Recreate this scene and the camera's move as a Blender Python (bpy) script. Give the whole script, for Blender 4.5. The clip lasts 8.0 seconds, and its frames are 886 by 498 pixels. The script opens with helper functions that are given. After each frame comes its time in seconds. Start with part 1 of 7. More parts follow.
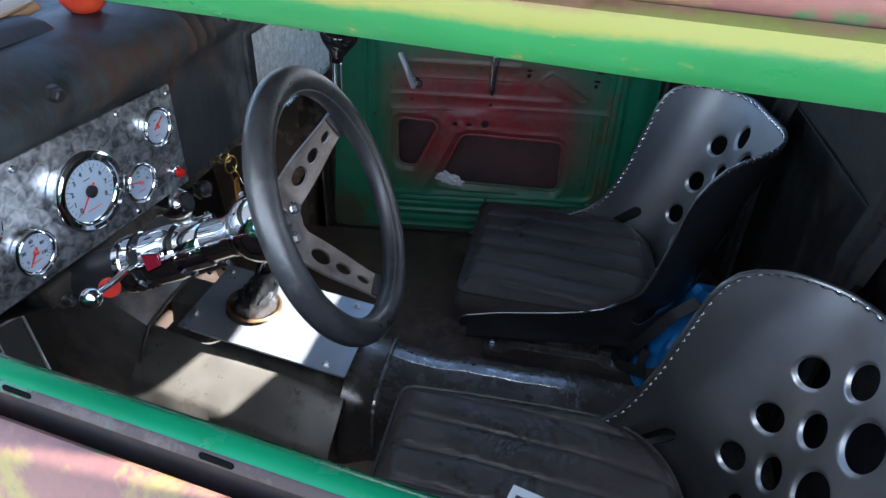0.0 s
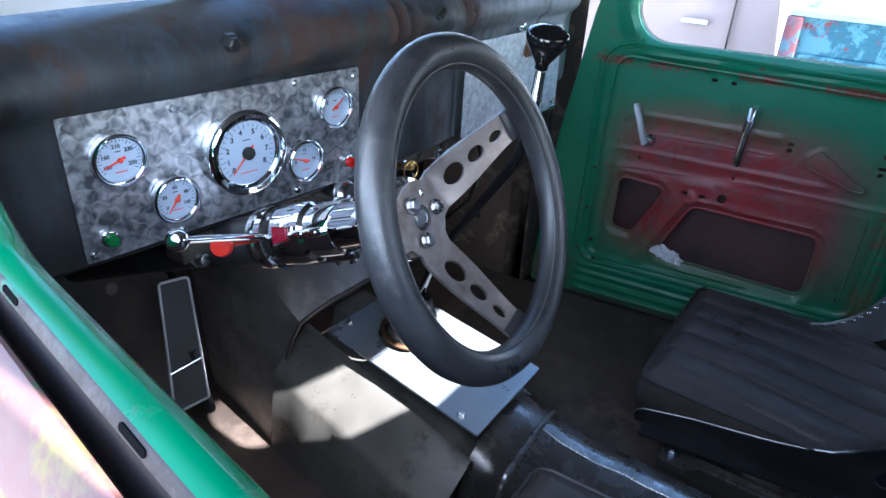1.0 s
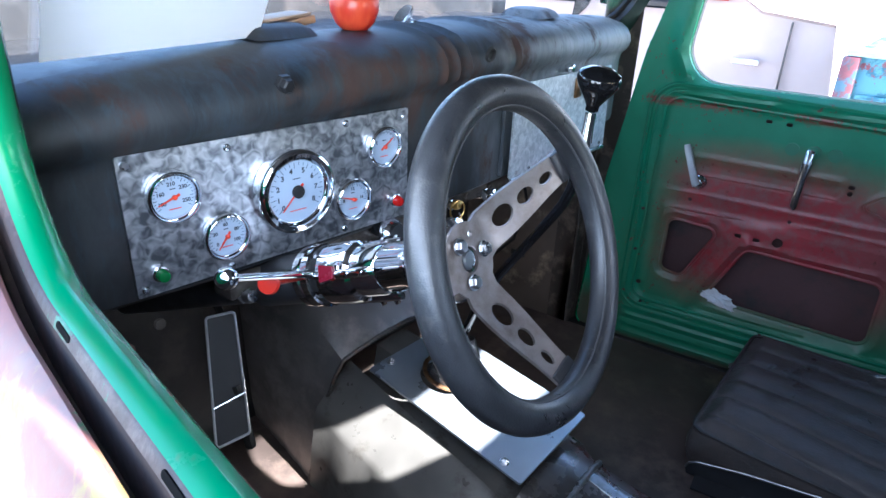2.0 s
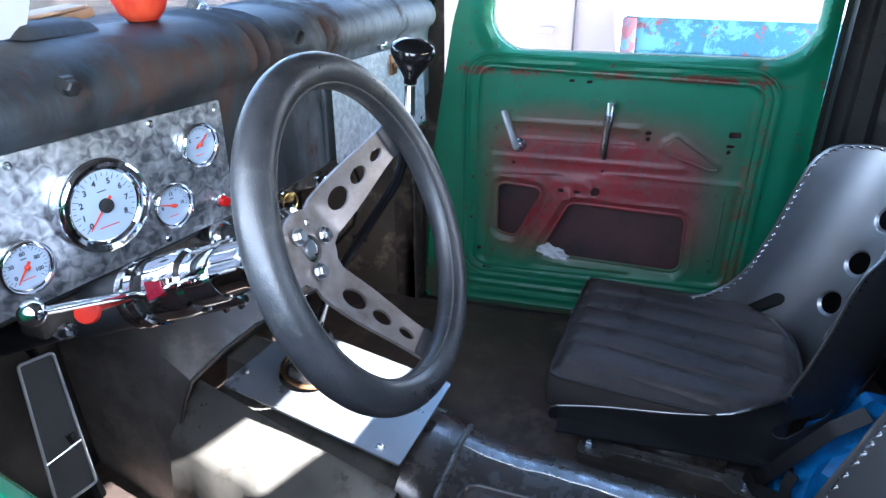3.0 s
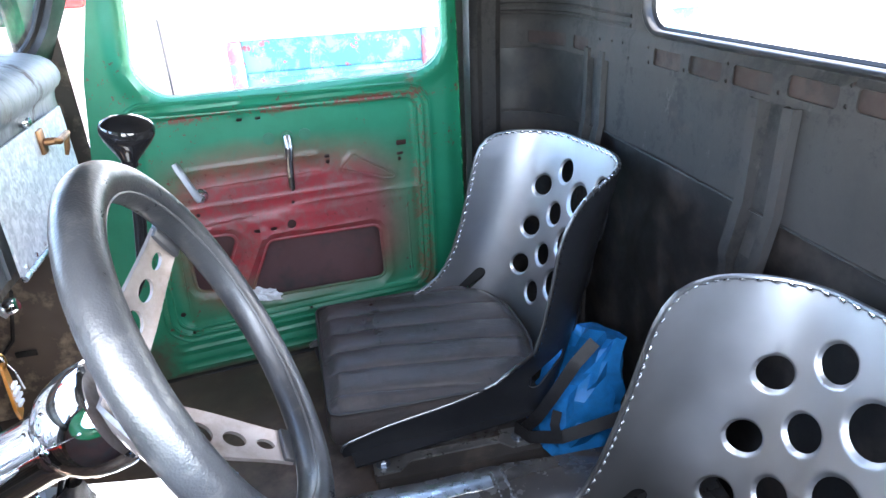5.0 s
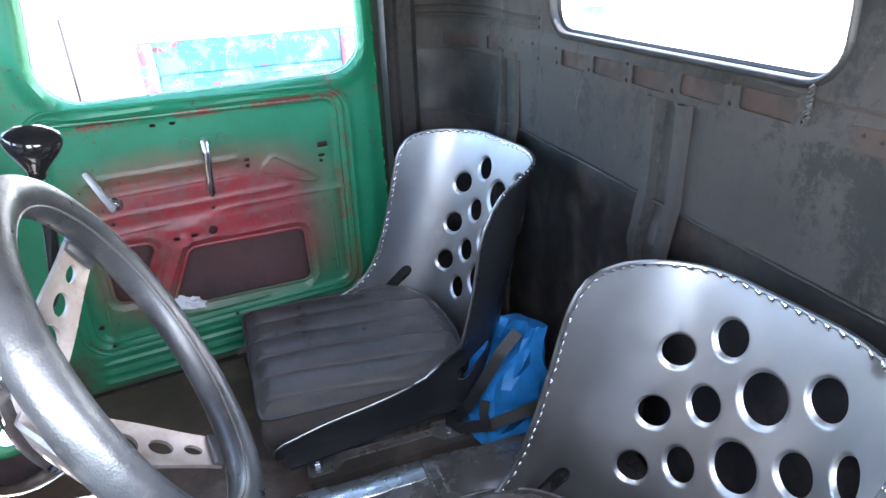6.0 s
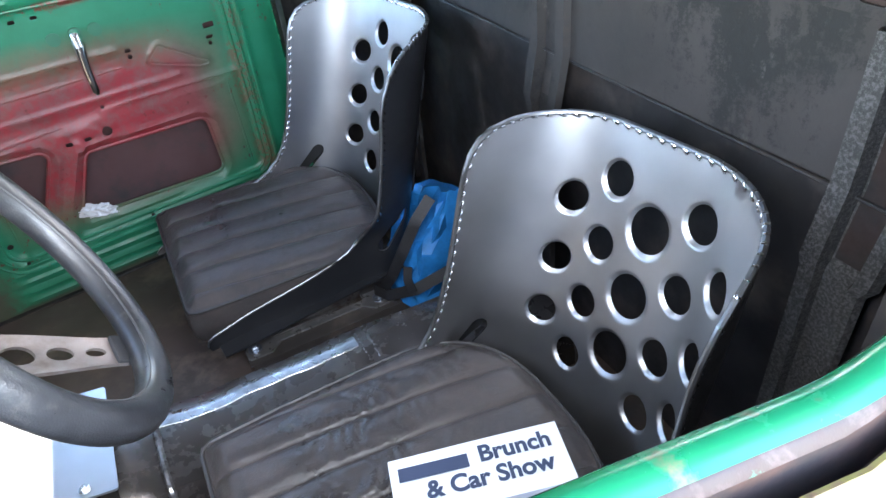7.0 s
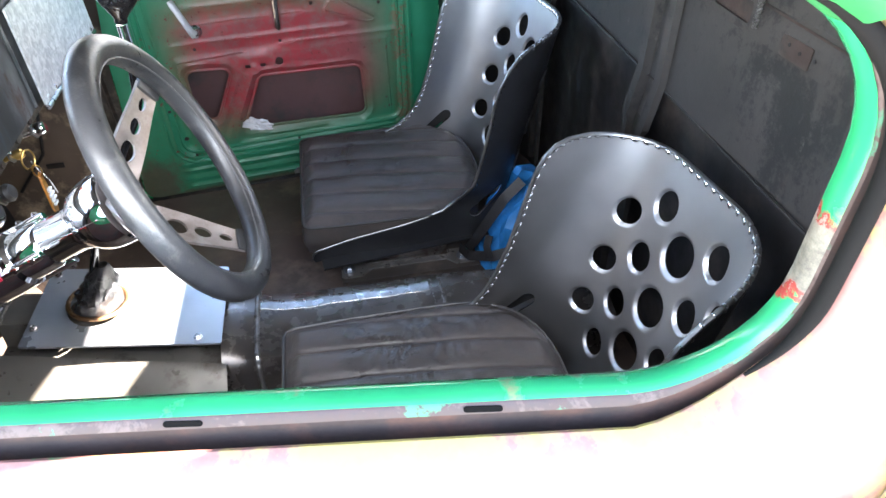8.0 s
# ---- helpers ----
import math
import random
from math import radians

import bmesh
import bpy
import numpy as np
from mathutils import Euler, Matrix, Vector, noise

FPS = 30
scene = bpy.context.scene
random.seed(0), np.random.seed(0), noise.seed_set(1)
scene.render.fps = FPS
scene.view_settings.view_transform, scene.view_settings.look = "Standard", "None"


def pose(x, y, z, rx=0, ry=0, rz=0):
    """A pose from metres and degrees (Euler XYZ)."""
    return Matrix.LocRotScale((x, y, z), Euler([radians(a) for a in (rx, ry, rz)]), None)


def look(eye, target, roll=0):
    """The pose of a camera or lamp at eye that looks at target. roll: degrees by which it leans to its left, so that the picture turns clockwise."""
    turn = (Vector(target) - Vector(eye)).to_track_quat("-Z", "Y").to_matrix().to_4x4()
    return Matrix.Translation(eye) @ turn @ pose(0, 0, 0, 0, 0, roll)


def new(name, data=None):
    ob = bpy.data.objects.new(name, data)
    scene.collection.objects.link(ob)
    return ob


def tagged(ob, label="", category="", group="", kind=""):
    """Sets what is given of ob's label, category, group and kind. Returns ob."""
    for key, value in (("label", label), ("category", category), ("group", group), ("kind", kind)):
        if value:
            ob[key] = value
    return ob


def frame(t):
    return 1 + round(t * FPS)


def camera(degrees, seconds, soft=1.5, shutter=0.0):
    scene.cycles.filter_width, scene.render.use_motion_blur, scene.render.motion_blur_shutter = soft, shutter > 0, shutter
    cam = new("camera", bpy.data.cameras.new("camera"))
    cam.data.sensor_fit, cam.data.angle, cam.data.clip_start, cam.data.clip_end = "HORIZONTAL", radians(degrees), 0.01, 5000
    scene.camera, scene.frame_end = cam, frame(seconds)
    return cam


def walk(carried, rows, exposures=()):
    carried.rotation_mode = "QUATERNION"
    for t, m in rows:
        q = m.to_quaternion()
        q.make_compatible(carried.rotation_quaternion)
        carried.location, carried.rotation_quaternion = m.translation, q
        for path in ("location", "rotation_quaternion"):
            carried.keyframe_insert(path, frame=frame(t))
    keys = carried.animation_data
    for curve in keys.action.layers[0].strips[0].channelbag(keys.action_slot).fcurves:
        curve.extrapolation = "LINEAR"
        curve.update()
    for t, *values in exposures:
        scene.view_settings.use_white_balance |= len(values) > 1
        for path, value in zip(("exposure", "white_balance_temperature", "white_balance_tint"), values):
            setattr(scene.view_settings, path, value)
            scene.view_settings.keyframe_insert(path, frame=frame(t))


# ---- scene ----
cam = camera(69.0, 8.0)
PATH = [
    (0, (0.04, -0.513, 1.022), (-0.257, 1.119, -0.094), 2.0),
    (0.5, (0.078, -0.433, 0.963), (-0.631, 1.156, -0.023), 7.8),
    (1, (0.078, -0.391, 0.901), (-0.897, 1.083, -0.036), 3.0),
    (1.2, (0.073, -0.384, 0.903), (-0.944, 1.062, -0.033), 3.6),
    (2.3, (0.067, -0.387, 0.897), (-1.06, 1.049, 0.08), 2.0),
    (2.5, (0.075, -0.389, 0.889), (-0.979, 1.097, 0.064), 1.2),
    (3, (0.061, -0.377, 0.889), (-0.624, 1.29, 0.021), -0.3),
    (3.5, (0.04, -0.363, 0.891), (-0.312, 1.408, 0.032), -0.0),
    (4, (0.021, -0.357, 0.898), (-0.12, 1.449, 0.05), 0.7),
    (4.5, (-0.049, -0.356, 0.907), (0.059, 1.451, 0.057), -2.3),
    (5, (-0.102, -0.359, 0.924), (0.284, 1.407, 0.068), -2.9),
    (5.2, (-0.106, -0.359, 0.927), (0.37, 1.387, 0.075), -2.5),
    (6.3, (-0.086, -0.39, 0.935), (0.552, 1.273, 0.026), -3.8),
    (6.5, (-0.075, -0.392, 0.923), (0.593, 1.203, -0.082), -5.2),
    (7, (-0.051, -0.412, 0.933), (0.595, 1.035, -0.287), -6.9),
    (7.5, (-0.044, -0.451, 0.967), (0.508, 0.97, -0.327), -4.5),
    (8, (-0.009, -0.559, 1.039), (0.247, 0.95, -0.249), -1.4),
]
EXPOSURES = [(0.0, 2.75, 6000, 10), (0.5, 2.92, 5600, 10), (1.0, 3.25, 5500, 10), (2.5, 3.58, 5500, 10), (3.5, 4.17, 5900, 10), (4.5, 4.75, 6250, 12), (5.2, 4.8, 6300, 12),
             (6.5, 4.85, 6500, 13), (7.0, 4.9, 6600, 11), (7.5, 4.88, 6700, 11), (8.0, 4.68, 6900, 12)]
walk(cam, [(t, look(eye, target, roll)) for t, eye, target, roll in PATH], EXPOSURES)

# ---- world, sun, exposure ----
world = bpy.data.worlds.new("world")
scene.world = world
world.use_nodes = True
wn = world.node_tree
sky = wn.nodes.new("ShaderNodeTexSky")
sky.sky_type = "NISHITA"
sky.sun_disc = False
sky.sun_elevation = radians(33.5)
sky.sun_rotation = radians(88)
wn.links.new(sky.outputs[0], wn.nodes["Background"].inputs[0])
wn.nodes["Background"].inputs[1].default_value = 0.125
sun_data = bpy.data.lights.new("sun", "SUN")
sun_data.energy, sun_data.angle, sun_data.color = 5.0, radians(0.5), (1.0, 0.95, 0.88)
sun = new("sun", sun_data)
sun.matrix_world = look((3.0, -0.1, 2.0), (3.0 - 1.5, -0.1 + 0.04, 1.0))
# daylight that falls in through the open driver's window
win = bpy.data.lights.new("window_light", "AREA")
win.shape, win.size, win.size_y, win.energy, win.color = "RECTANGLE", 0.56, 0.20, 0.38, (0.90, 0.94, 1.0)
win_ob = new("window_light", win)
win_ob.matrix_world = look((-0.085, -0.228, 0.845), (-0.005, 0.40, 0.70))

# ---- helpers of this scene ----
from mathutils import geometry

CY = 0.385           # centre line of the cab


def rotz(a):
    return Matrix.Rotation(radians(a), 4, "Z")


def axes(origin, u, v):
    """Matrix with local x along u, y along v."""
    u, v = Vector(u).normalized(), Vector(v).normalized()
    w = u.cross(v).normalized()
    v = w.cross(u)
    m = Matrix((u, v, w)).transposed().to_4x4()
    m.translation = origin
    return m


def finish(bm, name, material, smooth=35):
    me = bpy.data.meshes.new(name)
    bmesh.ops.recalc_face_normals(bm, faces=bm.faces)
    bm.to_mesh(me)
    bm.free()
    me.materials.append(material)
    if smooth:
        me.shade_smooth()
        me.set_sharp_from_angle(angle=radians(smooth))
    return me


def part(name, bm, material, parent=None, label="", smooth=35):
    ob = new(name, finish(bm, name, material, smooth))
    if parent is not None:
        ob.parent = parent
    if label:
        tagged(ob, label)
    return ob


def shared(name, me, parent, m):
    """One more object on an existing mesh."""
    ob = new(name, me)
    ob.parent = parent
    ob.matrix_basis = m
    return ob


def thing(name, label, category, at=(0, 0, 0), group="", kind=""):
    ob = new(name)
    ob.empty_display_size = 0.03
    ob.location = at
    return tagged(ob, label, category, group, kind)


def box(bm, lo, hi, bevel=0.0, m=None, seg=2):
    c = [(a + b) / 2 for a, b in zip(lo, hi)]
    s = [abs(b - a) for a, b in zip(lo, hi)]
    r = bmesh.ops.create_cube(bm, size=1.0, matrix=Matrix.Translation(c) @ Matrix.Diagonal((*s, 1)))
    vs = r["verts"]
    if bevel:
        es = list({e for v in vs for e in v.link_edges})
        o = bmesh.ops.bevel(bm, geom=es, offset=bevel, segments=seg, profile=0.5, affect="EDGES")
        vs = list({v for f in o["faces"] for v in f.verts} | {v for v in vs if v.is_valid})
        seen, todo = set(vs), list(vs)
        while todo:
            v = todo.pop()
            for e in v.link_edges:
                w = e.other_vert(v)
                if w not in seen:
                    seen.add(w)
                    todo.append(w)
        vs = list(seen)
    if m is not None:
        bmesh.ops.transform(bm, matrix=m, verts=vs)
    return vs


def lathe(bm, profile, m=None, seg=32, cap=True):
    """Turn a profile of (radius, height) round local z."""
    rings = []
    for r, h in profile:
        if r < 1e-6:
            rings.append([bm.verts.new((0, 0, h))])
        else:
            rings.append([bm.verts.new((r * math.cos(2 * math.pi * k / seg), r * math.sin(2 * math.pi * k / seg), h)) for k in range(seg)])
    for a, b in zip(rings, rings[1:]):
        for k in range(seg):
            q = [a[k % len(a)], a[(k + 1) % len(a)], b[(k + 1) % len(b)], b[k % len(b)]]
            q = list(dict.fromkeys(q))
            if len(q) > 2:
                bm.faces.new(q)
    if cap:
        for r in (rings[0], rings[-1]):
            if len(r) > 2:
                bm.faces.new(r)
    vs = [v for r in rings for v in r]
    if m is not None:
        bmesh.ops.transform(bm, matrix=m, verts=vs)
    return vs


def tube(bm, pts, radius, seg=10, closed=False, cap=True, flat=1.0):
    """A round bar along points; radius may be a list."""
    pts = [Vector(p) for p in pts]
    n = len(pts)
    rad = radius if isinstance(radius, (list, tuple)) else [radius] * n
    rings, nrm = [], None
    for i in range(n):
        a = pts[(i - 1) % n] if closed or i else pts[i]
        b = pts[(i + 1) % n] if closed or i < n - 1 else pts[i]
        t = (b - a).normalized()
        if nrm is None:
            nrm = t.orthogonal().normalized()
        nrm = (nrm - t * nrm.dot(t)).normalized()
        bi = t.cross(nrm)
        rings.append([bm.verts.new(pts[i] + rad[i] * (math.cos(2 * math.pi * k / seg) * nrm + flat * math.sin(2 * math.pi * k / seg) * bi)) for k in range(seg)])
    pairs = list(zip(rings, rings[1:])) + ([(rings[-1], rings[0])] if closed else [])
    for a, b in pairs:
        for k in range(seg):
            bm.faces.new((a[k], a[(k + 1) % seg], b[(k + 1) % seg], b[k]))
    if cap and not closed:
        bm.faces.new(rings[0])
        bm.faces.new(rings[-1])
    return rings


def sheet(bm, rows):
    """A skin of quads through rows of points."""
    vs = [[bm.verts.new(p) for p in r] for r in rows]
    for a, b in zip(vs, vs[1:]):
        for k in range(len(a) - 1):
            bm.faces.new((a[k], a[k + 1], b[k + 1], b[k]))
    return vs


def thicken(bm, t, seen=None):
    """Give an open skin depth: a second skin t behind it, and a rim. seen: the way that its shown side faces."""
    bmesh.ops.recalc_face_normals(bm, faces=bm.faces)
    if seen is not None and sum((f.normal * f.calc_area() for f in bm.faces), Vector()).dot(Vector(seen)) < 0:
        bmesh.ops.reverse_faces(bm, faces=bm.faces)
    bm.normal_update()
    faces, edges = list(bm.faces), [e for e in bm.edges if len(e.link_faces) == 1]
    twin = {v: bm.verts.new(v.co - v.normal * t) for v in list(bm.verts)}
    for f in faces:
        bm.faces.new([twin[v] for v in reversed(f.verts)])
    for e in edges:
        a, b = e.verts
        bm.faces.new((a, b, twin[b], twin[a]))


def circle(cx, cy, r, n=20, ry=None):
    ry = ry or r
    return [(cx + r * math.cos(2 * math.pi * k / n), cy + ry * math.sin(2 * math.pi * k / n)) for k in range(n)]


def rounded(pts, r, n=6):
    """A polygon with rounded corners; r one radius or one for each corner."""
    out = []
    rs = r if isinstance(r, (list, tuple)) else [r] * len(pts)
    for i, p in enumerate(pts):
        p, a, b = Vector(p), Vector(pts[i - 1]), Vector(pts[(i + 1) % len(pts)])
        da, db = (a - p).normalized(), (b - p).normalized()
        half = math.acos(max(-1, min(1, da.dot(db)))) / 2
        d = min(rs[i] / math.tan(half), (a - p).length * 0.49, (b - p).length * 0.49)
        rr = d * math.tan(half)
        c = p + (da + db).normalized() * (rr / math.sin(half))
        s, e = p + da * d - c, p + db * d - c
        ang = s.angle_signed(e)
        for k in range(n + 1):
            q = c + Matrix.Rotation(-ang * k / n, 2) @ s
            out.append((q.x, q.y))
    return out


def inside(p, poly):
    x, y, c = p[0], p[1], False
    for i in range(len(poly)):
        (x1, y1), (x2, y2) = poly[i - 1], poly[i]
        if (y1 > y) != (y2 > y) and x < (x2 - x1) * (y - y1) / (y2 - y1) + x1:
            c = not c
    return c


def far_from(p, poly, d):
    for i in range(len(poly)):
        ax, ay = poly[i - 1]
        bx, by = poly[i]
        dx, dy = bx - ax, by - ay
        l = dx * dx + dy * dy
        t = 0 if l == 0 else max(0, min(1, ((p[0] - ax) * dx + (p[1] - ay) * dy) / l))
        if (ax + t * dx - p[0]) ** 2 + (ay + t * dy - p[1]) ** 2 < d * d:
            return False
    return True


def cut_plate(bm, outline, holes, place, step=0.0, extra=()):
    """A sheet with holes: a flat outline with loops cut out, set in space by place(u, v). extra: rings kept as points."""
    co, ed = [], []
    if step:
        fine = []
        for i, (bx, by) in enumerate(outline):
            ax, ay = outline[i - 1]
            n = max(1, int(math.hypot(bx - ax, by - ay) / step))
            fine += [(ax + (bx - ax) * k / n, ay + (by - ay) * k / n) for k in range(1, n + 1)]
        outline = fine
    for loop in (outline, *holes):
        n0 = len(co)
        co += [Vector(p) for p in loop]
        ed += [(n0 + k, n0 + (k + 1) % len(loop)) for k in range(len(loop))]
    co += [Vector(p) for p in extra]
    if step:
        us, vs = [p[0] for p in outline], [p[1] for p in outline]
        loops = (outline, *holes)
        v, row = min(vs) + step / 2, 0
        while v < max(vs):
            u = min(us) + step / 2 + (row % 2) * step / 2
            while u < max(us):
                p = (u, v)
                if inside(p, outline) and all(far_from(p, l, step * 0.45) for l in loops) and not any(inside(p, h) for h in holes):
                    co.append(Vector(p))
                u += step
            v += step
            row += 1
    vs, _, fs, *_ = geometry.delaunay_2d_cdt(co, ed, [], 0, 1e-7)
    bv = [bm.verts.new(place(p.x, p.y)) for p in vs]
    for f in fs:
        c = (sum(vs[k].x for k in f) / len(f), sum(vs[k].y for k in f) / len(f))
        if inside(c, outline) and not any(inside(c, h) for h in holes):
            bm.faces.new([bv[k] for k in f])
    loose = [v for v in bv if not v.link_faces]
    bmesh.ops.delete(bm, geom=loose, context="VERTS")


def weld(bm, pts, r):
    """An uneven weld bead along points."""
    fine = []
    for a, b in zip(pts, pts[1:]):
        a, b = Vector(a), Vector(b)
        n = max(1, int((b - a).length / (r * 0.55)))
        fine += [a.lerp(b, k / n) for k in range(n)]
    tube(bm, fine, [r * (0.9 + 0.12 * math.sin(k * 1.7) + 0.25 * noise.noise(p * 60)) for k, p in enumerate(fine)], 7)


def seg_dist(p, a, b):
    dx, dy = b[0] - a[0], b[1] - a[1]
    t = max(0, min(1, ((p[0] - a[0]) * dx + (p[1] - a[1]) * dy) / (dx * dx + dy * dy)))
    return math.hypot(a[0] + t * dx - p[0], a[1] + t * dy - p[1])


def loop_dist(p, poly):
    return min(seg_dist(p, poly[i - 1], poly[i]) for i in range(len(poly)))


def smooth01(a, b, x):
    t = max(0, min(1, (x - a) / (b - a)))
    return t * t * (3 - 2 * t)


def lettering(name, body, size, m, material, parent, label="", align="CENTER"):
    cu = bpy.data.curves.new(name, "FONT")
    cu.body, cu.size, cu.extrude, cu.offset = body, size, 0.0001, size * 0.032
    cu.align_x, cu.align_y = align, "CENTER"
    tmp = bpy.data.objects.new(name, cu)
    me = bpy.data.meshes.new_from_object(tmp)
    bpy.data.objects.remove(tmp)
    bpy.data.curves.remove(cu)
    me.materials.append(material)
    me.transform(m)
    ob = new(name, me)
    ob.parent = parent
    if label:
        tagged(ob, label)
    return ob


# ---- materials ----
class Mat:
    """Small builder for node materials."""

    def __init__(self, name, rough=0.5, metal=0.0, color=(0.5, 0.5, 0.5), spec=0.5):
        self.m = bpy.data.materials.new(name)
        self.m.use_nodes = True
        self.t = self.m.node_tree
        self.b = self.t.nodes["Principled BSDF"]
        self.set("Roughness", rough)
        self.set("Metallic", metal)
        self.set("Base Color", (*color, 1))
        self.set("Specular IOR Level", spec)
        self.co = None

    def set(self, k, v):
        self.b.inputs[k].default_value = v
        return self

    def coords(self, scale=(1, 1, 1), kind="Object"):
        tc = self.t.nodes.new("ShaderNodeTexCoord")
        mp = self.t.nodes.new("ShaderNodeMapping")
        mp.inputs["Scale"].default_value = scale
        self.t.links.new(tc.outputs[kind], mp.inputs[0])
        return mp.outputs[0]

    def noise(self, scale, detail=4, rough=0.6, stretch=(1, 1, 1), distort=0.0):
        n = self.t.nodes.new("ShaderNodeTexNoise")
        n.inputs["Scale"].default_value = scale
        n.inputs["Detail"].default_value = detail
        n.inputs["Roughness"].default_value = rough
        n.inputs["Distortion"].default_value = distort
        self.t.links.new(self.coords(stretch), n.inputs["Vector"])
        return n.outputs["Fac"]

    def ramp(self, fac, lo, hi, a=0.0, b=1.0):
        r = self.t.nodes.new("ShaderNodeMapRange")
        r.inputs["From Min"].default_value, r.inputs["From Max"].default_value = lo, hi
        r.inputs["To Min"].default_value, r.inputs["To Max"].default_value = a, b
        self.t.links.new(fac, r.inputs["Value"])
        return r.outputs[0]

    def math(self, op, a, b=None):
        n = self.t.nodes.new("ShaderNodeMath")
        n.operation = op
        for k, v in enumerate((a, b)):
            if v is None:
                continue
            if isinstance(v, (int, float)):
                n.inputs[k].default_value = v
            else:
                self.t.links.new(v, n.inputs[k])
        return n.outputs[0]

    def mix(self, fac, a, b):
        n = self.t.nodes.new("ShaderNodeMix")
        n.data_type = "RGBA"
        for k, v in ((0, fac), (6, a), (7, b)):
            if isinstance(v, (int, float)):
                n.inputs[k].default_value = v
            elif isinstance(v, tuple):
                n.inputs[k].default_value = (*v, 1)
            else:
                self.t.links.new(v, n.inputs[k])
        return n.outputs[2]

    def link(self, out, key):
        self.t.links.new(out, self.b.inputs[key])
        return self

    def axis(self, k):
        s = self.t.nodes.new("ShaderNodeSeparateXYZ")
        self.t.links.new(self.coords(), s.inputs[0])
        return s.outputs[k]

    def bump(self, fac, strength=0.3, dist=0.002):
        n = self.t.nodes.new("ShaderNodeBump")
        n.inputs["Strength"].default_value = strength
        n.inputs["Distance"].default_value = dist
        self.t.links.new(fac, n.inputs["Height"])
        self.t.links.new(n.outputs[0], self.b.inputs["Normal"])
        return self


def worn(name, base, worn_color, scale=14, lo=0.56, hi=0.66, rough=0.45, metal=0.0, vary=0.25, bump=0.15, fine=160):
    """Paint or metal with patches of another colour and fine relief."""
    k = Mat(name, rough, metal)
    big, small = k.noise(scale, 6, 0.65), k.noise(fine, 3, 0.6)
    tone = k.mix(k.ramp(k.noise(scale * 0.35, 3), 0.3, 0.7), tuple(c * (1 - vary) for c in base), tuple(min(1, c * (1 + vary)) for c in base))
    k.link(k.mix(k.ramp(big, lo, hi), tone, worn_color), "Base Color")
    k.link(k.ramp(k.noise(scale * 2.2, 4), 0.3, 0.7, max(0.05, rough - 0.12), min(1, rough + 0.15)), "Roughness")
    k.bump(k.math("ADD", k.math("MULTIPLY", big, 0.6), k.math("MULTIPLY", small, 0.25)), bump, 0.002)
    return k.m


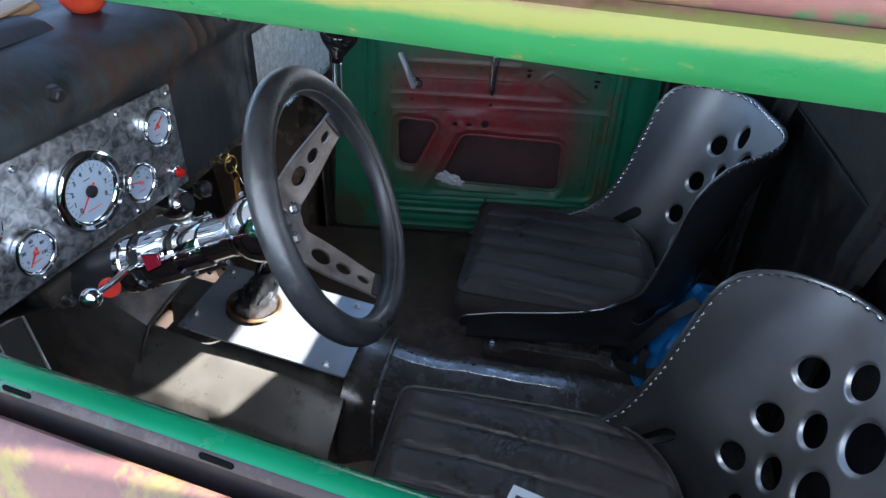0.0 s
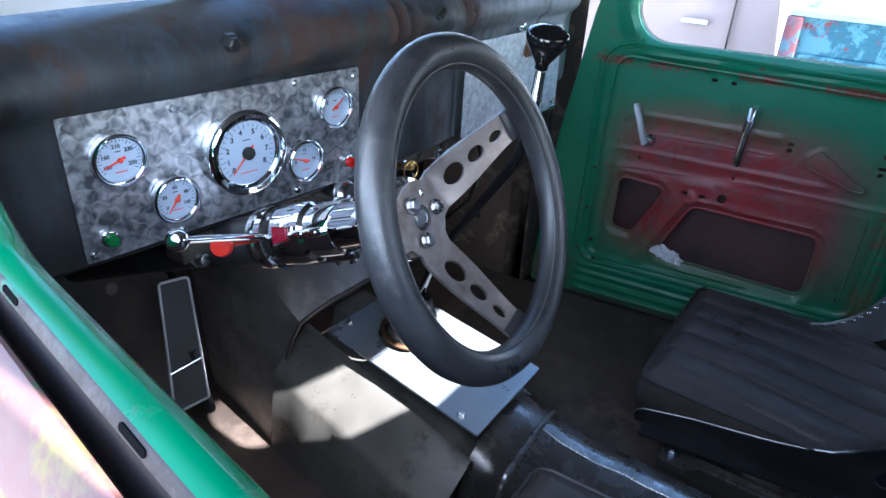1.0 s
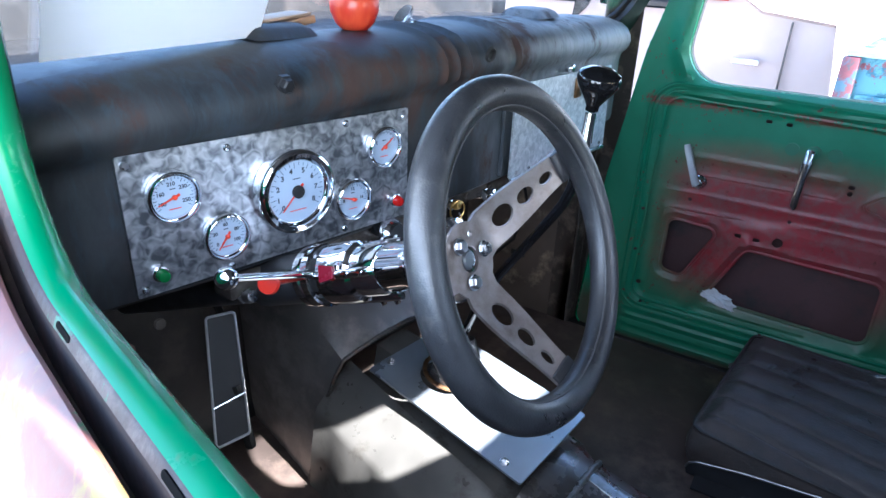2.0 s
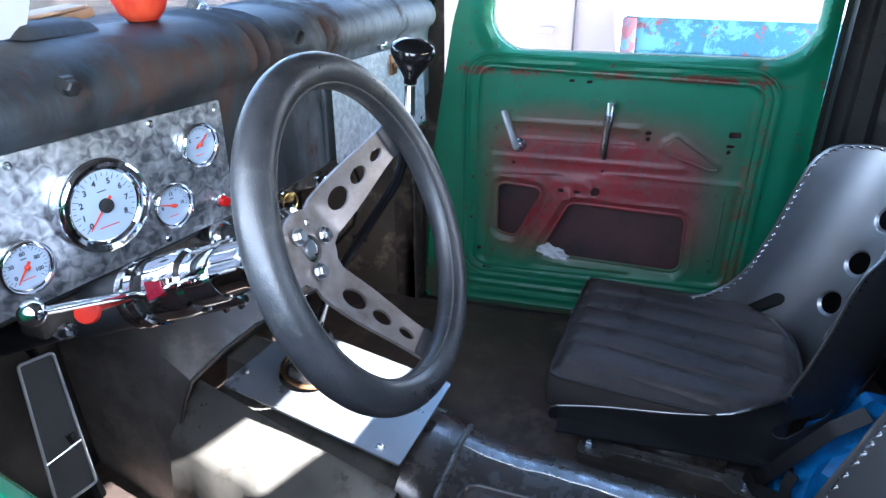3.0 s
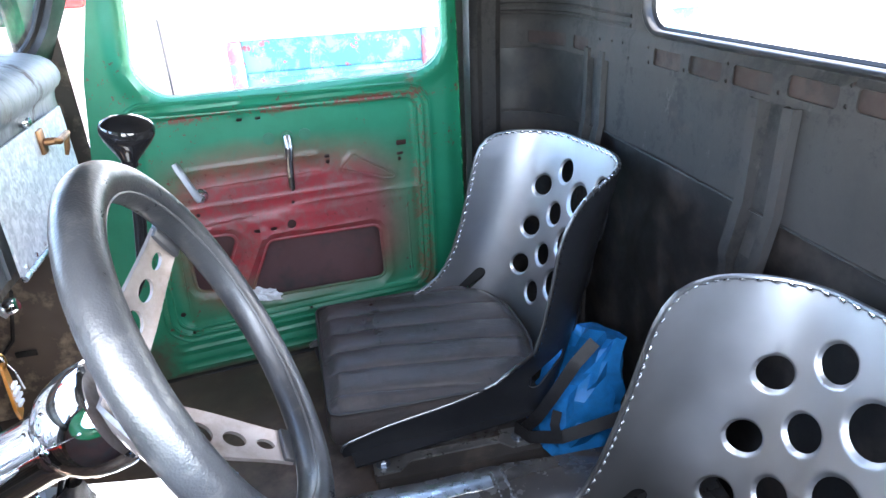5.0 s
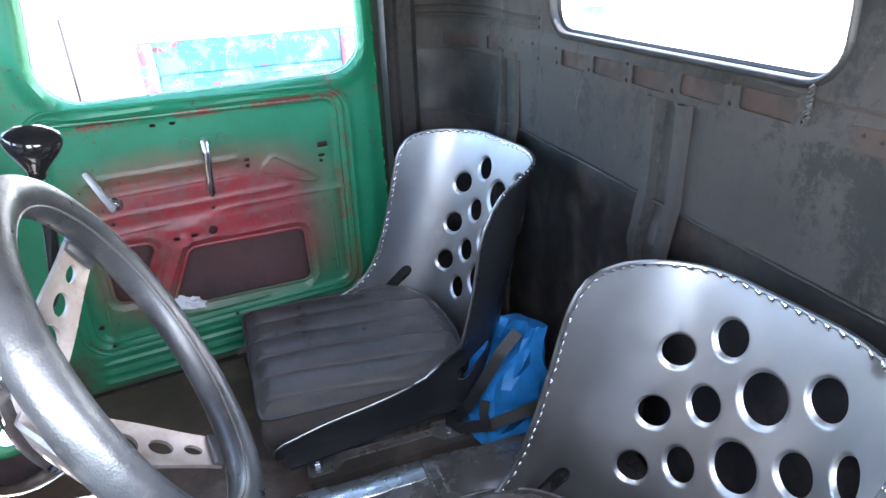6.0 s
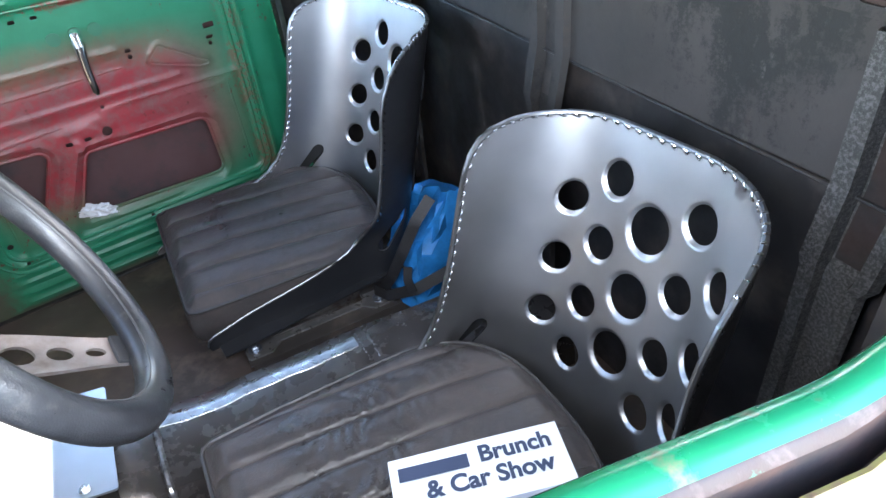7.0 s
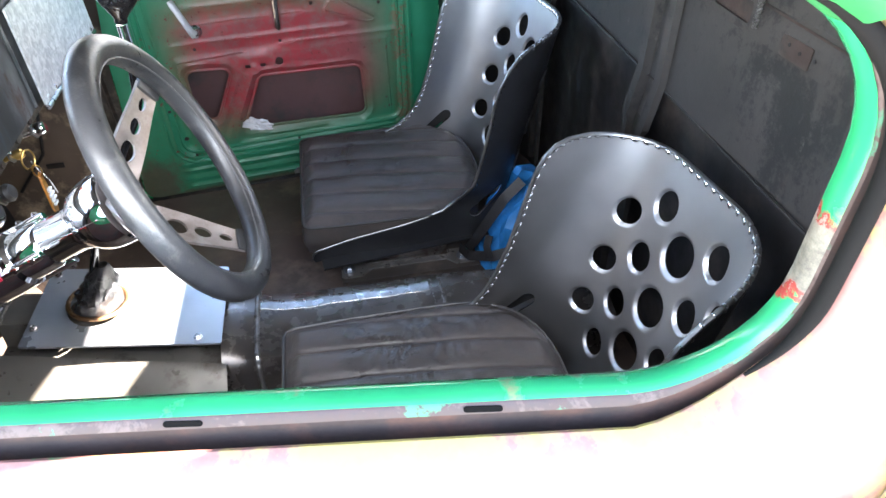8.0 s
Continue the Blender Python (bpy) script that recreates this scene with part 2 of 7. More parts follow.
def door_paint():
    """Green paint over red primer, worn through in a wide band across the panel's middle."""
    k = Mat("door_paint", 0.42)
    z, x = k.axis(2), k.axis(0)
    n1, n2, n3 = k.noise(9, 5, 0.6), k.noise(45, 5, 0.7), k.noise(2.5, 3)
    green = k.mix(k.ramp(n1, 0.3, 0.75), (0.012, 0.17, 0.085), (0.02, 0.24, 0.13))
    red = k.mix(k.ramp(n1, 0.35, 0.65), (0.29, 0.024, 0.034), (0.38, 0.045, 0.055))
    grey = k.mix(k.ramp(n2, 0.35, 0.65), (0.12, 0.085, 0.075), (0.2, 0.13, 0.12))
    zz = k.math("ADD", z, k.math("MULTIPLY", k.math("SUBTRACT", n3, 0.5), 0.10))
    band = k.math("MULTIPLY", k.ramp(zz, 0.14, 0.26), k.ramp(zz, 0.56, 0.46))
    xx = k.math("ADD", x, k.math("MULTIPLY", k.math("SUBTRACT", n3, 0.5), 0.12))
    band = k.math("MULTIPLY", band, k.math("MULTIPLY", k.ramp(xx, -0.29, -0.18), k.ramp(xx, 0.31, 0.20)))
    dusty = k.math("MULTIPLY", k.ramp(k.math("ADD", k.math("MULTIPLY", n2, 0.6), k.math("MULTIPLY", k.noise(5, 4, 0.6), 0.4)), 0.44, 0.58), 0.6)
    inner = k.mix(k.math("MAXIMUM", dusty, k.math("MULTIPLY", k.ramp(xx, 0.10, 0.25), 0.7)), red, grey)
    col = k.mix(band, green, inner)
    chips = k.math("MULTIPLY", k.ramp(k.noise(70, 6, 0.75), 0.60, 0.63), k.ramp(k.noise(7, 3), 0.50, 0.58))
    col = k.mix(chips, col, (0.15, 0.032, 0.026))
    rim = k.math("MAXIMUM", k.ramp(k.math("ABSOLUTE", k.math("SUBTRACT", z, 0.624)), 0.013, 0.004), k.math("MULTIPLY", k.ramp(k.math("ABSOLUTE", k.math("SUBTRACT", x, 0.315)), 0.03, 0.012), 0.6))
    rim = k.math("MULTIPLY", rim, k.ramp(k.math("ADD", k.math("MULTIPLY", k.noise(110, 6, 0.8), 0.6), k.math("MULTIPLY", k.noise(14, 4), 0.4)), 0.495, 0.53))
    col = k.mix(rim, col, (0.19, 0.045, 0.032))
    # caked dirt at the foot of the hinge side and along the bottom edge
    wob = k.math("MULTIPLY", k.math("SUBTRACT", k.noise(18, 5, 0.7), 0.5), 0.10)
    dirt = k.math("MULTIPLY", k.ramp(k.math("ADD", x, wob), -0.285, -0.335), k.ramp(k.math("ADD", z, wob), 0.15, 0.10))
    dirt = k.math("MAXIMUM", dirt, k.ramp(k.math("ADD", z, k.math("MULTIPLY", wob, 0.4)), 0.042, 0.028))
    col = k.mix(k.math("MULTIPLY", dirt, 0.85), col, k.mix(n2, (0.045, 0.033, 0.024), (0.11, 0.085, 0.06)))
    k.link(col, "Base Color")
    k.link(k.ramp(n2, 0.3, 0.7, 0.32, 0.55), "Roughness")
    k.bump(k.math("ADD", k.math("MULTIPLY", n2, 0.4), k.noise(220, 2)), 0.12, 0.001)
    return k.m


def swirled(name, dark, light, metal):
    """Bare aluminium finished with overlapping curls of a grinding disc."""
    k = Mat(name, 0.4, metal)
    # soft overlapping dabs of the disc
    f = k.math("ADD", k.math("MULTIPLY", k.noise(92, 1.5, 0.5, (1, 1, 1), 0.9), 0.75), k.math("MULTIPLY", k.noise(38, 2, 0.5), 0.25))
    k.link(k.mix(k.ramp(f, 0.36, 0.66), dark, light), "Base Color")
    k.link(k.ramp(f, 0.36, 0.66, 0.34, 0.46), "Roughness")
    k.bump(f, 0.3, 0.0012)
    return k.m


def leather(name, base, rough=0.45, crease=90, bump=0.35, spec=0.5):
    k = Mat(name, rough, spec=spec)
    v = k.t.nodes.new("ShaderNodeTexVoronoi")
    v.feature, v.inputs["Scale"].default_value = "DISTANCE_TO_EDGE", crease * 6
    k.t.links.new(k.coords(), v.inputs["Vector"])
    n, f = k.noise(12, 5), k.noise(crease, 4, 0.7, (1, 1, 1), 0.8)
    col = k.mix(k.ramp(n, 0.3, 0.7), tuple(c * 0.65 for c in base), tuple(c * 1.3 for c in base))
    rub = k.math("ADD", k.math("MULTIPLY", k.noise(7, 5, 0.65), 0.6), k.math("MULTIPLY", k.noise(55, 5, 0.8), 0.4))
    k.link(k.mix(k.math("MULTIPLY", k.ramp(rub, 0.47, 0.60), 0.5), col, (base[0] * 1.75, base[1] * 1.55, base[2] * 1.42)), "Base Color")
    k.link(k.ramp(k.math("ADD", k.math("MULTIPLY", n, 0.5), k.math("MULTIPLY", rub, 0.5)), 0.35, 0.62, rough - 0.1, rough + 0.16), "Roughness")
    wr = k.noise(crease * 0.4, 4, 0.6, (0.6, 1.5, 1), 1.8)
    k.bump(k.math("ADD", k.math("ADD", k.ramp(v.outputs[0], 0, 0.06), k.math("MULTIPLY", f, 1.6)), k.math("MULTIPLY", wr, 3.0)), bump, 0.0014)
    return k.m


def grip():
    """Grained black rim padding, rubbed shiny and scuffed grey in places."""
    k = Mat("grip_rubber", 0.42)
    v = k.t.nodes.new("ShaderNodeTexVoronoi")
    v.inputs["Scale"].default_value = 620
    k.t.links.new(k.coords(), v.inputs["Vector"])
    big, scuff = k.noise(14, 5, 0.65), k.noise(48, 6, 0.75)
    col = k.mix(k.ramp(big, 0.3, 0.7), (0.012, 0.0125, 0.014), (0.030, 0.031, 0.034))
    k.link(k.mix(k.math("MULTIPLY", k.ramp(scuff, 0.54, 0.72), 0.5), col, (0.085, 0.08, 0.075)), "Base Color")
    fine, wrinkle = k.noise(380, 4, 0.8), k.noise(75, 5, 0.7, (1, 1, 1), 1.2)
    k.link(k.ramp(k.math("ADD", k.math("MULTIPLY", big, 0.5), k.math("MULTIPLY", wrinkle, 0.5)), 0.36, 0.64, 0.25, 0.46), "Roughness")
    h = k.math("ADD", k.math("MULTIPLY", v.outputs["Distance"], 0.9), k.math("ADD", k.math("MULTIPLY", fine, 0.9), k.math("MULTIPLY", wrinkle, 0.28)))
    k.bump(h, 0.16, 0.0009)
    return k.m


def plain(name, color, rough=0.5, metal=0.0, grain=120, bump=0.1, vary=0.12):
    k = Mat(name, rough, metal)
    n = k.noise(grain * 0.12, 4)
    k.link(k.mix(k.ramp(n, 0.3, 0.7), tuple(c * (1 - vary) for c in color), tuple(min(1, c * (1 + vary)) for c in color)), "Base Color")
    k.link(k.ramp(k.noise(grain * 0.3, 4), 0.3, 0.7, max(0.03, rough - 0.07), min(1, rough + 0.07)), "Roughness")
    k.bump(k.noise(grain, 3), bump, 0.001)
    return k.m


def brushed(name, color, rough=0.3, stretch=(1, 1, 1), grain=400):
    k = Mat(name, rough, 1.0)
    n, big = k.noise(grain, 2, 0.5, stretch), k.noise(7, 4)
    k.link(k.mix(k.ramp(big, 0.3, 0.7), tuple(c * 0.88 for c in color), tuple(min(1, c * 1.08) for c in color)), "Base Color")
    k.link(k.math("ADD", k.ramp(big, 0.3, 0.7, rough - 0.06, rough + 0.06), k.math("MULTIPLY", n, 0.06)), "Roughness")
    k.bump(n, 0.06, 0.0006)
    return k.m


def dash_steel():
    """Dark bare steel, heat-blued in streaks, with rust blooms."""
    k = Mat("dash_steel", 0.55, 0.3)
    streak = k.noise(16, 5, 0.65, (0.9, 1.4, 0.6), 0.7)
    rust = k.noise(11, 6, 0.7, (0.8, 1.2, 0.6))
    col = k.mix(k.ramp(streak, 0.3, 0.7), (0.015, 0.0165, 0.018), (0.046, 0.051, 0.056))
    # paler towards the passenger's end: reflected window light, put into the colour
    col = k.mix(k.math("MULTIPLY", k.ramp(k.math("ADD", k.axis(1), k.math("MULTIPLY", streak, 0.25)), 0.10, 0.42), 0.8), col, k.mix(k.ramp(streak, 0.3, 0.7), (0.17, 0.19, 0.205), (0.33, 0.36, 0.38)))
    # blued and rusty runs down the face
    run = k.noise(30, 5, 0.7, (1.0, 1.6, 0.28), 0.5)
    col = k.mix(k.math("MULTIPLY", k.ramp(run, 0.52, 0.66), 0.45), col, (0.035, 0.062, 0.085))
    rmask = k.math("MULTIPLY", k.ramp(rust, 0.53, 0.62), k.ramp(k.noise(4.5, 3), 0.42, 0.54))
    rmask = k.math("MAXIMUM", rmask, k.math("MULTIPLY", k.math("MULTIPLY", k.ramp(k.noise(26, 6, 0.75, (1.0, 1.5, 0.3), 0.3), 0.56, 0.66), k.ramp(k.noise(5, 3), 0.45, 0.6)), 0.7))
    k.link(k.mix(rmask, col, k.mix(k.noise(60, 3), (0.030, 0.018, 0.014), (0.064, 0.032, 0.023))), "Base Color")
    k.link(k.ramp(rmask, 0, 1, 0.35, 0.05), "Metallic")
    k.link(k.math("ADD", k.ramp(streak, 0.3, 0.7, 0.50, 0.66), k.math("MULTIPLY", rmask, 0.25)), "Roughness")
    k.bump(k.math("ADD", rust, k.math("MULTIPLY", k.noise(150, 3), 0.3)), 0.14, 0.002)
    return k.m


def primer_wall():
    """Grey-brown primer, sprayed unevenly over black and rubbed through in speckled patches."""
    k = Mat("primer_wall", 0.6)
    n, f, grit = k.noise(4.2, 6, 0.68, (1, 1, 0.7)), k.noise(60, 4, 0.75), k.noise(240, 3, 0.7)
    m = k.math("ADD", k.math("MULTIPLY", n, 0.82), k.math("MULTIPLY", f, 0.18))
    col = k.mix(k.ramp(m, 0.36, 0.56), (0.0165, 0.0152, 0.0146), (0.032, 0.0285, 0.027))
    # dark patches with a ragged, speckled edge
    patch = k.math("ADD", k.math("MULTIPLY", k.noise(9, 5, 0.7, (1, 1, 0.5), 0.4), 0.66), k.math("MULTIPLY", k.noise(75, 4, 0.85), 0.34))
    far = k.math("ADD", k.math("POWER", k.math("MULTIPLY", k.math("ADD", k.axis(1), 0.34), 9.0), 2.0), k.math("POWER", k.math("MULTIPLY", k.math("ADD", k.axis(2), -0.690), 15.0), 2.0))
    patch = k.math("ADD", patch, k.ramp(far, 0.0, 1.0, 0.036, 0.0))
    col = k.mix(k.math("MULTIPLY", k.ramp(patch, 0.510, 0.570), 0.88), col, (0.0065, 0.0072, 0.0074))
    # pale rubs
    rub = k.math("MULTIPLY", k.ramp(k.noise(17, 5, 0.65, (1, 1, 0.5)), 0.63, 0.70), k.ramp(grit, 0.4, 0.6))
    col = k.mix(k.math("MULTIPLY", rub, 0.55), col, (0.14, 0.128, 0.12))
    k.link(k.mix(k.math("MULTIPLY", k.ramp(k.noise(8, 5), 0.60, 0.70), 0.35), col, (0.075, 0.045, 0.033)), "Base Color")
    k.link(k.ramp(n, 0.3, 0.7, 0.58, 0.76), "Roughness")
    k.bump(k.math("ADD", f, k.math("ADD", n, k.math("MULTIPLY", grit, 0.4))), 0.18, 0.0015)
    return k.m


def patina(name, base, second, third, scale=6, rough=0.5):
    """Old layered paint rubbed through in patches."""
    k = Mat(name, rough)
    a, b, f = k.noise(scale, 6, 0.7, (1, 1, 1), 0.5), k.noise(scale * 1.7, 6, 0.72), k.noise(scale * 14, 4, 0.7)
    col = k.mix(k.ramp(f, 0.3, 0.7), tuple(c * 0.8 for c in base), tuple(min(1, c * 1.15) for c in base))
    col = k.mix(k.ramp(k.math("ADD", a, k.math("MULTIPLY", f, 0.15)), 0.56, 0.62), col, second)
    col = k.mix(k.ramp(k.math("ADD", b, k.math("MULTIPLY", f, 0.12)), 0.64, 0.68), col, third)
    k.link(col, "Base Color")
    k.link(k.ramp(f, 0.3, 0.7, rough - 0.1, rough + 0.15), "Roughness")
    k.bump(k.math("ADD", f, a), 0.12, 0.002)
    return k.m


def header_paint():
    """Green paint that thins to yellow and then rust towards the top of the rail."""
    k = Mat("header_paint", 0.3)
    n, f = k.noise(22, 6, 0.7, (0.5, 1, 1)), k.noise(80, 5, 0.75)
    z = k.math("ADD", k.axis(2), k.math("MULTIPLY", k.math("SUBTRACT", k.math("ADD", k.math("MULTIPLY", n, 0.7), k.math("MULTIPLY", f, 0.3)), 0.5), 0.016))
    green = k.mix(k.ramp(k.noise(8, 3), 0.3, 0.7), (0.020, 0.165, 0.050), (0.030, 0.23, 0.070))
    col = k.mix(k.math("MULTIPLY", k.ramp(f, 0.60, 0.68), k.ramp(n, 0.48, 0.58)), green, (0.36, 0.23, 0.07))
    col = k.mix(k.ramp(z, 0.9785, 0.9815), col, (0.20, 0.22, 0.045))
    col = k.mix(k.ramp(z, 0.9855, 0.9885), col, k.mix(k.ramp(f, 0.35, 0.65), (0.12, 0.055, 0.030), (0.24, 0.13, 0.07)))
    k.link(col, "Base Color")
    k.link(k.ramp(n, 0.3, 0.7, 0.22, 0.42), "Roughness")
    k.bump(k.math("ADD", n, k.math("MULTIPLY", f, 0.4)), 0.10, 0.002)
    return k.m


def sill_paint():
    """Glossy green paint with bare grey metal showing through at the rear of the frame, edged in red primer."""
    k = Mat("sill_paint", 0.2)
    n, f = k.noise(17, 6, 0.65), k.noise(90, 5, 0.75)
    green = k.mix(k.ramp(k.noise(6, 3), 0.3, 0.7), (0.0136, 0.2125, 0.081), (0.0184, 0.2875, 0.109))
    col = k.mix(k.ramp(n, 0.625, 0.68), green, (0.22, 0.19, 0.10))
    x, z = k.axis(0), k.axis(2)
    wob = k.math("MULTIPLY", k.math("SUBTRACT", k.noise(38, 6, 0.75), 0.5), 0.06)
    at = k.math("MULTIPLY", k.ramp(k.math("ADD", x, wob), 0.335, 0.341), k.math("MULTIPLY", k.ramp(k.math("ADD", z, wob), 0.786, 0.790), k.ramp(k.math("ADD", z, wob), 0.838, 0.834)))
    halo = k.math("MULTIPLY", k.ramp(k.math("ADD", x, wob), 0.331, 0.336), k.math("MULTIPLY", k.ramp(k.math("ADD", z, wob), 0.780, 0.784), k.ramp(k.math("ADD", z, wob), 0.843, 0.839)))
    col = k.mix(halo, col, (0.26, 0.035, 0.03))
    col = k.mix(at, col, k.mix(k.ramp(f, 0.35, 0.65), (0.07, 0.062, 0.05), (0.20, 0.18, 0.14)))
    k.link(col, "Base Color")
    k.link(k.math("MAXIMUM", k.ramp(n, 0.3, 0.7, 0.12, 0.32), k.math("MULTIPLY", at, 0.6)), "Roughness")
    k.bump(k.math("ADD", k.math("MULTIPLY", n, 0.5), k.math("MULTIPLY", at, -0.6)), 0.05, 0.002)
    return k.m


GREEN = worn("green_paint", (0.016, 0.25, 0.095), (0.22, 0.19, 0.10), 17, 0.625, 0.68, 0.2, 0.0, 0.15, 0.04)
SILL = sill_paint()
DOOR = door_paint()
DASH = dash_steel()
PRIMER = primer_wall()
COARSE = worn("coarse_coating", (0.024, 0.0235, 0.023), (0.085, 0.083, 0.081), 300, 0.46, 0.62, 0.5, 0.0, 0.3, 0.8, 700)
RUSTY = worn("rust_channel", (0.017, 0.0085, 0.0065), (0.009, 0.007, 0.0065), 24, 0.5, 0.64, 0.65)
BLACKPAN = worn("black_panel", (0.0125, 0.012, 0.0125), (0.036, 0.030, 0.027), 9, 0.5, 0.62, 0.5, 0.0, 0.3, 0.12)
FLOORM = worn("floor_steel", (0.098, 0.072, 0.060), (0.175, 0.125, 0.098), 10, 0.5, 0.66, 0.40, 0.15, 0.5, 0.25)
POST = worn("post_steel", (0.062, 0.050, 0.042), (0.24, 0.19, 0.14), 12, 0.50, 0.66, 0.5, 0.2, 0.4, 0.2)
RAILSTEEL = worn("rail_bare", (0.21, 0.205, 0.205), (0.36, 0.35, 0.345), 22, 0.5, 0.66, 0.32, 0.65, 0.3, 0.1)
GROUND = worn("ground_steel", (0.33, 0.335, 0.35), (0.19, 0.185, 0.185), 26, 0.48, 0.62, 0.30, 0.8, 0.2, 0.08)
RISER = worn("riser_steel", (0.050, 0.044, 0.041), (0.105, 0.086, 0.073), 14, 0.55, 0.7, 0.42, 0.2, 0.3, 0.2)
FLOORDARK = worn("oily_steel", (0.052, 0.041, 0.036), (0.11, 0.076, 0.058), 16, 0.50, 0.68, 0.36, 0.2, 0.4, 0.3)
TUNNEL = worn("tunnel_steel", (0.120, 0.108, 0.102), (0.20, 0.180, 0.165), 11, 0.5, 0.72, 0.24, 0.7, 0.3, 0.04)
HUMP = worn("hump_steel", (0.19, 0.174, 0.152), (0.095, 0.078, 0.058), 19, 0.55, 0.70, 0.38, 0.35, 0.25, 0.22)
BULGE = worn("bulge_steel", (0.19, 0.172, 0.160), (0.30, 0.265, 0.235), 13, 0.48, 0.64, 0.42, 0.35, 0.42, 0.3)
ALU = plain("plate_aluminium", (0.38, 0.41, 0.45), 0.32, 0.62, 60, 0.05)
SWIRL = swirled("swirled_aluminium", (0.17, 0.18, 0.195), (0.64, 0.65, 0.67), 0.9)
# paler copy for the glove box: reflected window brightness is in the colour
SWIRL_LIT = swirled("swirled_plate_lit", (0.46, 0.51, 0.54), (0.80, 0.84, 0.86), 0.5)
SEATMET = brushed("seat_aluminium", (0.52, 0.525, 0.54), 0.38, (1, 1, 6))
SEATBLACK = plain("seat_black", (0.018, 0.019, 0.022), 0.4, 0.2, 140, 0.08)
CHROME = Mat("chrome", 0.06, 1.0, (0.82, 0.83, 0.85)).m
BRIGHT = plain("bright_steel", (0.50, 0.51, 0.53), 0.28, 1.0, 90, 0.1)
ZINC = plain("zinc_plate", (0.30, 0.33, 0.38), 0.42, 0.9, 90, 0.1)
SPOKE = worn("spoke_steel", (0.36, 0.315, 0.295), (0.20, 0.155, 0.13), 24, 0.44, 0.72, 0.44, 0.85, 0.2, 0.10, 260)
GRIP = grip()
VINYL = leather("seat_vinyl", (0.047, 0.0415, 0.0415), 0.31, 70, 0.5)
PIPING = plain("piping", (0.03, 0.028, 0.028), 0.4)
RUBBER = plain("black_rubber", (0.009, 0.009, 0.0095), 0.6, 0.0, 100, 0.2)
GLOSSBLACK = Mat("gloss_black", 0.08, 0.0, (0.008, 0.008, 0.009)).m
DIAL = plain("dial_white", (0.36, 0.43, 0.52), 0.4, 0.0, 200, 0.02, 0.03)
INK = Mat("ink", 0.6, 0.0, (0.02, 0.022, 0.025)).m
NEEDLE = Mat("needle_red", 0.4, 0.0, (0.72, 0.05, 0.02)).m
REDLENS = Mat("red_lens", 0.15, 0.0, (0.5, 0.012, 0.01)).m
GREENLENS = Mat("green_lens", 0.15, 0.0, (0.01, 0.12, 0.03)).m
BRASS = plain("brass", (0.55, 0.36, 0.12), 0.3, 1.0)
OLDBRASS = worn("old_brass", (0.28, 0.15, 0.07), (0.1, 0.05, 0.03), 40, 0.5, 0.65, 0.4, 0.8)
AMBER = plain("amber_leather", (0.42, 0.17, 0.03), 0.35)
PAPER = plain("paper", (0.74, 0.79, 0.86), 0.7, 0.0, 60, 0.04, 0.03)
TISSUE = plain("tissue", (0.75, 0.77, 0.8), 0.8, 0.0, 60, 0.2, 0.05)
BAGBLUE = plain("blue_nylon", (0.012, 0.17, 0.46), 0.55, 0.0, 500, 0.35, 0.2)
WEB = plain("black_webbing", (0.012, 0.012, 0.014), 0.6, 0.0, 600, 0.4)
CARD = plain("cardboard", (0.34, 0.22, 0.13), 0.7)
PRIMROSE = patina("outer_patina", (0.21, 0.092, 0.078), (0.28, 0.21, 0.065), (0.06, 0.16, 0.06), 4, 0.5)
HEADER = header_paint()
TURQ = patina("turquoise_patina", (0.018, 0.095, 0.125), (0.075, 0.20, 0.235), (0.16, 0.035, 0.04), 9, 0.5)
GLASS = Mat("glass", 0.0, 0.0, (1, 1, 1)).set("Transmission Weight", 1.0).set("IOR", 1.45).m

# ---- the setting: ground, cab shell ----
def ground():
    bm = bmesh.new()
    bmesh.ops.create_grid(bm, x_segments=8, y_segments=8, size=400, matrix=Matrix.Translation((0, 0, -0.62)))
    m = worn("concrete", (0.40, 0.38, 0.36), (0.30, 0.28, 0.26), 0.8, 0.5, 0.7, 0.8, 0, 0.1, 0.3, 60)
    tagged(part("ground", bm, m), "pale sunlit concrete ground of the lot", "ground", kind="structure")


# plan of the rear wall: flat, with curved corners to the door posts
HALF = [(0.50, 0.0), (0.50, 0.535)] + [(0.37 + 0.13 * math.cos(a), 0.535 + 0.20 * math.sin(a)) for a in [radians(d) for d in range(9, 91, 9)]]
SLEN = [0.0]
for (xa, ya), (xb, yb) in zip(HALF, HALF[1:]):
    SLEN.append(SLEN[-1] + math.hypot(xb - xa, yb - ya))
SMAX = SLEN[-1]


def rear(s, z, proud=0.0):
    """A place on the rear wall: s metres along it from the centre line; proud: towards the cab."""
    a, g = min(abs(s), SMAX - 1e-6), 1 if s >= 0 else -1
    for k in range(len(HALF) - 1):
        if a <= SLEN[k + 1]:
            break
    t = (a - SLEN[k]) / (SLEN[k + 1] - SLEN[k])
    x = HALF[k][0] + t * (HALF[k + 1][0] - HALF[k][0])
    y = HALF[k][1] + t * (HALF[k + 1][1] - HALF[k][1])
    ang = 0 if a <= 0.535 else (a - 0.535) / (SMAX - 0.535) * math.pi / 2
    lean = -0.05 * max(0, z - 0.80) - 0.6 * max(0, z - 0.93)
    return (x + lean - proud * math.cos(ang), CY + g * (y - proud * math.sin(ang)), z)


WIN_R = rounded([(-0.289, 0.784), (0.302, 0.776), (0.302, 0.905), (-0.289, 0.905)], 0.045)


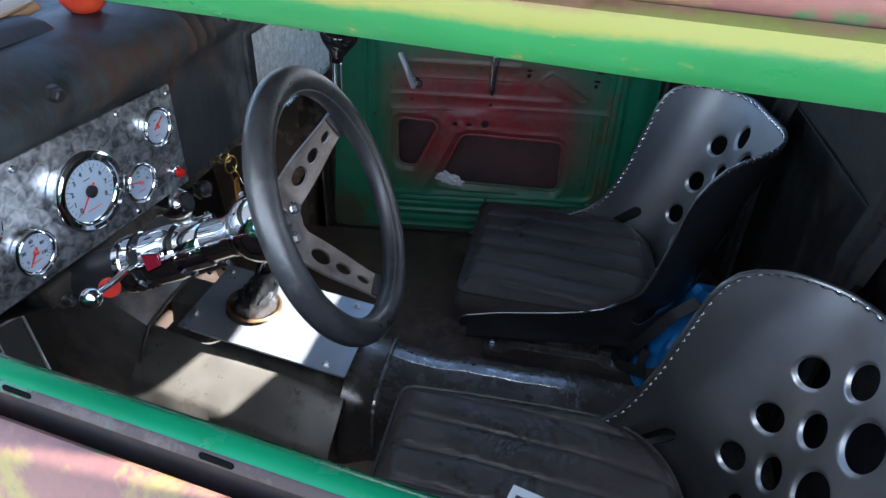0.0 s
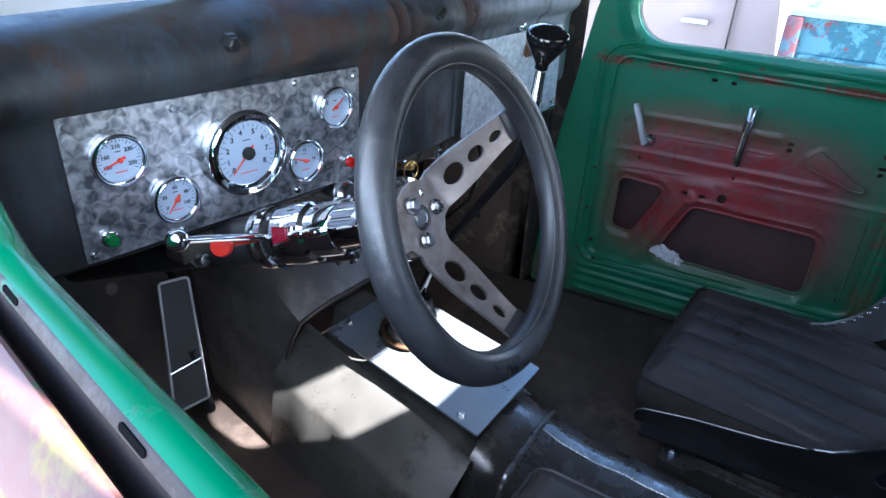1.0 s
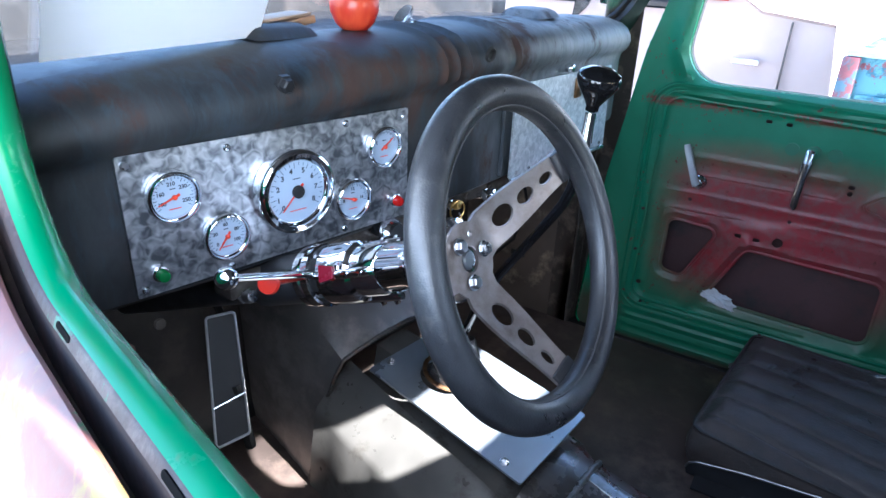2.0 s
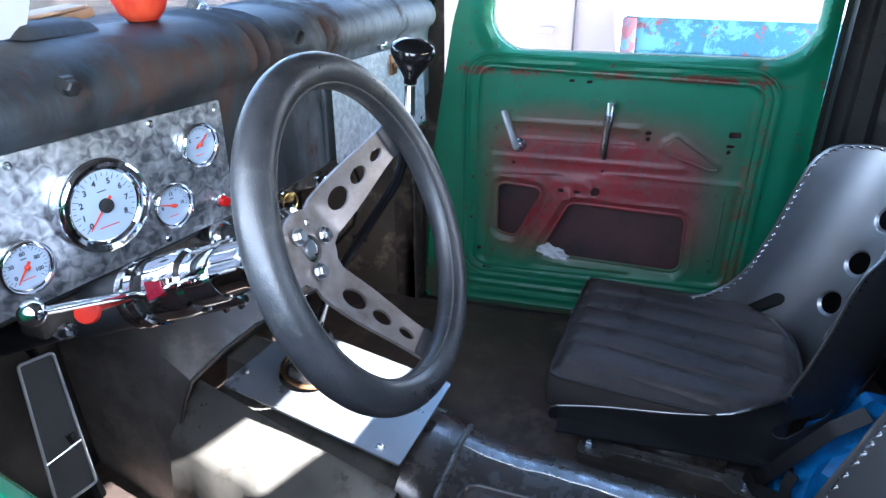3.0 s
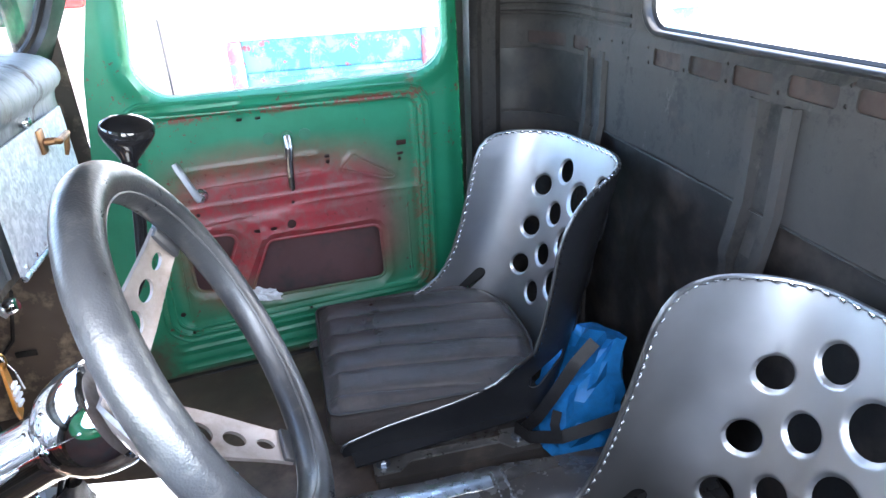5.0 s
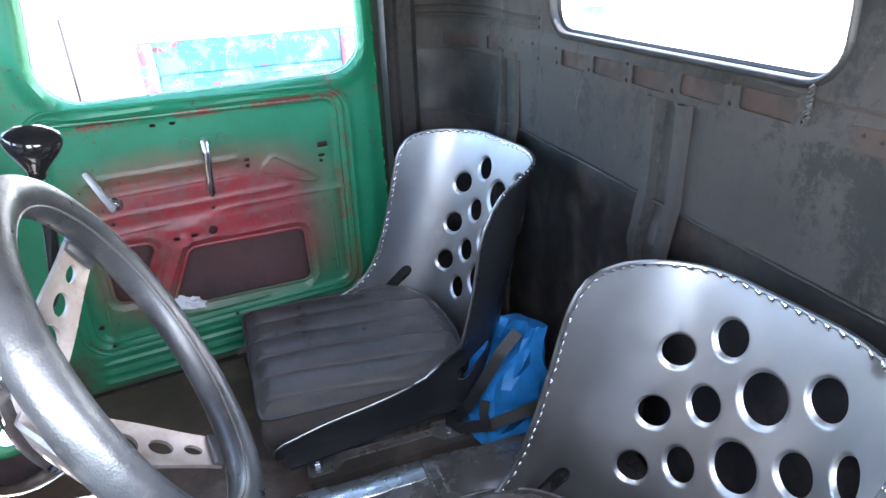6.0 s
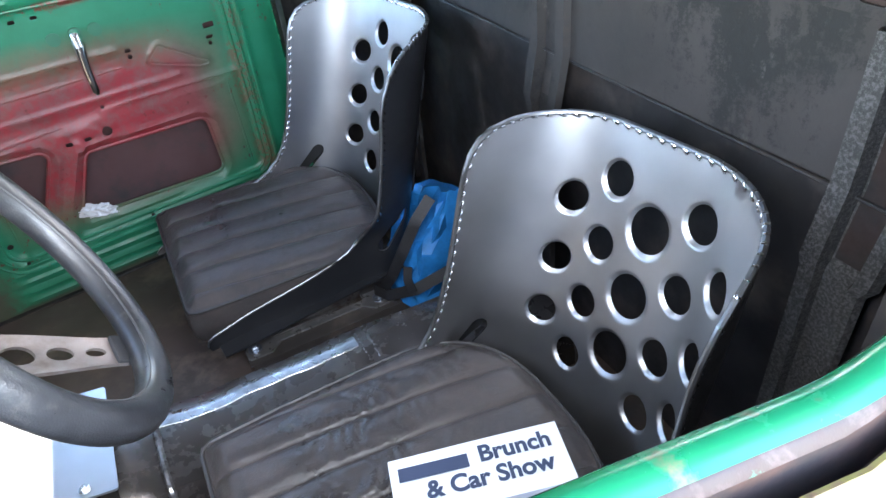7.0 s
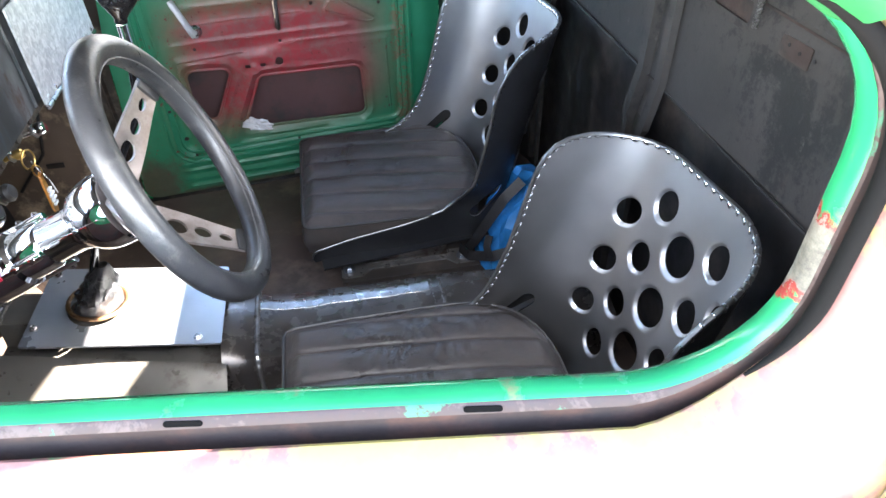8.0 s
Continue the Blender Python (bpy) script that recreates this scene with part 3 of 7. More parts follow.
def rear_wall():
    wall = thing("wall_rear", "bare steel rear cab wall in blotchy grey primer", "wall", (0.5, CY, 0), kind="structure")
    inv = Matrix.Translation((-0.5, -CY, 0))

    def put(name, bm, mat, label=""):
        bmesh.ops.transform(bm, matrix=inv, verts=bm.verts)
        return part(name, bm, mat, wall, label)

    bm = bmesh.new()
    cut_plate(bm, [(-SMAX, 0.568), (0.40, 0.568), (SMAX, 0.550), (SMAX, 1.02), (-SMAX, 1.02)], [WIN_R],
              lambda s, z: rear(s, z, 0.004 * math.sin(s * 9 + z * 5)), 0.035)
    thicken(bm, 0.012, (-1, 0, 0))
    put("upper_panel", bm, PRIMER)
    bm = bmesh.new()
    sheet(bm, [[rear(s, z, -0.012 + 0.006 * math.sin(8 * s)) for s in np.linspace(-SMAX, SMAX, 41)] for z in (-0.03, 0.1, 0.25, 0.4, 0.56, 0.578)])
    thicken(bm, 0.012, (-1, 0, 0))
    put("lower_panel", bm, BLACKPAN, "black-painted lower panel")
    # lips pressed along the upper panel's lower edge; black colour stands for their shadow
    bm = bmesh.new()
    tube(bm, [rear(s, 0.569 - 0.018 * max(0, (s - 0.40) / (SMAX - 0.40)), 0.004) for s in np.linspace(-0.78, 0.78, 60)], 0.0022, 6)
    put("seam", bm, BLACKPAN)
    # slotted reinforcing strip under the rear window
    def low(q):
        return float(np.interp(q, (-0.24, -0.16, 0.02, 0.15, 0.31, 0.54), (0.728, 0.727, 0.7185, 0.717, 0.711, 0.702)))

    holes = []
    for c, w in ((0.211, 0.080), (0.109, 0.080), (0.004, 0.080), (-0.103, 0.080), (-0.210, 0.083), (-0.52, 0.096), (0.535, 0.070), (0.66, 0.120)):
        z = low(c)
        holes.append(rounded([(c - w / 2, z + 0.010), (c + w / 2, z + 0.010), (c + w / 2, z + 0.037), (c - w / 2, z + 0.037)], 0.006, 4))
    small = [circle(c, low(c) + 0.014, 0.0032, 8) for c in (0.265, 0.160, 0.056, -0.049, -0.155, -0.262, -0.457, 0.335)] + [circle(c, low(c) + 0.038, 0.003, 8) for c in (0.27, 0.056, -0.157, 0.36, 0.40, 0.45)]

    def strip(q, z):
        return rear(q, z, 0.010 - 0.008 * smooth01(0.764, 0.770, z))

    bm = bmesh.new()
    line = np.linspace(-SMAX, SMAX, 41)
    cut_plate(bm, [(q, low(q)) for q in line] + [(SMAX, 0.772), (-SMAX, 0.772)], holes + small, strip, 0.012)
    thicken(bm, 0.0025, (-1, 0, 0))
    put("slotted_strip", bm, PRIMER, "pressed strip with rounded slots")
    bm = bmesh.new()
    sheet(bm, [[rear(q, low(q) + h, 0.0055) for q in np.linspace(-0.72, 0.72, 60)] for h in (0.005, 0.040)])
    put("backing", bm, worn("rust_backing", (0.030, 0.0175, 0.014), (0.016, 0.012, 0.0105), 20, 0.5, 0.6, 0.7), "rust-brown metal seen behind the slots")
    # pressed channels that run down the wall
    for s, finish_coat in ((0.475, PRIMER), (-0.036, PRIMER), (-0.531, COARSE)):
        bm = bmesh.new()
        w = 0.036
        prof = [(-w - 0.016, 0.002), (-w - 0.012, 0.012), (-w + 0.004, 0.014), (-w + 0.010, -0.004), (w * 0.25, -0.004), (w * 0.35, 0.013), (w * 0.9, 0.013), (w, 0.002)]
        rows = []
        for z in (0.722, 0.65, 0.58, 0.50, 0.485, 0.47, 0.30, 0.1):
            k = 1.0 if z > 0.49 else 0.85
            rows.append([rear(s + (a + (0.004 if z < 0.49 else 0)) * k, z, d * (1 if z > 0.49 else 0.7) + (0.016 if z < 0.56 else 0.002)) for a, d in prof])
        sheet(bm, rows)
        thicken(bm, 0.002, (-1, 0, 0))
        put("channel", bm, finish_coat)
        bm = bmesh.new()
        sheet(bm, [[rear(s + a, z, -0.0005 if z > 0.57 else 0.0135) for a in (-0.024, -0.008, 0.006)] for z in (0.715, 0.65, 0.58, 0.505)])
        put("channel_floor", bm, RUSTY if finish_coat is COARSE else BLACKPAN, "dark rusty floor of the channel")
    # raised rim round the rear window
    bm = bmesh.new()
    ring = [Vector((*p, 0)) for p in WIN_R]
    rows = []
    for o, d in ((0.009, 0.0), (0.007, 0.003), (0.004, 0.0045), (0.001, 0.003), (-0.001, 0.0), (-0.001, -0.02)):
        rows.append([])
        for i, p in enumerate(ring):
            t = (ring[(i + 1) % len(ring)] - ring[i - 1])
            n = Vector((t.y, -t.x, 0)).normalized()
            q = p + n * o
            rows[-1].append(rear(q.x, q.y, d + 0.004))
        rows[-1].append(rows[-1][0])
    sheet(bm, rows)
    put("window_rim", bm, BLACKPAN)
    bm = bmesh.new()
    tube(bm, [rear(p[0], p[1], -0.014) for p in WIN_R], 0.006, 6, True)
    put("window_seal", bm, RUBBER, "black rubber window seal")
    # black corner panel and pressed ribs where the wall turns towards the passenger door
    bm = bmesh.new()
    sheet(bm, [[rear(q, z, 0.0075 + 0.0012 * math.sin(40 * q + 30 * z)) for q in np.linspace(0.522, SMAX - 0.005, 14)] for z in (0.560, 0.60, 0.64, 0.67, 0.700)])
    thicken(bm, 0.002, (-1, 0, 0))
    put("corner_panel", bm, BLACKPAN, "black-painted corner panel")
    for z in (0.7775, 0.7935):
        bm = bmesh.new()
        tube(bm, [rear(q, z, 0.002) for q in np.linspace(0.345, SMAX - 0.003, 24)], 0.0042, 8)
        put("rib", bm, PRIMER)
    # thin rusty plate let into the strip, with three small holes
    bm = bmesh.new()
    cut_plate(bm, rounded([(-0.373, 0.731), (-0.320, 0.730), (-0.320, 0.754), (-0.373, 0.756)], 0.002, 2), [], lambda q, z: rear(q, z, 0.0116), 0.01)
    thicken(bm, 0.0008, (-1, 0, 0))
    put("patch", bm, worn("rust_patch", (0.034, 0.0235, 0.0205), (0.022, 0.0195, 0.0185), 30), "small rust-brown patch plate")
    for q, z in ((-0.335, 0.746), (-0.355, 0.744), (-0.380, 0.746)):
        bm = bmesh.new()
        lathe(bm, [(0.0024, 0.0), (0.0022, 0.0006), (0.0, 0.0006)], axes(rear(q, z, 0.0122), (0, -1, 0), (0, 0, 1)), 10)
        put("screw_hole", bm, RUBBER)
    # rough twisted weld beside the window
    bm = bmesh.new()
    for ph in (0.0, math.pi):
        weld(bm, [rear(-0.268 + 0.0022 * math.cos(k * 1.05 + ph), 0.740 + 0.0016 * k, 0.0125 + 0.0022 * math.sin(k * 1.05 + ph)) for k in range(28)], 0.0021)
    put("weld_bead", bm, COARSE)


def shell():
    # floor, firewall, roof
    bm = bmesh.new()
    rows = []
    for x in (-0.90, -0.75, -0.62, -0.45, -0.3, -0.15, 0.0, 0.15, 0.3, 0.545):
        w = 0.665 + 0.12 * (x + 0.145)
        rows.append([(x, CY + s * w, 0.002 * math.sin(9 * x + 7 * s)) for s in np.linspace(-1, 1, 17)])
    sheet(bm, rows)
    thicken(bm, -0.02)
    fl = part("floor", bm, FLOORM)
    tagged(fl, "worn bare steel cab floor, rust-brown and scuffed", "floor", kind="structure")
    bm = bmesh.new()
    box(bm, (-0.36, 0.58, 0.003), (-0.17, 0.755, 0.0055), 0.001)
    part("access_panel", bm, FLOORDARK, fl, "flat access panel let into the floor")
    bm = bmesh.new()
    rows = []
    for x, z in ((-0.86, -0.02), (-0.875, 0.02), (-0.89, 0.20), (-0.89, 0.30), (-0.885, 0.55), (-0.87, 0.84)):
        rows.append([(x + 0.006 * math.sin(11 * y), y, z) for y in np.linspace(CY - 0.66, CY + 0.66, 19)])
    sheet(bm, rows)
    thicken(bm, -0.015)
    tagged(part("wall_front", bm, BLACKPAN), "dark painted steel firewall", "wall", kind="structure")
    bm = bmesh.new()
    rows = []
    for x, z in ((-0.50, 0.995), (-0.42, 1.03), (-0.2, 1.055), (0.1, 1.06), (0.35, 1.04), (0.48, 0.99)):
        rows.append([(x, CY + 0.70 * s, z - 0.05 * s ** 4) for s in np.linspace(-1, 1, 15)])
    sheet(bm, rows)
    thicken(bm, 0.02)
    tagged(part("ceiling", bm, PRIMER), "bare primered steel roof skin of the chopped cab", "ceiling", kind="structure")
    bm = bmesh.new()
    sheet(bm, [[(x, CY + 0.66 * q, z - 0.03 * q * q) for q in np.linspace(-1, 1, 15)] for x, z in ((-0.625, 0.772), (-0.70, 0.775), (-0.80, 0.785), (-0.92, 0.80))])
    thicken(bm, 0.006, (0, 0, 1))
    tagged(part("cowl", bm, BLACKPAN), "dark steel cowl ahead of the windscreen", "body panel", kind="structure")
    # posts behind and ahead of each door, kick panels
    for side in (1, -1):
        post = thing("door_post", "dark primered rear door post", "pillar", (0.33, CY + side * 0.72, 0), kind="structure")
        bm = bmesh.new()
        prof = [(0.286, 0.66), (0.286, 0.715), (0.300, 0.722), (0.322, 0.722), (0.330, 0.714), (0.362, 0.712), (0.375, 0.72), (0.375, 0.76), (0.286, 0.79)]
        rows = [[(x, CY + side * (d - 0.12 * max(0, z - 0.75) * 0.6), z) for x, d in prof] for z in (-0.03, 0.2, 0.45, 0.7, 0.85, 1.0)]
        sheet(bm, rows)
        bmesh.ops.transform(bm, matrix=Matrix.Translation((-0.33, -CY - side * 0.72, 0)), verts=bm.verts)
        part("channel", bm, PRIMER if side > 0 else BLACKPAN, post)
        bm = bmesh.new()
        for z in (0.28, 0.52, 0.70):
            lathe(bm, [(0.0035, 0), (0.0035, 0.003), (0, 0.004)], Matrix.Translation((0.012, -side * 0.002, z)) @ Matrix.Rotation(radians(90 * side), 4, "X"), 8)
        part("screw", bm, BRIGHT, post)
        post = thing("hinge_post", "dark steel front door post with square holes", "pillar", (-0.588, CY + side * 0.6, 0), kind="structure")
        bm = bmesh.new()
        holes = [rounded([(-0.025, z), (0.005, z), (0.005, z + 0.035), (-0.025, z + 0.035)], 0.003, 2) for z in (0.44, 0.385)]
        cut_plate(bm, [(-0.045, -0.02), (0.010, -0.02), (0.010, 0.77), (-0.045, 0.755)], holes[:2], lambda u, z: (u, side * -0.004, z))
        sheet(bm, [[(u, side * d, z) for u, d in ((0.010, -0.004), (0.014, -0.002), (0.018, 0.006), (0.020, 0.040), (0.023, 0.047), (0.030, 0.051), (0.075, 0.051))] for z in (-0.02, 0.3, 0.6, 0.775, 1.0)])
        bmesh.ops.remove_doubles(bm, verts=bm.verts, dist=1e-5)
        part("post_face", bm, POST, post)
        bm = bmesh.new()
        box(bm, (-0.045, side * 0.03 - 0.003, -0.02), (0.02, side * 0.03 + 0.003, 0.75), 0.001)
        part("post_back", bm, FLOORM, post)
        bm = bmesh.new()
        sheet(bm, [[(-0.32, side * -0.02, z), (-0.18, side * -0.012 + 0.004 * math.sin(20 * z), z), (-0.045, side * -0.002, z), (-0.045, side * 0.04, z)] for z in np.linspace(-0.02, 0.75, 14)])
        thicken(bm, 0.004)
        kp = part("kick_panel", bm, worn("kick_steel", (0.11, 0.085, 0.066), (0.34, 0.27, 0.19), 11, 0.54, 0.66, 0.55, 0.0, 0.4, 0.25), post, "stained bare metal kick panel")
        bm = bmesh.new()
        box(bm, (-0.160, side * -0.021 - 0.002, 0.172), (-0.118, side * -0.021 + 0.002, 0.186), 0.0015)
        part("slot", bm, RUBBER, kp, "dark oval slot")
        bm = bmesh.new()
        tube(bm, [(-0.30, side * -0.03, 0.62), (-0.22, side * -0.035, 0.55), (-0.16, side * -0.03, 0.46), (-0.12, side * -0.03, 0.33), (-0.15, side * -0.03, 0.22), (-0.24, side * -0.03, 0.12)], 0.004, 8)
        part("cable", bm, RUBBER, kp, "black loom hanging down the panel")
        bm = bmesh.new()
        box(bm, (0.012, side * 0.05 - 0.05, -0.05), (0.89, side * 0.05 + 0.05, 0.024), 0.004, Matrix.Rotation(radians(6.8 * side), 4, "Z"))
        part("sill_plate", bm, BLACKPAN, post, "scuffed steel door sill")
    # screen surround
    def screen(y, h):
        t = h / 0.20
        return (-0.630 + 0.125 * t + 0.21 * (y - CY) ** 2, y, 0.785 + 0.21 * t)
    opening = rounded([(CY - 0.615, -0.014), (CY + 0.615, -0.014), (CY + 0.575, 0.165), (CY - 0.575, 0.165)], 0.05)
    bm = bmesh.new()
    cut_plate(bm, [(CY - 0.655, -0.05), (CY + 0.655, -0.05), (CY + 0.62, 0.21), (CY - 0.62, 0.21)], [opening], screen, 0.03)
    thicken(bm, 0.02)
    w = thing("window_1", "low wide windscreen in a dark steel surround", "window", (-0.55, CY, 0.9), kind="structure")
    inv = Matrix.Translation((0.55, -CY, -0.9))
    bmesh.ops.transform(bm, matrix=inv, verts=bm.verts)
    part("window_frame", bm, BLACKPAN, w)
    bm = bmesh.new()
    tube(bm, [inv @ Vector(screen(*p)) for p in opening], 0.008, 8, True)
    part("window_seal", bm, RUBBER, w, "black rubber seal")
    bm = bmesh.new()
    cut_plate(bm, opening, [], lambda y, h: inv @ Vector(screen(y, h)), 0.04)
    thicken(bm, 0.004)
    ob = part("pane", bm, GLASS, w, "clear windscreen glass")
    ob.visible_shadow = False


# ---- doors ----
def yp(u):
    return 1.05 + 0.12 * (u + 0.145)


def yd(u):
    return -0.285 - 0.155 * (u + 0.145)


OPEN_P = rounded([(-0.408, 0.668), (0.240, 0.668), (0.236, 0.955), (-0.375, 0.955)], [0.075, 0.075, 0.06, 0.06], 8)
OPEN_D = rounded([(-0.408, 0.702), (0.224, 0.716), (0.224, 0.963), (-0.375, 0.965)], [0.085, 0.085, 0.095, 0.06], 10)


def frame_sweep(bm, path, profile, place, pick=None, grow=0.0):
    """Sweep a profile of (outward, depth) round a closed path in the door's plane."""
    rows = []
    n = len(path)
    for i in range(n):
        a, b = Vector(path[i - 1]), Vector(path[(i + 1) % n])
        t = (b - a).normalized()
        nn = Vector((t.y, -t.x))
        p = Vector(path[i])
        k = 1 + grow * smooth01(0.12, 0.22, p.x)
        rows.append([])
        for o, d in profile:
            q = o * k if o < 0.05 else o + 0.05 * (k - 1)
            rows[-1].append(place(p.x + nn.x * q, p.y + nn.y * q, d * k if 0 < d < 0.03 else d + (0.03 * (k - 1) if d > 0 else 0)))
    rows.append(rows[0])
    if pick:
        rows = rows[pick[0]:pick[1]]
    sheet(bm, rows)


def passenger_door():
    door = thing("door_1", "green painted steel truck door, red primer worn bare, inner trim missing", "door", (-0.145, 1.05, 0), kind="structure")
    inv = Matrix.Translation((0.145, -1.05, 0))
    rec1 = rounded([(-0.376, 0.362), (-0.262, 0.355), (-0.325, 0.222), (-0.376, 0.230)], [0.02, 0.018, 0.02, 0.02], 5)
    rec2 = rounded([(-0.203, 0.325), (0.060, 0.316), (0.064, 0.172), (-0.268, 0.184)], [0.02, 0.022, 0.022, 0.016], 5)
    slots = [rounded([(u - w, z - h), (u + w, z - h), (u + w, z + h), (u - w, z + h)], 0.0025, 2) for u, z, w, h in
             ((-0.219, 0.608, 0.006, 0.0035), (-0.181, 0.607, 0.006, 0.0035), (0.128, 0.510, 0.012, 0.006), (0.123, 0.485, 0.008, 0.0035),
              (-0.046, 0.503, 0.006, 0.004), (-0.223, 0.356, 0.007, 0.004), (-0.186, 0.355, 0.007, 0.004))]
    dots = [circle(u, z, r, 12) for u, z, r in ((-0.145, 0.358, 0.0105), (-0.046, 0.490, 0.005), (0.121, 0.472, 0.0045), (0.131, 0.187, 0.006),
            (-0.416, 0.181, 0.006), (-0.432, 0.372, 0.004), (-0.434, 0.268, 0.004), (-0.355, 0.505, 0.004), (-0.338, 0.413, 0.0045),
            (-0.135, 0.408, 0.004), (-0.345, 0.512, 0.003), (-0.400, 0.135, 0.004), (0.20, 0.38, 0.004), (0.122, 0.213, 0.003), (-0.13, 0.135, 0.004))]
    panel = rounded([(-0.430, 0.140), (0.165, 0.146), (0.170, 0.620), (-0.424, 0.638)], 0.035, 6)
    brace = [(-0.300, 0.165), (-0.208, 0.345)]
    tri = rounded([(-0.020, 0.470), (0.012, 0.500), (0.115, 0.432), (0.085, 0.432)], 0.006, 3)

    def relief(u, z):
        p, d = (u, z), 0.0
        dp = loop_dist(p, panel)
        ins = inside(p, panel)
        d += 0.009 * (smooth01(0.0, 0.012, dp) if ins else 0)
        d -= 0.005 * math.exp(-((dp - 0.010) / 0.005) ** 2) * (0 if ins else 1)
        if not ins and (u > 0.1 or z > 0.6):
            d -= 0.0045 * math.exp(-((dp - 0.028) / 0.005) ** 2)
        if ins:
            d -= 0.005 * smooth01(0.398, 0.388, z) * smooth01(-0.40, -0.385, u) * smooth01(0.16, 0.145, u)
            d -= 0.004 * math.exp(-((z - 0.510) / 0.006) ** 2) * smooth01(-0.40, -0.36, u) * smooth01(-0.05, -0.07, u)
            d += 0.003 * smooth01(0.505, 0.497, z) * smooth01(0.470, 0.478, z) * smooth01(-0.37, -0.35, u) * smooth01(-0.06, -0.075, u)
            d -= 0.004 * math.exp(-((z - 0.426) / 0.005) ** 2) * smooth01(-0.42, -0.38, u) * smooth01(0.06, 0.03, u)
            d -= 0.0045 * math.exp(-((z - 0.400) / 0.005) ** 2) * smooth01(-0.16, -0.12, u)
            for r in (rec1, rec2):
                dr = loop_dist(p, r)
                d += 0.007 * smooth01(0.016, 0.002, dr) - 0.003 * math.exp(-((dr - 0.018) / 0.005) ** 2)
            db = seg_dist(p, *brace)
            d -= 0.005 * smooth01(0.02, 0.010, db)
            dt = loop_dist(p, tri)
            d -= 0.006 * (1 if inside(p, tri) else smooth01(0.007, 0.0, dt))
            d -= 0.003 * smooth01(0.03, 0.024, seg_dist(p, (-0.228, 0.356), (-0.18, 0.354)))
        for zr in (0.112, 0.090, 0.066, 0.042):
            d -= 0.005 * math.exp(-((z - zr) / 0.006) ** 2) * smooth01(-0.46, -0.42, u) * smooth01(0.2, 0.16, u)
        dw = loop_dist(p, OPEN_P)
        d -= 0.010 * smooth01(0.045, 0.012, dw)
        d += 0.014 * smooth01(0.010, 0.0, dw)
        d += 0.010 * smooth01(0.235, 0.278, u) + 0.008 * smooth01(-0.52, -0.552, u)
        return d

    bm = bmesh.new()
    outline = rounded([(-0.560, 0.018), (0.282, 0.018), (0.270, 0.99), (-0.400, 0.99), (-0.447, 0.850), (-0.483, 0.722), (-0.530, 0.433)], [0.03, 0.03, 0.05, 0.03, 0.2, 0.2, 0.2], 5)
    cut_plate(bm, outline, [OPEN_P, rec1, rec2] + slots + dots, lambda u, z: inv @ Vector((u, yp(u) + relief(u, z), z)), 0.0070)
    thicken(bm, 0.0015, (0, -1, 0))
    part("inner_panel", bm, DOOR, door, "green paint faded to red primer")
    # pressed beads round the panel, the openings and the brace
    n = len(panel)
    for o, r in ((-0.002, 0.0042), (0.013, 0.0032), (0.028, 0.0042)):
        bm = bmesh.new()
        pts = []
        for i in range(n):
            t = (Vector(panel[(i + 1) % n]) - Vector(panel[i - 1])).normalized()
            u, z = panel[i][0] + t.y * o, panel[i][1] - t.x * o
            pts.append(inv @ Vector((u, yp(u) + relief(u, z) + 0.0012, z)))
        tube(bm, pts, r, 6, True)
        part("bead", bm, DOOR, door)
    for loop, r in ((rec1, 0.0042), (rec2, 0.0042), (tri, 0.0030)):
        bm = bmesh.new()
        tube(bm, [inv @ Vector((u, yp(u) + relief(u, z) + 0.0005, z)) for u, z in loop], r, 6, True)
        part("bead", bm, DOOR, door)
    for (ua, za), (ub, zb), r in (((-0.375, 0.512), (-0.06, 0.510), 0.003), ((-0.375, 0.470), (-0.06, 0.472), 0.0025), ((-0.39, 0.428), (0.05, 0.424), 0.0035), ((-0.12, 0.402), (0.13, 0.398), 0.0035), ((-0.40, 0.385), (-0.22, 0.392), 0.003), ((0.13, 0.395), (0.132, 0.16), 0.003), ((-0.385, 0.395), (-0.40, 0.17), 0.003)):
        bm = bmesh.new()
        pts = []
        for k in range(13):
            u, z = ua + (ub - ua) * k / 12, za + (zb - za) * k / 12
            pts.append(inv @ Vector((u, yp(u) + relief(u, z) + 0.001, z)))
        tube(bm, pts, [r * min(1, 0.3 + min(k, 12 - k) * 0.35) for k in range(13)], 6)
        part("bead", bm, DOOR, door)
    # window reveal and outer skin
    bm = bmesh.new()
    frame_sweep(bm, OPEN_P, [(0.0, 0.004), (0.0, 0.02), (0.006, 0.026), (0.02, 0.028), (0.02, 0.06)], lambda u, z, d: inv @ Vector((u, yp(u) + d, z)))
    part("window_reveal", bm, GREEN, door)
    bm = bmesh.new()
    tube(bm, [inv @ Vector((p[0], yp(p[0]) + 0.018, p[1])) for p in OPEN_P], 0.003, 6, True)
    part("window_seal", bm, plain("pale_trim", (0.45, 0.5, 0.46), 0.4), door, "pale grey-green rim of the opening")
    bm = bmesh.new()
    cut_plate(bm, outline, [OPEN_P], lambda u, z: inv @ Vector((u, yp(u) + 0.075 - 0.05 * smooth01(0.06, 0.0, loop_dist((u, z), OPEN_P)), z)), 0.03)
    thicken(bm, 0.002)
    part("door_skin", bm, worn("inner_skin", (0.12, 0.06, 0.06), (0.06, 0.05, 0.05), 6, 0.45, 0.6, 0.7), door, "dull maroon inside of the outer skin")
    bm = bmesh.new()
    edge = [(p[0], p[1]) for p in outline] + [outline[0]]
    sheet(bm, [[inv @ Vector((u, yp(u) + d, z)) for u, z in edge] for d in (0.0, 0.074)])
    part("door_edge", bm, GREEN, door)
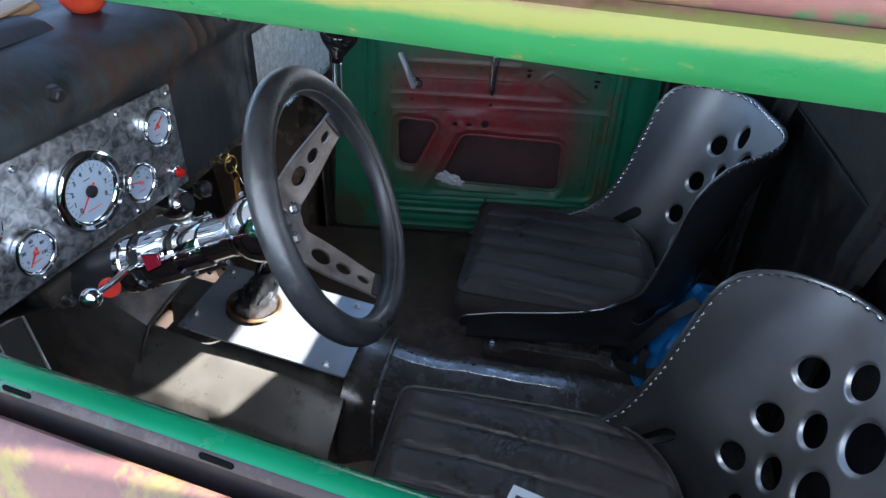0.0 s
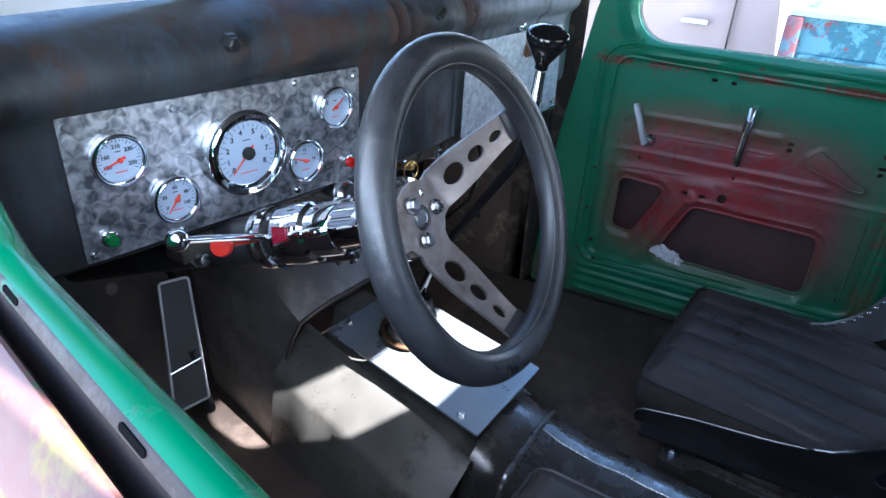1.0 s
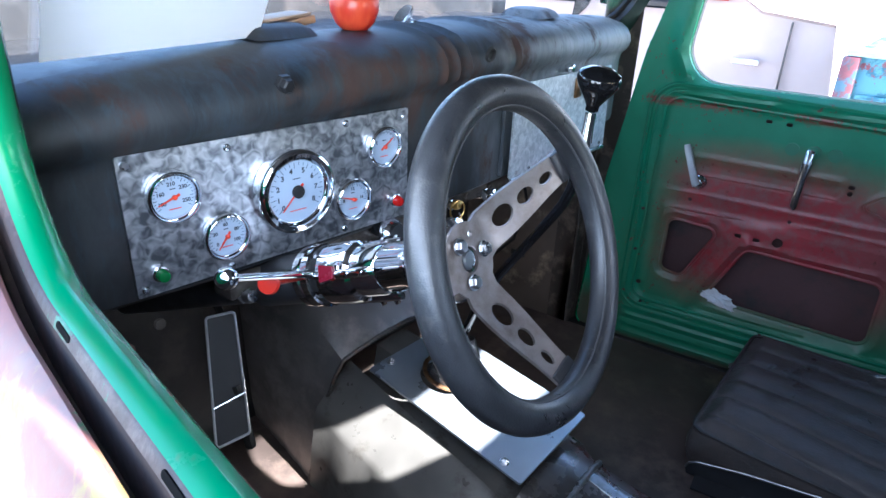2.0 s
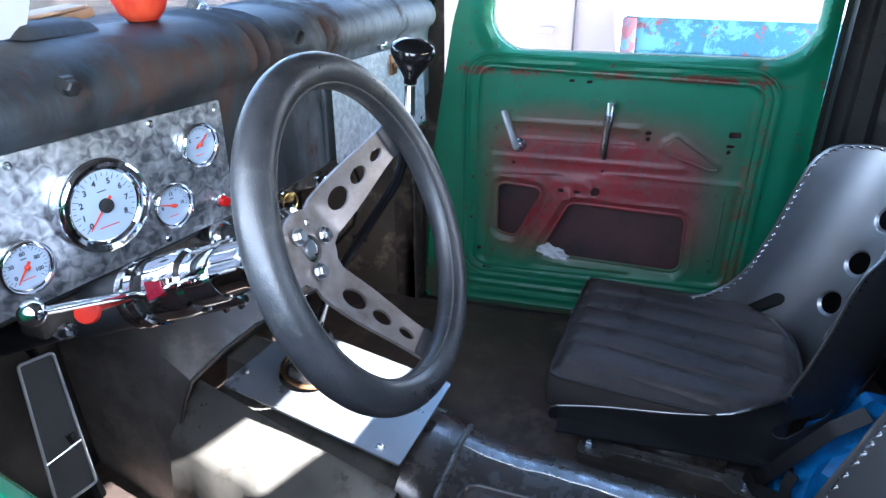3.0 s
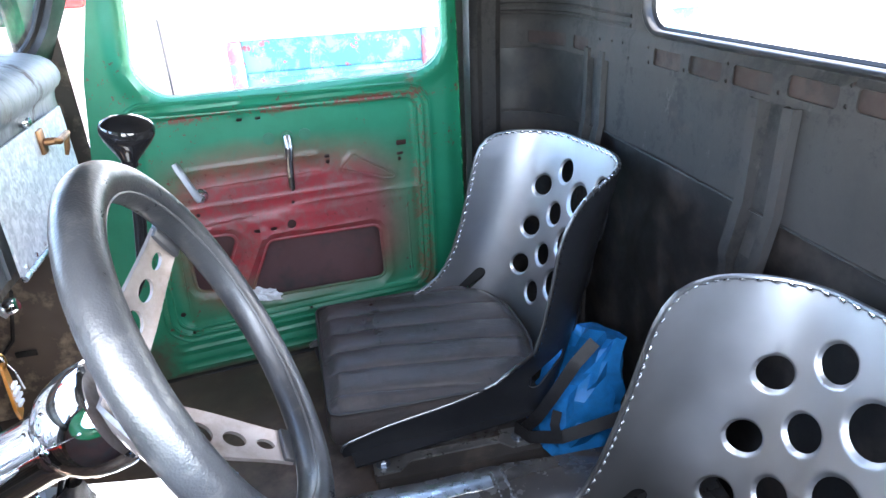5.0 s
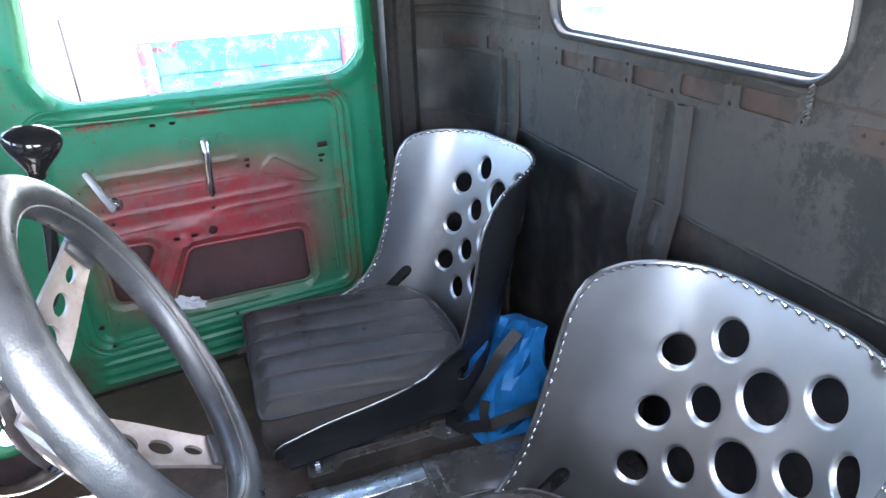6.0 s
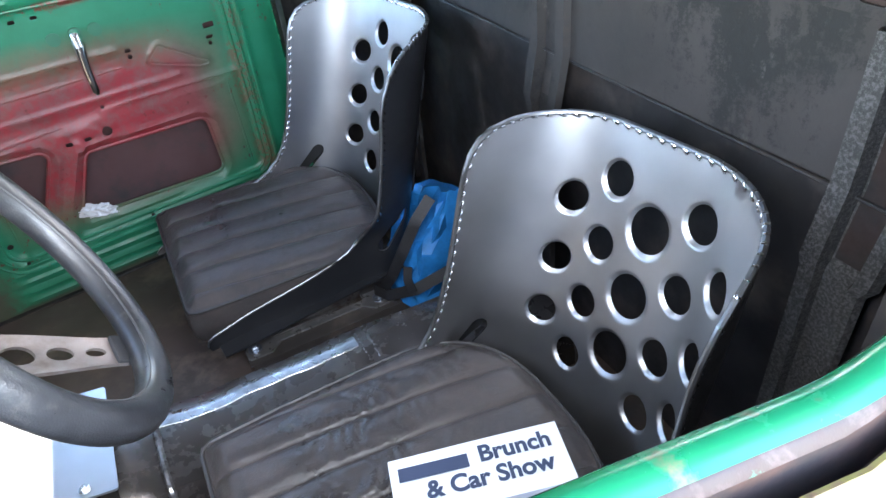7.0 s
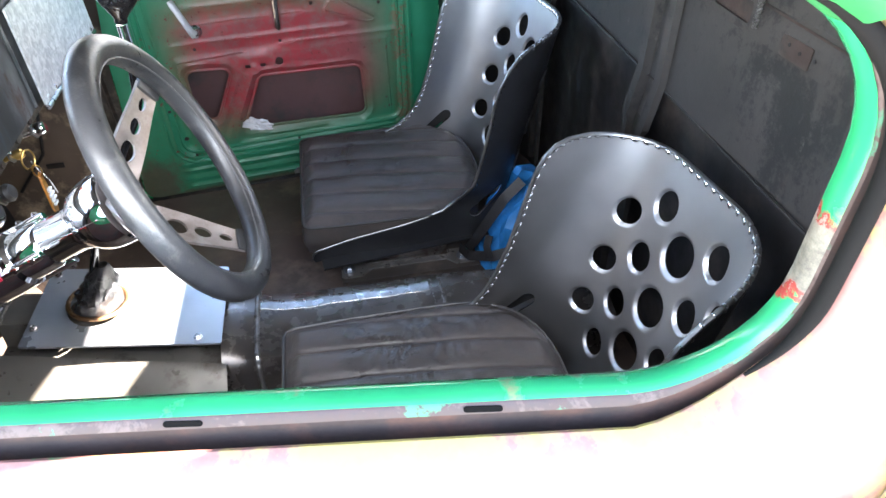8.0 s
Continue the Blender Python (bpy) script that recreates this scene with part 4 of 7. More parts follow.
    # window winder
    wind = part("window_winder", (lambda b: (tube(b, [inv @ Vector(p) for p in ((-0.358, 1.006, 0.541), (-0.354, 1.004, 0.533), (-0.329, 1.004, 0.470), (-0.323, 1.008, 0.457))], [0.007, 0.0085, 0.0085, 0.010], 10, flat=0.35), b)[1])(bmesh.new()),
                plain("grey_metal", (0.50, 0.51, 0.52), 0.45, 0.6), door, "dull grey metal window winder arm")
    bm = bmesh.new()
    lathe(bm, [(0.016, 0), (0.016, 0.003), (0.011, 0.008), (0.009, 0.016), (0.0, 0.018)], axes(inv @ Vector((-0.324, 1.030, 0.459)), (1, 0.12, 0), (0, 0, 1)).to_4x4() , 16)
    part("spindle", bm, BRIGHT, wind)
    # door handle
    bm = bmesh.new()
    tube(bm, [inv @ Vector(p) for p in ((-0.125, 1.046, 0.566), (-0.125, 1.018, 0.566), (-0.126, 1.012, 0.55), (-0.128, 1.016, 0.52), (-0.130, 1.022, 0.49), (-0.131, 1.026, 0.458), (-0.131, 1.030, 0.448))],
         [0.009, 0.0105, 0.0115, 0.0095, 0.009, 0.010, 0.006], 12)
    h = part("door_handle", bm, Mat("soft_chrome", 0.22, 1.0, (0.86, 0.87, 0.88)).m, door, "chrome lever handle")
    bm = bmesh.new()
    for u in (-0.165, -0.125, -0.088):
        lathe(bm, [(0.013, 0), (0.013, -0.002), (0.009, -0.004), (0, -0.005)], axes(inv @ Vector((u, yp(u) + 0.004, 0.561)), (1, 0.12, 0), (0, 0, 1)), 14)
    part("rosette", bm, plain("rosette_green", (0.04, 0.17, 0.10), 0.4), h, "pair of raised green bosses")


def driver_door():
    door = thing("door_2", "open-windowed green truck door with a rolled sill and weathered outer skin", "door", (-0.145, -0.28, 0), kind="structure")
    inv = Matrix.Translation((0.145, 0.28, 0))

    def place(u, z, d):
        return inv @ Vector((u, yd(u) - d, z))

    bm = bmesh.new()
    frame_sweep(bm, OPEN_D, [(0.10, -0.016), (0.04, -0.017), (0.012, -0.016), (0.003, -0.012), (-0.002, -0.005), (-0.002, 0.002), (0.001, 0.008)], place, grow=-0.35)
    part("window_sill", bm, SILL, door, "rolled bright green window frame, worn to bare metal at the rear")
    # flange with slots along the sill
    bm = bmesh.new()
    frame_sweep(bm, OPEN_D, [(0.001, 0.008), (0.002, 0.0095), (0.008, 0.0125)], place, grow=-0.6)
    part("flange", bm, patina("flange_patina", (0.046, 0.025, 0.021), (0.085, 0.055, 0.048), (0.03, 0.15, 0.08), 11), door, "bare dusty flange under the sill")
    for u in (-0.284, -0.13, 0.053):
        bm = bmesh.new()
        o = rounded([(-0.012, -0.0022), (0.012, -0.0022), (0.012, 0.0022), (-0.012, 0.0022)], 0.002, 3)
        cut_plate(bm, o, [], lambda a, b: place(u + a, 0.702 + 0.0222 * (u + 0.408) - 0.0040 + b * 0.8, 0.0112 - b * 0.4))
        thicken(bm, 0.001)
        part("slot", bm, Mat("slot_dark", 0.95, 0.0, (0.003, 0.003, 0.003), 0.1).m, door, "dark drain slot")
    bm = bmesh.new()
    frame_sweep(bm, OPEN_D, [(0.008, 0.0125), (0.05, 0.014), (0.05, 0.022), (0.018, 0.0232)], place, grow=-0.6)
    part("glass_channel", bm, worn("channel_rust", (0.030, 0.017, 0.014), (0.065, 0.028, 0.019), 20, 0.48, 0.65, 0.8), door, "dark rusty glass channel")
    bm = bmesh.new()
    frame_sweep(bm, OPEN_D, [(0.018, 0.0232), (0.0145, 0.0240), (0.0135, 0.0265), (0.017, 0.032), (0.03, 0.041), (0.06, 0.053), (0.12, 0.066), (0.2, 0.074)], place, grow=-0.6)
    part("outer_lip", bm, PRIMROSE, door)
    outline = [(-0.60, -0.15), (0.31, -0.15), (0.30, 1.10), (-0.56, 1.10)]
    hole = []
    n = len(OPEN_D)
    for i in range(n):
        t = (Vector(OPEN_D[(i + 1) % n]) - Vector(OPEN_D[i - 1])).normalized()
        hole.append((OPEN_D[i][0] + t.y * 0.115, OPEN_D[i][1] - t.x * 0.115))
    hole = [(max(-0.55, min(0.29, a)), min(1.07, b)) for a, b in hole]
    bm = bmesh.new()
    cut_plate(bm, outline, [hole], lambda u, z: place(u, z, 0.068 + 0.05 * smooth01(0.62, 0.2, z) - 0.03 * smooth01(0.95, 1.1, z)), 0.05)
    part("door_skin", bm, PRIMROSE, door, "faded pink and yellow patina outer skin")
    # rounded header over the opening
    top = [p for p in OPEN_D if p[1] > 0.93]
    top.sort(key=lambda p: p[0])
    fine = []
    for (ua, za), (ub, zb) in zip(top, top[1:]):
        n2 = max(1, int((ub - ua) / 0.02))
        fine += [(ua + (ub - ua) * k / n2, za + (zb - za) * k / n2) for k in range(n2)]
    bm = bmesh.new()
    sheet(bm, [[place(u, z + o - 0.0015, d) for u, z in fine] for o, d in ((0.01, -0.016), (0.001, -0.012), (-0.001, 0.0), (0.0, 0.010), (0.004, 0.022), (0.009, 0.030), (0.015, 0.036), (0.021, 0.041), (0.024, 0.042), (0.026, 0.038))])
    part("header", bm, HEADER, door, "green header rail, paint rubbed to yellow and rust")
    # rubber seal up the rear edge
    path = [p for p in OPEN_D if p[0] > 0.10 and not (p[1] < 0.79 and p[0] < 0.195)]
    path.sort(key=lambda p: math.atan2(p[1] - 0.83, p[0] - 0.05))
    dense = []
    for p, q in zip(path, path[1:]):
        m = max(1, int(math.hypot(q[0] - p[0], q[1] - p[1]) / 0.006))
        dense += [Vector((p[0] + (q[0] - p[0]) * t / m, p[1] + (q[1] - p[1]) * t / m)) for t in range(m)]
    for _ in range(3):
        dense = [dense[0]] + [(dense[i - 1] + dense[i] * 2 + dense[i + 1]) / 4 for i in range(1, len(dense) - 1)] + [dense[-1]]
    bm = bmesh.new()
    pts = []
    for v in dense:
        nn = Vector((v.x - 0.08, v.y - 0.83)).normalized()
        pts.append(place(v.x + nn.x * 0.0025, v.y + nn.y * 0.0025, 0.0155))
    tube(bm, pts, [0.0046 * min(1, 0.25 + 0.09 * min(k, len(pts) - 1 - k)) for k in range(len(pts))], 12)
    part("rubber_seal", bm, Mat("perished_rubber", 0.9, 0.0, (0.005, 0.0048, 0.0046), 0.12).m, door, "thick black rubber glass run")
    # inner panel, below the sill and beside the opening
    bm = bmesh.new()
    o2 = [(-0.525, 0.018), (0.282, 0.018), (0.270, 0.99), (-0.49, 0.99)]
    h2 = []
    for i in range(n):
        t = (Vector(OPEN_D[(i + 1) % n]) - Vector(OPEN_D[i - 1])).normalized()
        h2.append((max(-0.49, min(0.262, OPEN_D[i][0] + t.y * 0.09)), min(0.985, OPEN_D[i][1] - t.x * 0.09)))
    cut_plate(bm, o2, [h2], lambda u, z: place(u, z, -0.014), 0.06)
    part("inner_panel", bm, worn("inner_primer", (0.07, 0.035, 0.033), (0.045, 0.04, 0.04), 6, 0.45, 0.6, 0.7), door, "dull primered inner panel")
    # rear cab side outside
    bm = bmesh.new()
    sheet(bm, [[(u, yd(u) - 0.064 - 0.03 * smooth01(0.6, 0.2, z) + 0.10 * smooth01(0.4, 0.75, u), z) for u in np.linspace(0.315, 0.8, 8)] for z in np.linspace(-0.15, 1.1, 9)])
    bmesh.ops.transform(bm, matrix=Matrix.Translation((-0.5, 0.36, 0)), verts=bm.verts)
    side = thing("cab_side", "weathered pale outer cab side behind the door", "body panel", (0.5, -0.36, 0), kind="structure")
    part("skin", bm, PRIMROSE, side)


# ---- tunnel ----
def tunnel():
    tun = thing("transmission_tunnel", "welded bare steel transmission tunnel running between the seats", "tunnel", (-0.2, 0.33, 0), kind="structure")
    inv = Matrix.Translation((0.2, -0.33, 0))

    def put(name, bm, mat, label=""):
        bmesh.ops.transform(bm, matrix=inv, verts=bm.verts)
        return part(name, bm, mat, tun, label)

    # narrow rear tunnel
    bm = bmesh.new()
    prof = [(0.225, -0.01), (0.228, 0.06), (0.240, 0.118), (0.254, 0.136), (0.300, 0.146), (0.358, 0.1525), (0.386, 0.153), (0.410, 0.147), (0.418, 0.125), (0.422, -0.01)]
    rows = []
    for x in np.linspace(-0.215, 0.47, 20):
        k = 0.012 * smooth01(-0.13, -0.215, x)
        rows.append([(x, y + 0.0015 * math.sin(31 * x + 9 * y), z + (k if z > 0.1 else 0) - 0.012 * smooth01(0.1, 0.4, x) * (z > 0.05)) for y, z in prof])
    sheet(bm, rows)
    put("tunnel", bm, TUNNEL)
    # facet along the crown, ground bright
    bm = bmesh.new()
    rows = []
    for x in np.linspace(-0.210, 0.118, 24):
        k = 0.012 * smooth01(-0.13, -0.215, x)
        rows.append([(x, y + 0.0015 * math.sin(31 * x + 9 * y) + 0.0012 * math.sin(90 * x + 40 * y), z + k + 0.0008 - 0.012 * smooth01(0.1, 0.4, x)) for y, z in ((0.3600, 0.1520), (0.3612, 0.1530), (0.372, 0.1536), (0.3845, 0.1537), (0.3865, 0.1526))])
    sheet(bm, rows)
    put("ground_facet", bm, GROUND, "bright ground strip along the crown")
    # joggled front end that rises to the gearbox cover
    bm = bmesh.new()
    rows = []
    for x, k in ((-0.213, 0.0), (-0.225, 0.05), (-0.245, 0.35), (-0.262, 0.55), (-0.275, 0.62)):
        row = []
        for (y, z), (y2, z2) in zip(prof, [(0.19, -0.01), (0.2, 0.06), (0.225, 0.13), (0.238, 0.16), (0.262, 0.186), (0.36, 0.19), (0.42, 0.185), (0.452, 0.165), (0.47, 0.10), (0.48, -0.01)]):
            row.append((x, y + (y2 - y) * k, z + (z2 - z) * k + 0.012 * (z > 0.1) * (1 - k)))
        rows.append(row)
    sheet(bm, rows)
    put("tunnel_front", bm, TUNNEL)
    # gearbox hump: a slanted flank up to a folded ridge, then a deep gap under the cover plate
    bm = bmesh.new()
    rows = []
    for x in np.linspace(-0.262, -0.645, 16):
        f = (x + 0.272) / -0.276
        ry, rz = 0.224 + 0.033 * f, 0.172 + 0.043 * f
        fy = 0.108 + 0.061 * (x + 0.262) / -0.396
        w = 0.0025 * math.sin(23 * x) + 0.0015 * math.sin(61 * x + 1)
        prof2 = [(fy - 0.004, -0.01), (fy, 0.004), (fy + (ry - fy) * 0.11 + w, rz * 0.35), (fy + (ry - fy) * 0.24 + w, rz * 0.70), (fy + (ry - fy) * 0.31 + w, rz * 0.77), (ry - 0.007, rz - 0.007), (ry, rz - 0.001), (ry + 0.008, rz),
                 (ry + 0.012, rz - 0.006), (ry + 0.014, rz - 0.035), (0.285, rz - 0.04), (0.335, rz - 0.045), (0.345, rz + 0.0), (0.42, rz + 0.0), (0.445, rz - 0.02), (0.47, 0.10), (0.48, -0.01)]
        rows.append([(x, y, z) for y, z in prof2])
    sheet(bm, rows)
    put("hump", bm, HUMP, "pale bare steel gearbox hump")
    # welded bulkhead bulge ahead of the hump, in flat facets
    seam = [(-0.658, 0.173, 0.0), (-0.652, 0.196, 0.09), (-0.645, 0.217, 0.18), (-0.625, 0.219, 0.235), (-0.610, 0.226, 0.272), (-0.602, 0.255, 0.284), (-0.600, 0.297, 0.289), (-0.600, 0.38, 0.288), (-0.60, 0.47, 0.27), (-0.61, 0.53, 0.18), (-0.64, 0.56, 0.0)]
    mid = [(-0.755, 0.197, 0.0), (-0.750, 0.203, 0.115), (-0.748, 0.209, 0.232), (-0.735, 0.216, 0.290), (-0.725, 0.230, 0.345), (-0.720, 0.250, 0.374), (-0.72, 0.30, 0.388), (-0.72, 0.40, 0.388), (-0.72, 0.51, 0.365), (-0.72, 0.585, 0.24), (-0.72, 0.62, 0.09)]
    front = [(-0.880, 0.222, 0.0), (-0.870, 0.212, 0.140), (-0.860, 0.202, 0.283), (-0.862, 0.208, 0.380), (-0.864, 0.216, 0.46), (-0.865, 0.23, 0.50), (-0.865, 0.30, 0.51), (-0.865, 0.41, 0.51), (-0.865, 0.55, 0.48), (-0.865, 0.64, 0.33), (-0.83, 0.69, 0.22)]
    bm = bmesh.new()
    rows = []
    for p, q, r in zip(seam, mid, front):
        p, q, r = Vector(p), Vector(q), Vector(r)
        rows.append([p, p.lerp(q, 0.5), q, q.lerp(r, 0.5), r])
    sheet(bm, rows)
    put("bulkhead_bulge", bm, BULGE, "faceted dark steel bulge")
    bm = bmesh.new()
    weld(bm, [Vector(p) + Vector((0.002, -0.001, 0.001)) for p in seam], 0.0040)
    for q in ((0.36, 0.5), (0.5, 0.6), (0.62, 0.55)):
        p0 = Vector(seam[7]).lerp(Vector(mid[6]), q[0])
        weld(bm, [p0, p0.lerp(Vector(front[5]), 0.25)], 0.0016)
    put("weld_bead", bm, worn("weld", (0.11, 0.10, 0.09), (0.15, 0.09, 0.055), 40, 0.55, 0.68, 0.5, 0.5), "rough weld bead with rust specks")
    bm = bmesh.new()
    weld(bm, [(-0.214, y, z + (0.0145 if z > 0.1 else 0.002)) for y, z in prof[1:-1]], 0.0058)
    put("weld_bead", bm, RAILSTEEL)
    bm = bmesh.new()
    for x0 in (0.124, 0.141):
        weld(bm, [(x0 + 0.0012 * math.sin(2.3 * k + 90 * x0), 0.325 + 0.009 * k, 0.1455 + min(0.0010 * k, 0.0048) - 0.0022 * max(0, k - 7)) for k in range(9)], 0.0036)
    put("weld_bead", bm, RAILSTEEL, "fresh weld across the tunnel")


# ---- dashboard ----
def dash_x(y):
    return -0.474 - 0.16 * (y - CY) ** 2


def dashboard():
    d = thing("dashboard", "bare dark steel dashboard, streaked with heat blueing and rust", "dashboard", (-0.5, CY, 0.7))
    inv = Matrix.Translation((0.5, -CY, -0.7))
    prof = [(-0.10, 0.560), (-0.05, 0.558), (-0.012, 0.562), (-0.002, 0.570), (0.0, 0.58), (0.0, 0.65), (0.0, 0.715), (0.002, 0.728), (0.006, 0.735), (0.012, 0.740), (0.018, 0.750), (0.020, 0.761), (0.017, 0.773),
            (0.009, 0.785), (-0.006, 0.795), (-0.03, 0.802), (-0.06, 0.8055), (-0.10, 0.806), (-0.15, 0.80), (-0.19, 0.79)]
    rows = []
    for y in np.linspace(CY - 0.60, CY + 0.60, 241):
        g = sum(math.exp(-((y - 0.385 - o) / 0.0045) ** 2) for o in (-0.105, -0.08, -0.055, 0.05, 0.072))
        row = []
        for ox, z in prof:
            on = smooth01(0.73, 0.745, z)
            row.append((dash_x(y) + ox + 0.006 * g * on * (1 - 0.5 * smooth01(0.785, 0.80, z)), y, z + 0.005 * g * smooth01(0.775, 0.795, z) - 0.055 * (y - CY) ** 2 * smooth01(0.60, 0.76, z)))
        rows.append(row)
    bm = bmesh.new()
    sheet(bm, rows)
    bmesh.ops.transform(bm, matrix=inv, verts=bm.verts)
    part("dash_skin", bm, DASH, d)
    # upright crease beside the glove box, hex plug, bore, defroster covers
    bm = bmesh.new()
    tube(bm, [inv @ Vector((dash_x(0.45) + 0.001, 0.452, z)) for z in (0.575, 0.62, 0.68, 0.728)], 0.004, 6)
    part("crease", bm, DASH, d)
    bm = bmesh.new()
    m = axes(inv @ Vector((dash_x(0.04) + 0.016, 0.040, 0.770)), (0, 1, 0), (0.2, 0, 1))
    lathe(bm, [(0.0105, -0.004), (0.0105, 0.002), (0.0085, 0.003), (0.0078, 0.008), (0.006, 0.0095), (0, 0.0098)], m, 6)
    part("plug", bm, RUBBER, d, "black hexagonal plug")
    bm = bmesh.new()
    m = axes(inv @ Vector((dash_x(0.378) + 0.0195, 0.378, 0.772)), (0, 1, 0), (0.15, 0, 1))
    lathe(bm, [(0.012, 0.0), (0.009, 0.003), (0.006, 0.001), (0.005, -0.004), (0, -0.004)], m, 16)
    part("bore", bm, RUBBER, d, "dark drilled hole ringed with rust")
    for y0, y1, x in ((0.070, 0.160, -0.095), (0.60, 0.69, -0.06)):
        bm = bmesh.new()
        rows = []
        for k in range(9):
            y = y0 + (y1 - y0) * k / 8
            h = 0.014 * smooth01(0, 1.2, min(k, 8 - k))
            rows.append([inv @ Vector((dash_x(y) + x + ox, y, 0.802 + h * f)) for ox, f in ((0.03, 0.0), (0.018, 0.7), (0.0, 1.0), (-0.04, 1.0), (-0.05, 0.6))])
        sheet(bm, rows)
        part("defroster_cover", bm, DASH, d, "low pressed steel vent cover")
    # lower rail with knobs
    bm = bmesh.new()
    box(bm, (-0.535, CY - 0.42, 0.535), (-0.500, CY + 0.47, 0.561), 0.004)
    for y in (0.26, 0.33, 0.40, 0.46, -0.12, 0.55):
        lathe(bm, [(0.006, 0), (0.006, 0.004), (0, 0.005)], axes((-0.4985, y, 0.548), (0, 1, 0), (0, 0, 1)), 8)
    bmesh.ops.transform(bm, matrix=inv, verts=bm.verts)
    part("lower_rail", bm, worn("rail_steel", (0.10, 0.085, 0.07), (0.05, 0.04, 0.035), 25, 0.5, 0.6, 0.5, 0.5), d, "rust-stained lower rail")


ground()
rear_wall()
shell()
passenger_door()
driver_door()
tunnel()
dashboard()

# ---- steering ----
WHEEL_C = Vector((-0.1817, 0.0598, 0.6672))
_t, _y = radians(22.84), radians(3.41)
WHEEL_N = Vector((math.cos(_t) * math.cos(_y), math.cos(_t) * math.sin(_y), math.sin(_t)))
_yh = Vector((0, 0, 1)).cross(WHEEL_N).normalized()
_uh = WHEEL_N.cross(_yh)


def steering_wheel():
    w = thing("steering_wheel", "thick black padded steering wheel with three drilled steel spokes", "steering wheel")
    w.matrix_basis = axes(WHEEL_C, _yh, _uh)
    R, r = 0.1385, 0.0146
    bm = bmesh.new()
    ring = []
    N, K = 96, 20
    for i in range(N):
        a = 2 * math.pi * i / N
        row = []
        for k in range(K):
            b = 2 * math.pi * k / K
            rr = r * (1 + 0.035 * math.cos(2 * b))
            row.append(bm.verts.new(((R + rr * math.cos(b)) * math.cos(a), (R + rr * math.cos(b)) * math.sin(a), rr * math.sin(b))))
        ring.append(row)
    for i in range(N):
        for k in range(K):
            bm.faces.new((ring[i][k], ring[(i + 1) % N][k], ring[(i + 1) % N][(k + 1) % K], ring[i][(k + 1) % K]))
    rim = part("rim", bm, GRIP, w)
    bm = bmesh.new()
    tube(bm, [((R - 0.0128) * math.cos(2 * math.pi * k / 96), (R - 0.0128) * math.sin(2 * math.pi * k / 96), 0.0078) for k in range(96)], 0.0010, 5, True)
    part("seam", bm, plain("seam_grey", (0.05, 0.05, 0.052), 0.5), rim, "moulded seam line")
    # spoke plate, dished towards the column
    A = [radians(a) for a in (24.6, -79.7, 176)]
    out = []
    for k in range(360):
        ph = 2 * math.pi * k / 360
        dl = min(abs((ph - a + math.pi) % (2 * math.pi) - math.pi) for a in A)
        rr = 0.036
        if dl < 0.9:
            rr = max(rr, min(0.0235 / max(math.sin(dl), 1e-3), 0.131 / max(math.cos(dl), 0.1)))
        out.append((rr * math.cos(ph), rr * math.sin(ph)))
    # soften the throats between the arms
    for _ in range(2):
        out = [((out[i - 1][0] + out[i][0] * 2 + out[(i + 1) % 360][0]) / 4, (out[i - 1][1] + out[i][1] * 2 + out[(i + 1) % 360][1]) / 4) if math.hypot(*out[i]) < 0.07 else out[i] for i in range(360)]
    holes = [circle(0, 0, 0.0125, 24)]
    for a in A:
        for q, hr in ((0.0612, 0.0108), (0.0875, 0.0088), (0.1110, 0.0071)):
            holes.append(circle(q * math.cos(a), q * math.sin(a), hr, 18))
    holes.append(circle(0.010, 0.022, 0.0035, 10))

    def dish(u, v):
        q = math.hypot(u, v)
        k = 1 - 0.30 * smooth01(0.06, 0.13, q)
        ph = math.atan2(v, u)
        a = min(A, key=lambda s: abs((ph - s + math.pi) % (2 * math.pi) - math.pi))
        dl = (ph - a + math.pi) % (2 * math.pi) - math.pi
        side, along = q * math.sin(dl) * (k if q > 0.06 else 1), q * math.cos(dl)
        wv = -0.066 + 0.052 * max(0, (q - 0.045) / 0.085)
        return (along * math.cos(a) - side * math.sin(a), along * math.sin(a) + side * math.cos(a), wv)

    bm = bmesh.new()
    cut_plate(bm, out, holes, dish, 0.008)
    thicken(bm, 0.0032, (0, 0, 1))
    sp = part("spokes", bm, SPOKE, w, "brushed steel spokes with round lightening holes")
    for a in A:
        bm = bmesh.new()
        m = Matrix.Rotation(a, 4, "Z") @ Matrix.Translation((0.127, 0, -0.0145)) @ Matrix.Rotation(radians(-27), 4, "Y")
        box(bm, (-0.006, -0.0165, -0.003), (0.012, 0.0165, 0.003), 0.001, m)
        part("bracket", bm, plain("dark_bracket", (0.10, 0.10, 0.105), 0.4, 0.8), sp, "dark welded end bracket")
    bm = bmesh.new()
    lathe(bm, [(0.0125, -0.080), (0.0125, -0.0715), (0.0095, -0.071), (0.0095, -0.0675), (0.0075, -0.066), (0.0045, -0.0665), (0, -0.0655)], None, 20)
    part("hub_nut", bm, BRIGHT, w)
    for a in (129, 9, 249):
        bm = bmesh.new()
        m = Matrix.Translation((0.0215 * math.cos(radians(a)), 0.0215 * math.sin(radians(a)), -0.064))
        lathe(bm, [(0.0078, 0), (0.0078, 0.0012), (0.0062, 0.0013)], m, 18)
        lathe(bm, [(0.0062, 0.0013), (0.0062, 0.0058), (0.005, 0.0068), (0, 0.0068)], m @ rotz(a), 6)
        part("bolt", bm, BRIGHT, w, smooth=25)


COL_H = Vector((-0.24, 0.053, 0.645))
COL_D = Vector((-0.9215, -0.0896, -0.3779)).normalized()


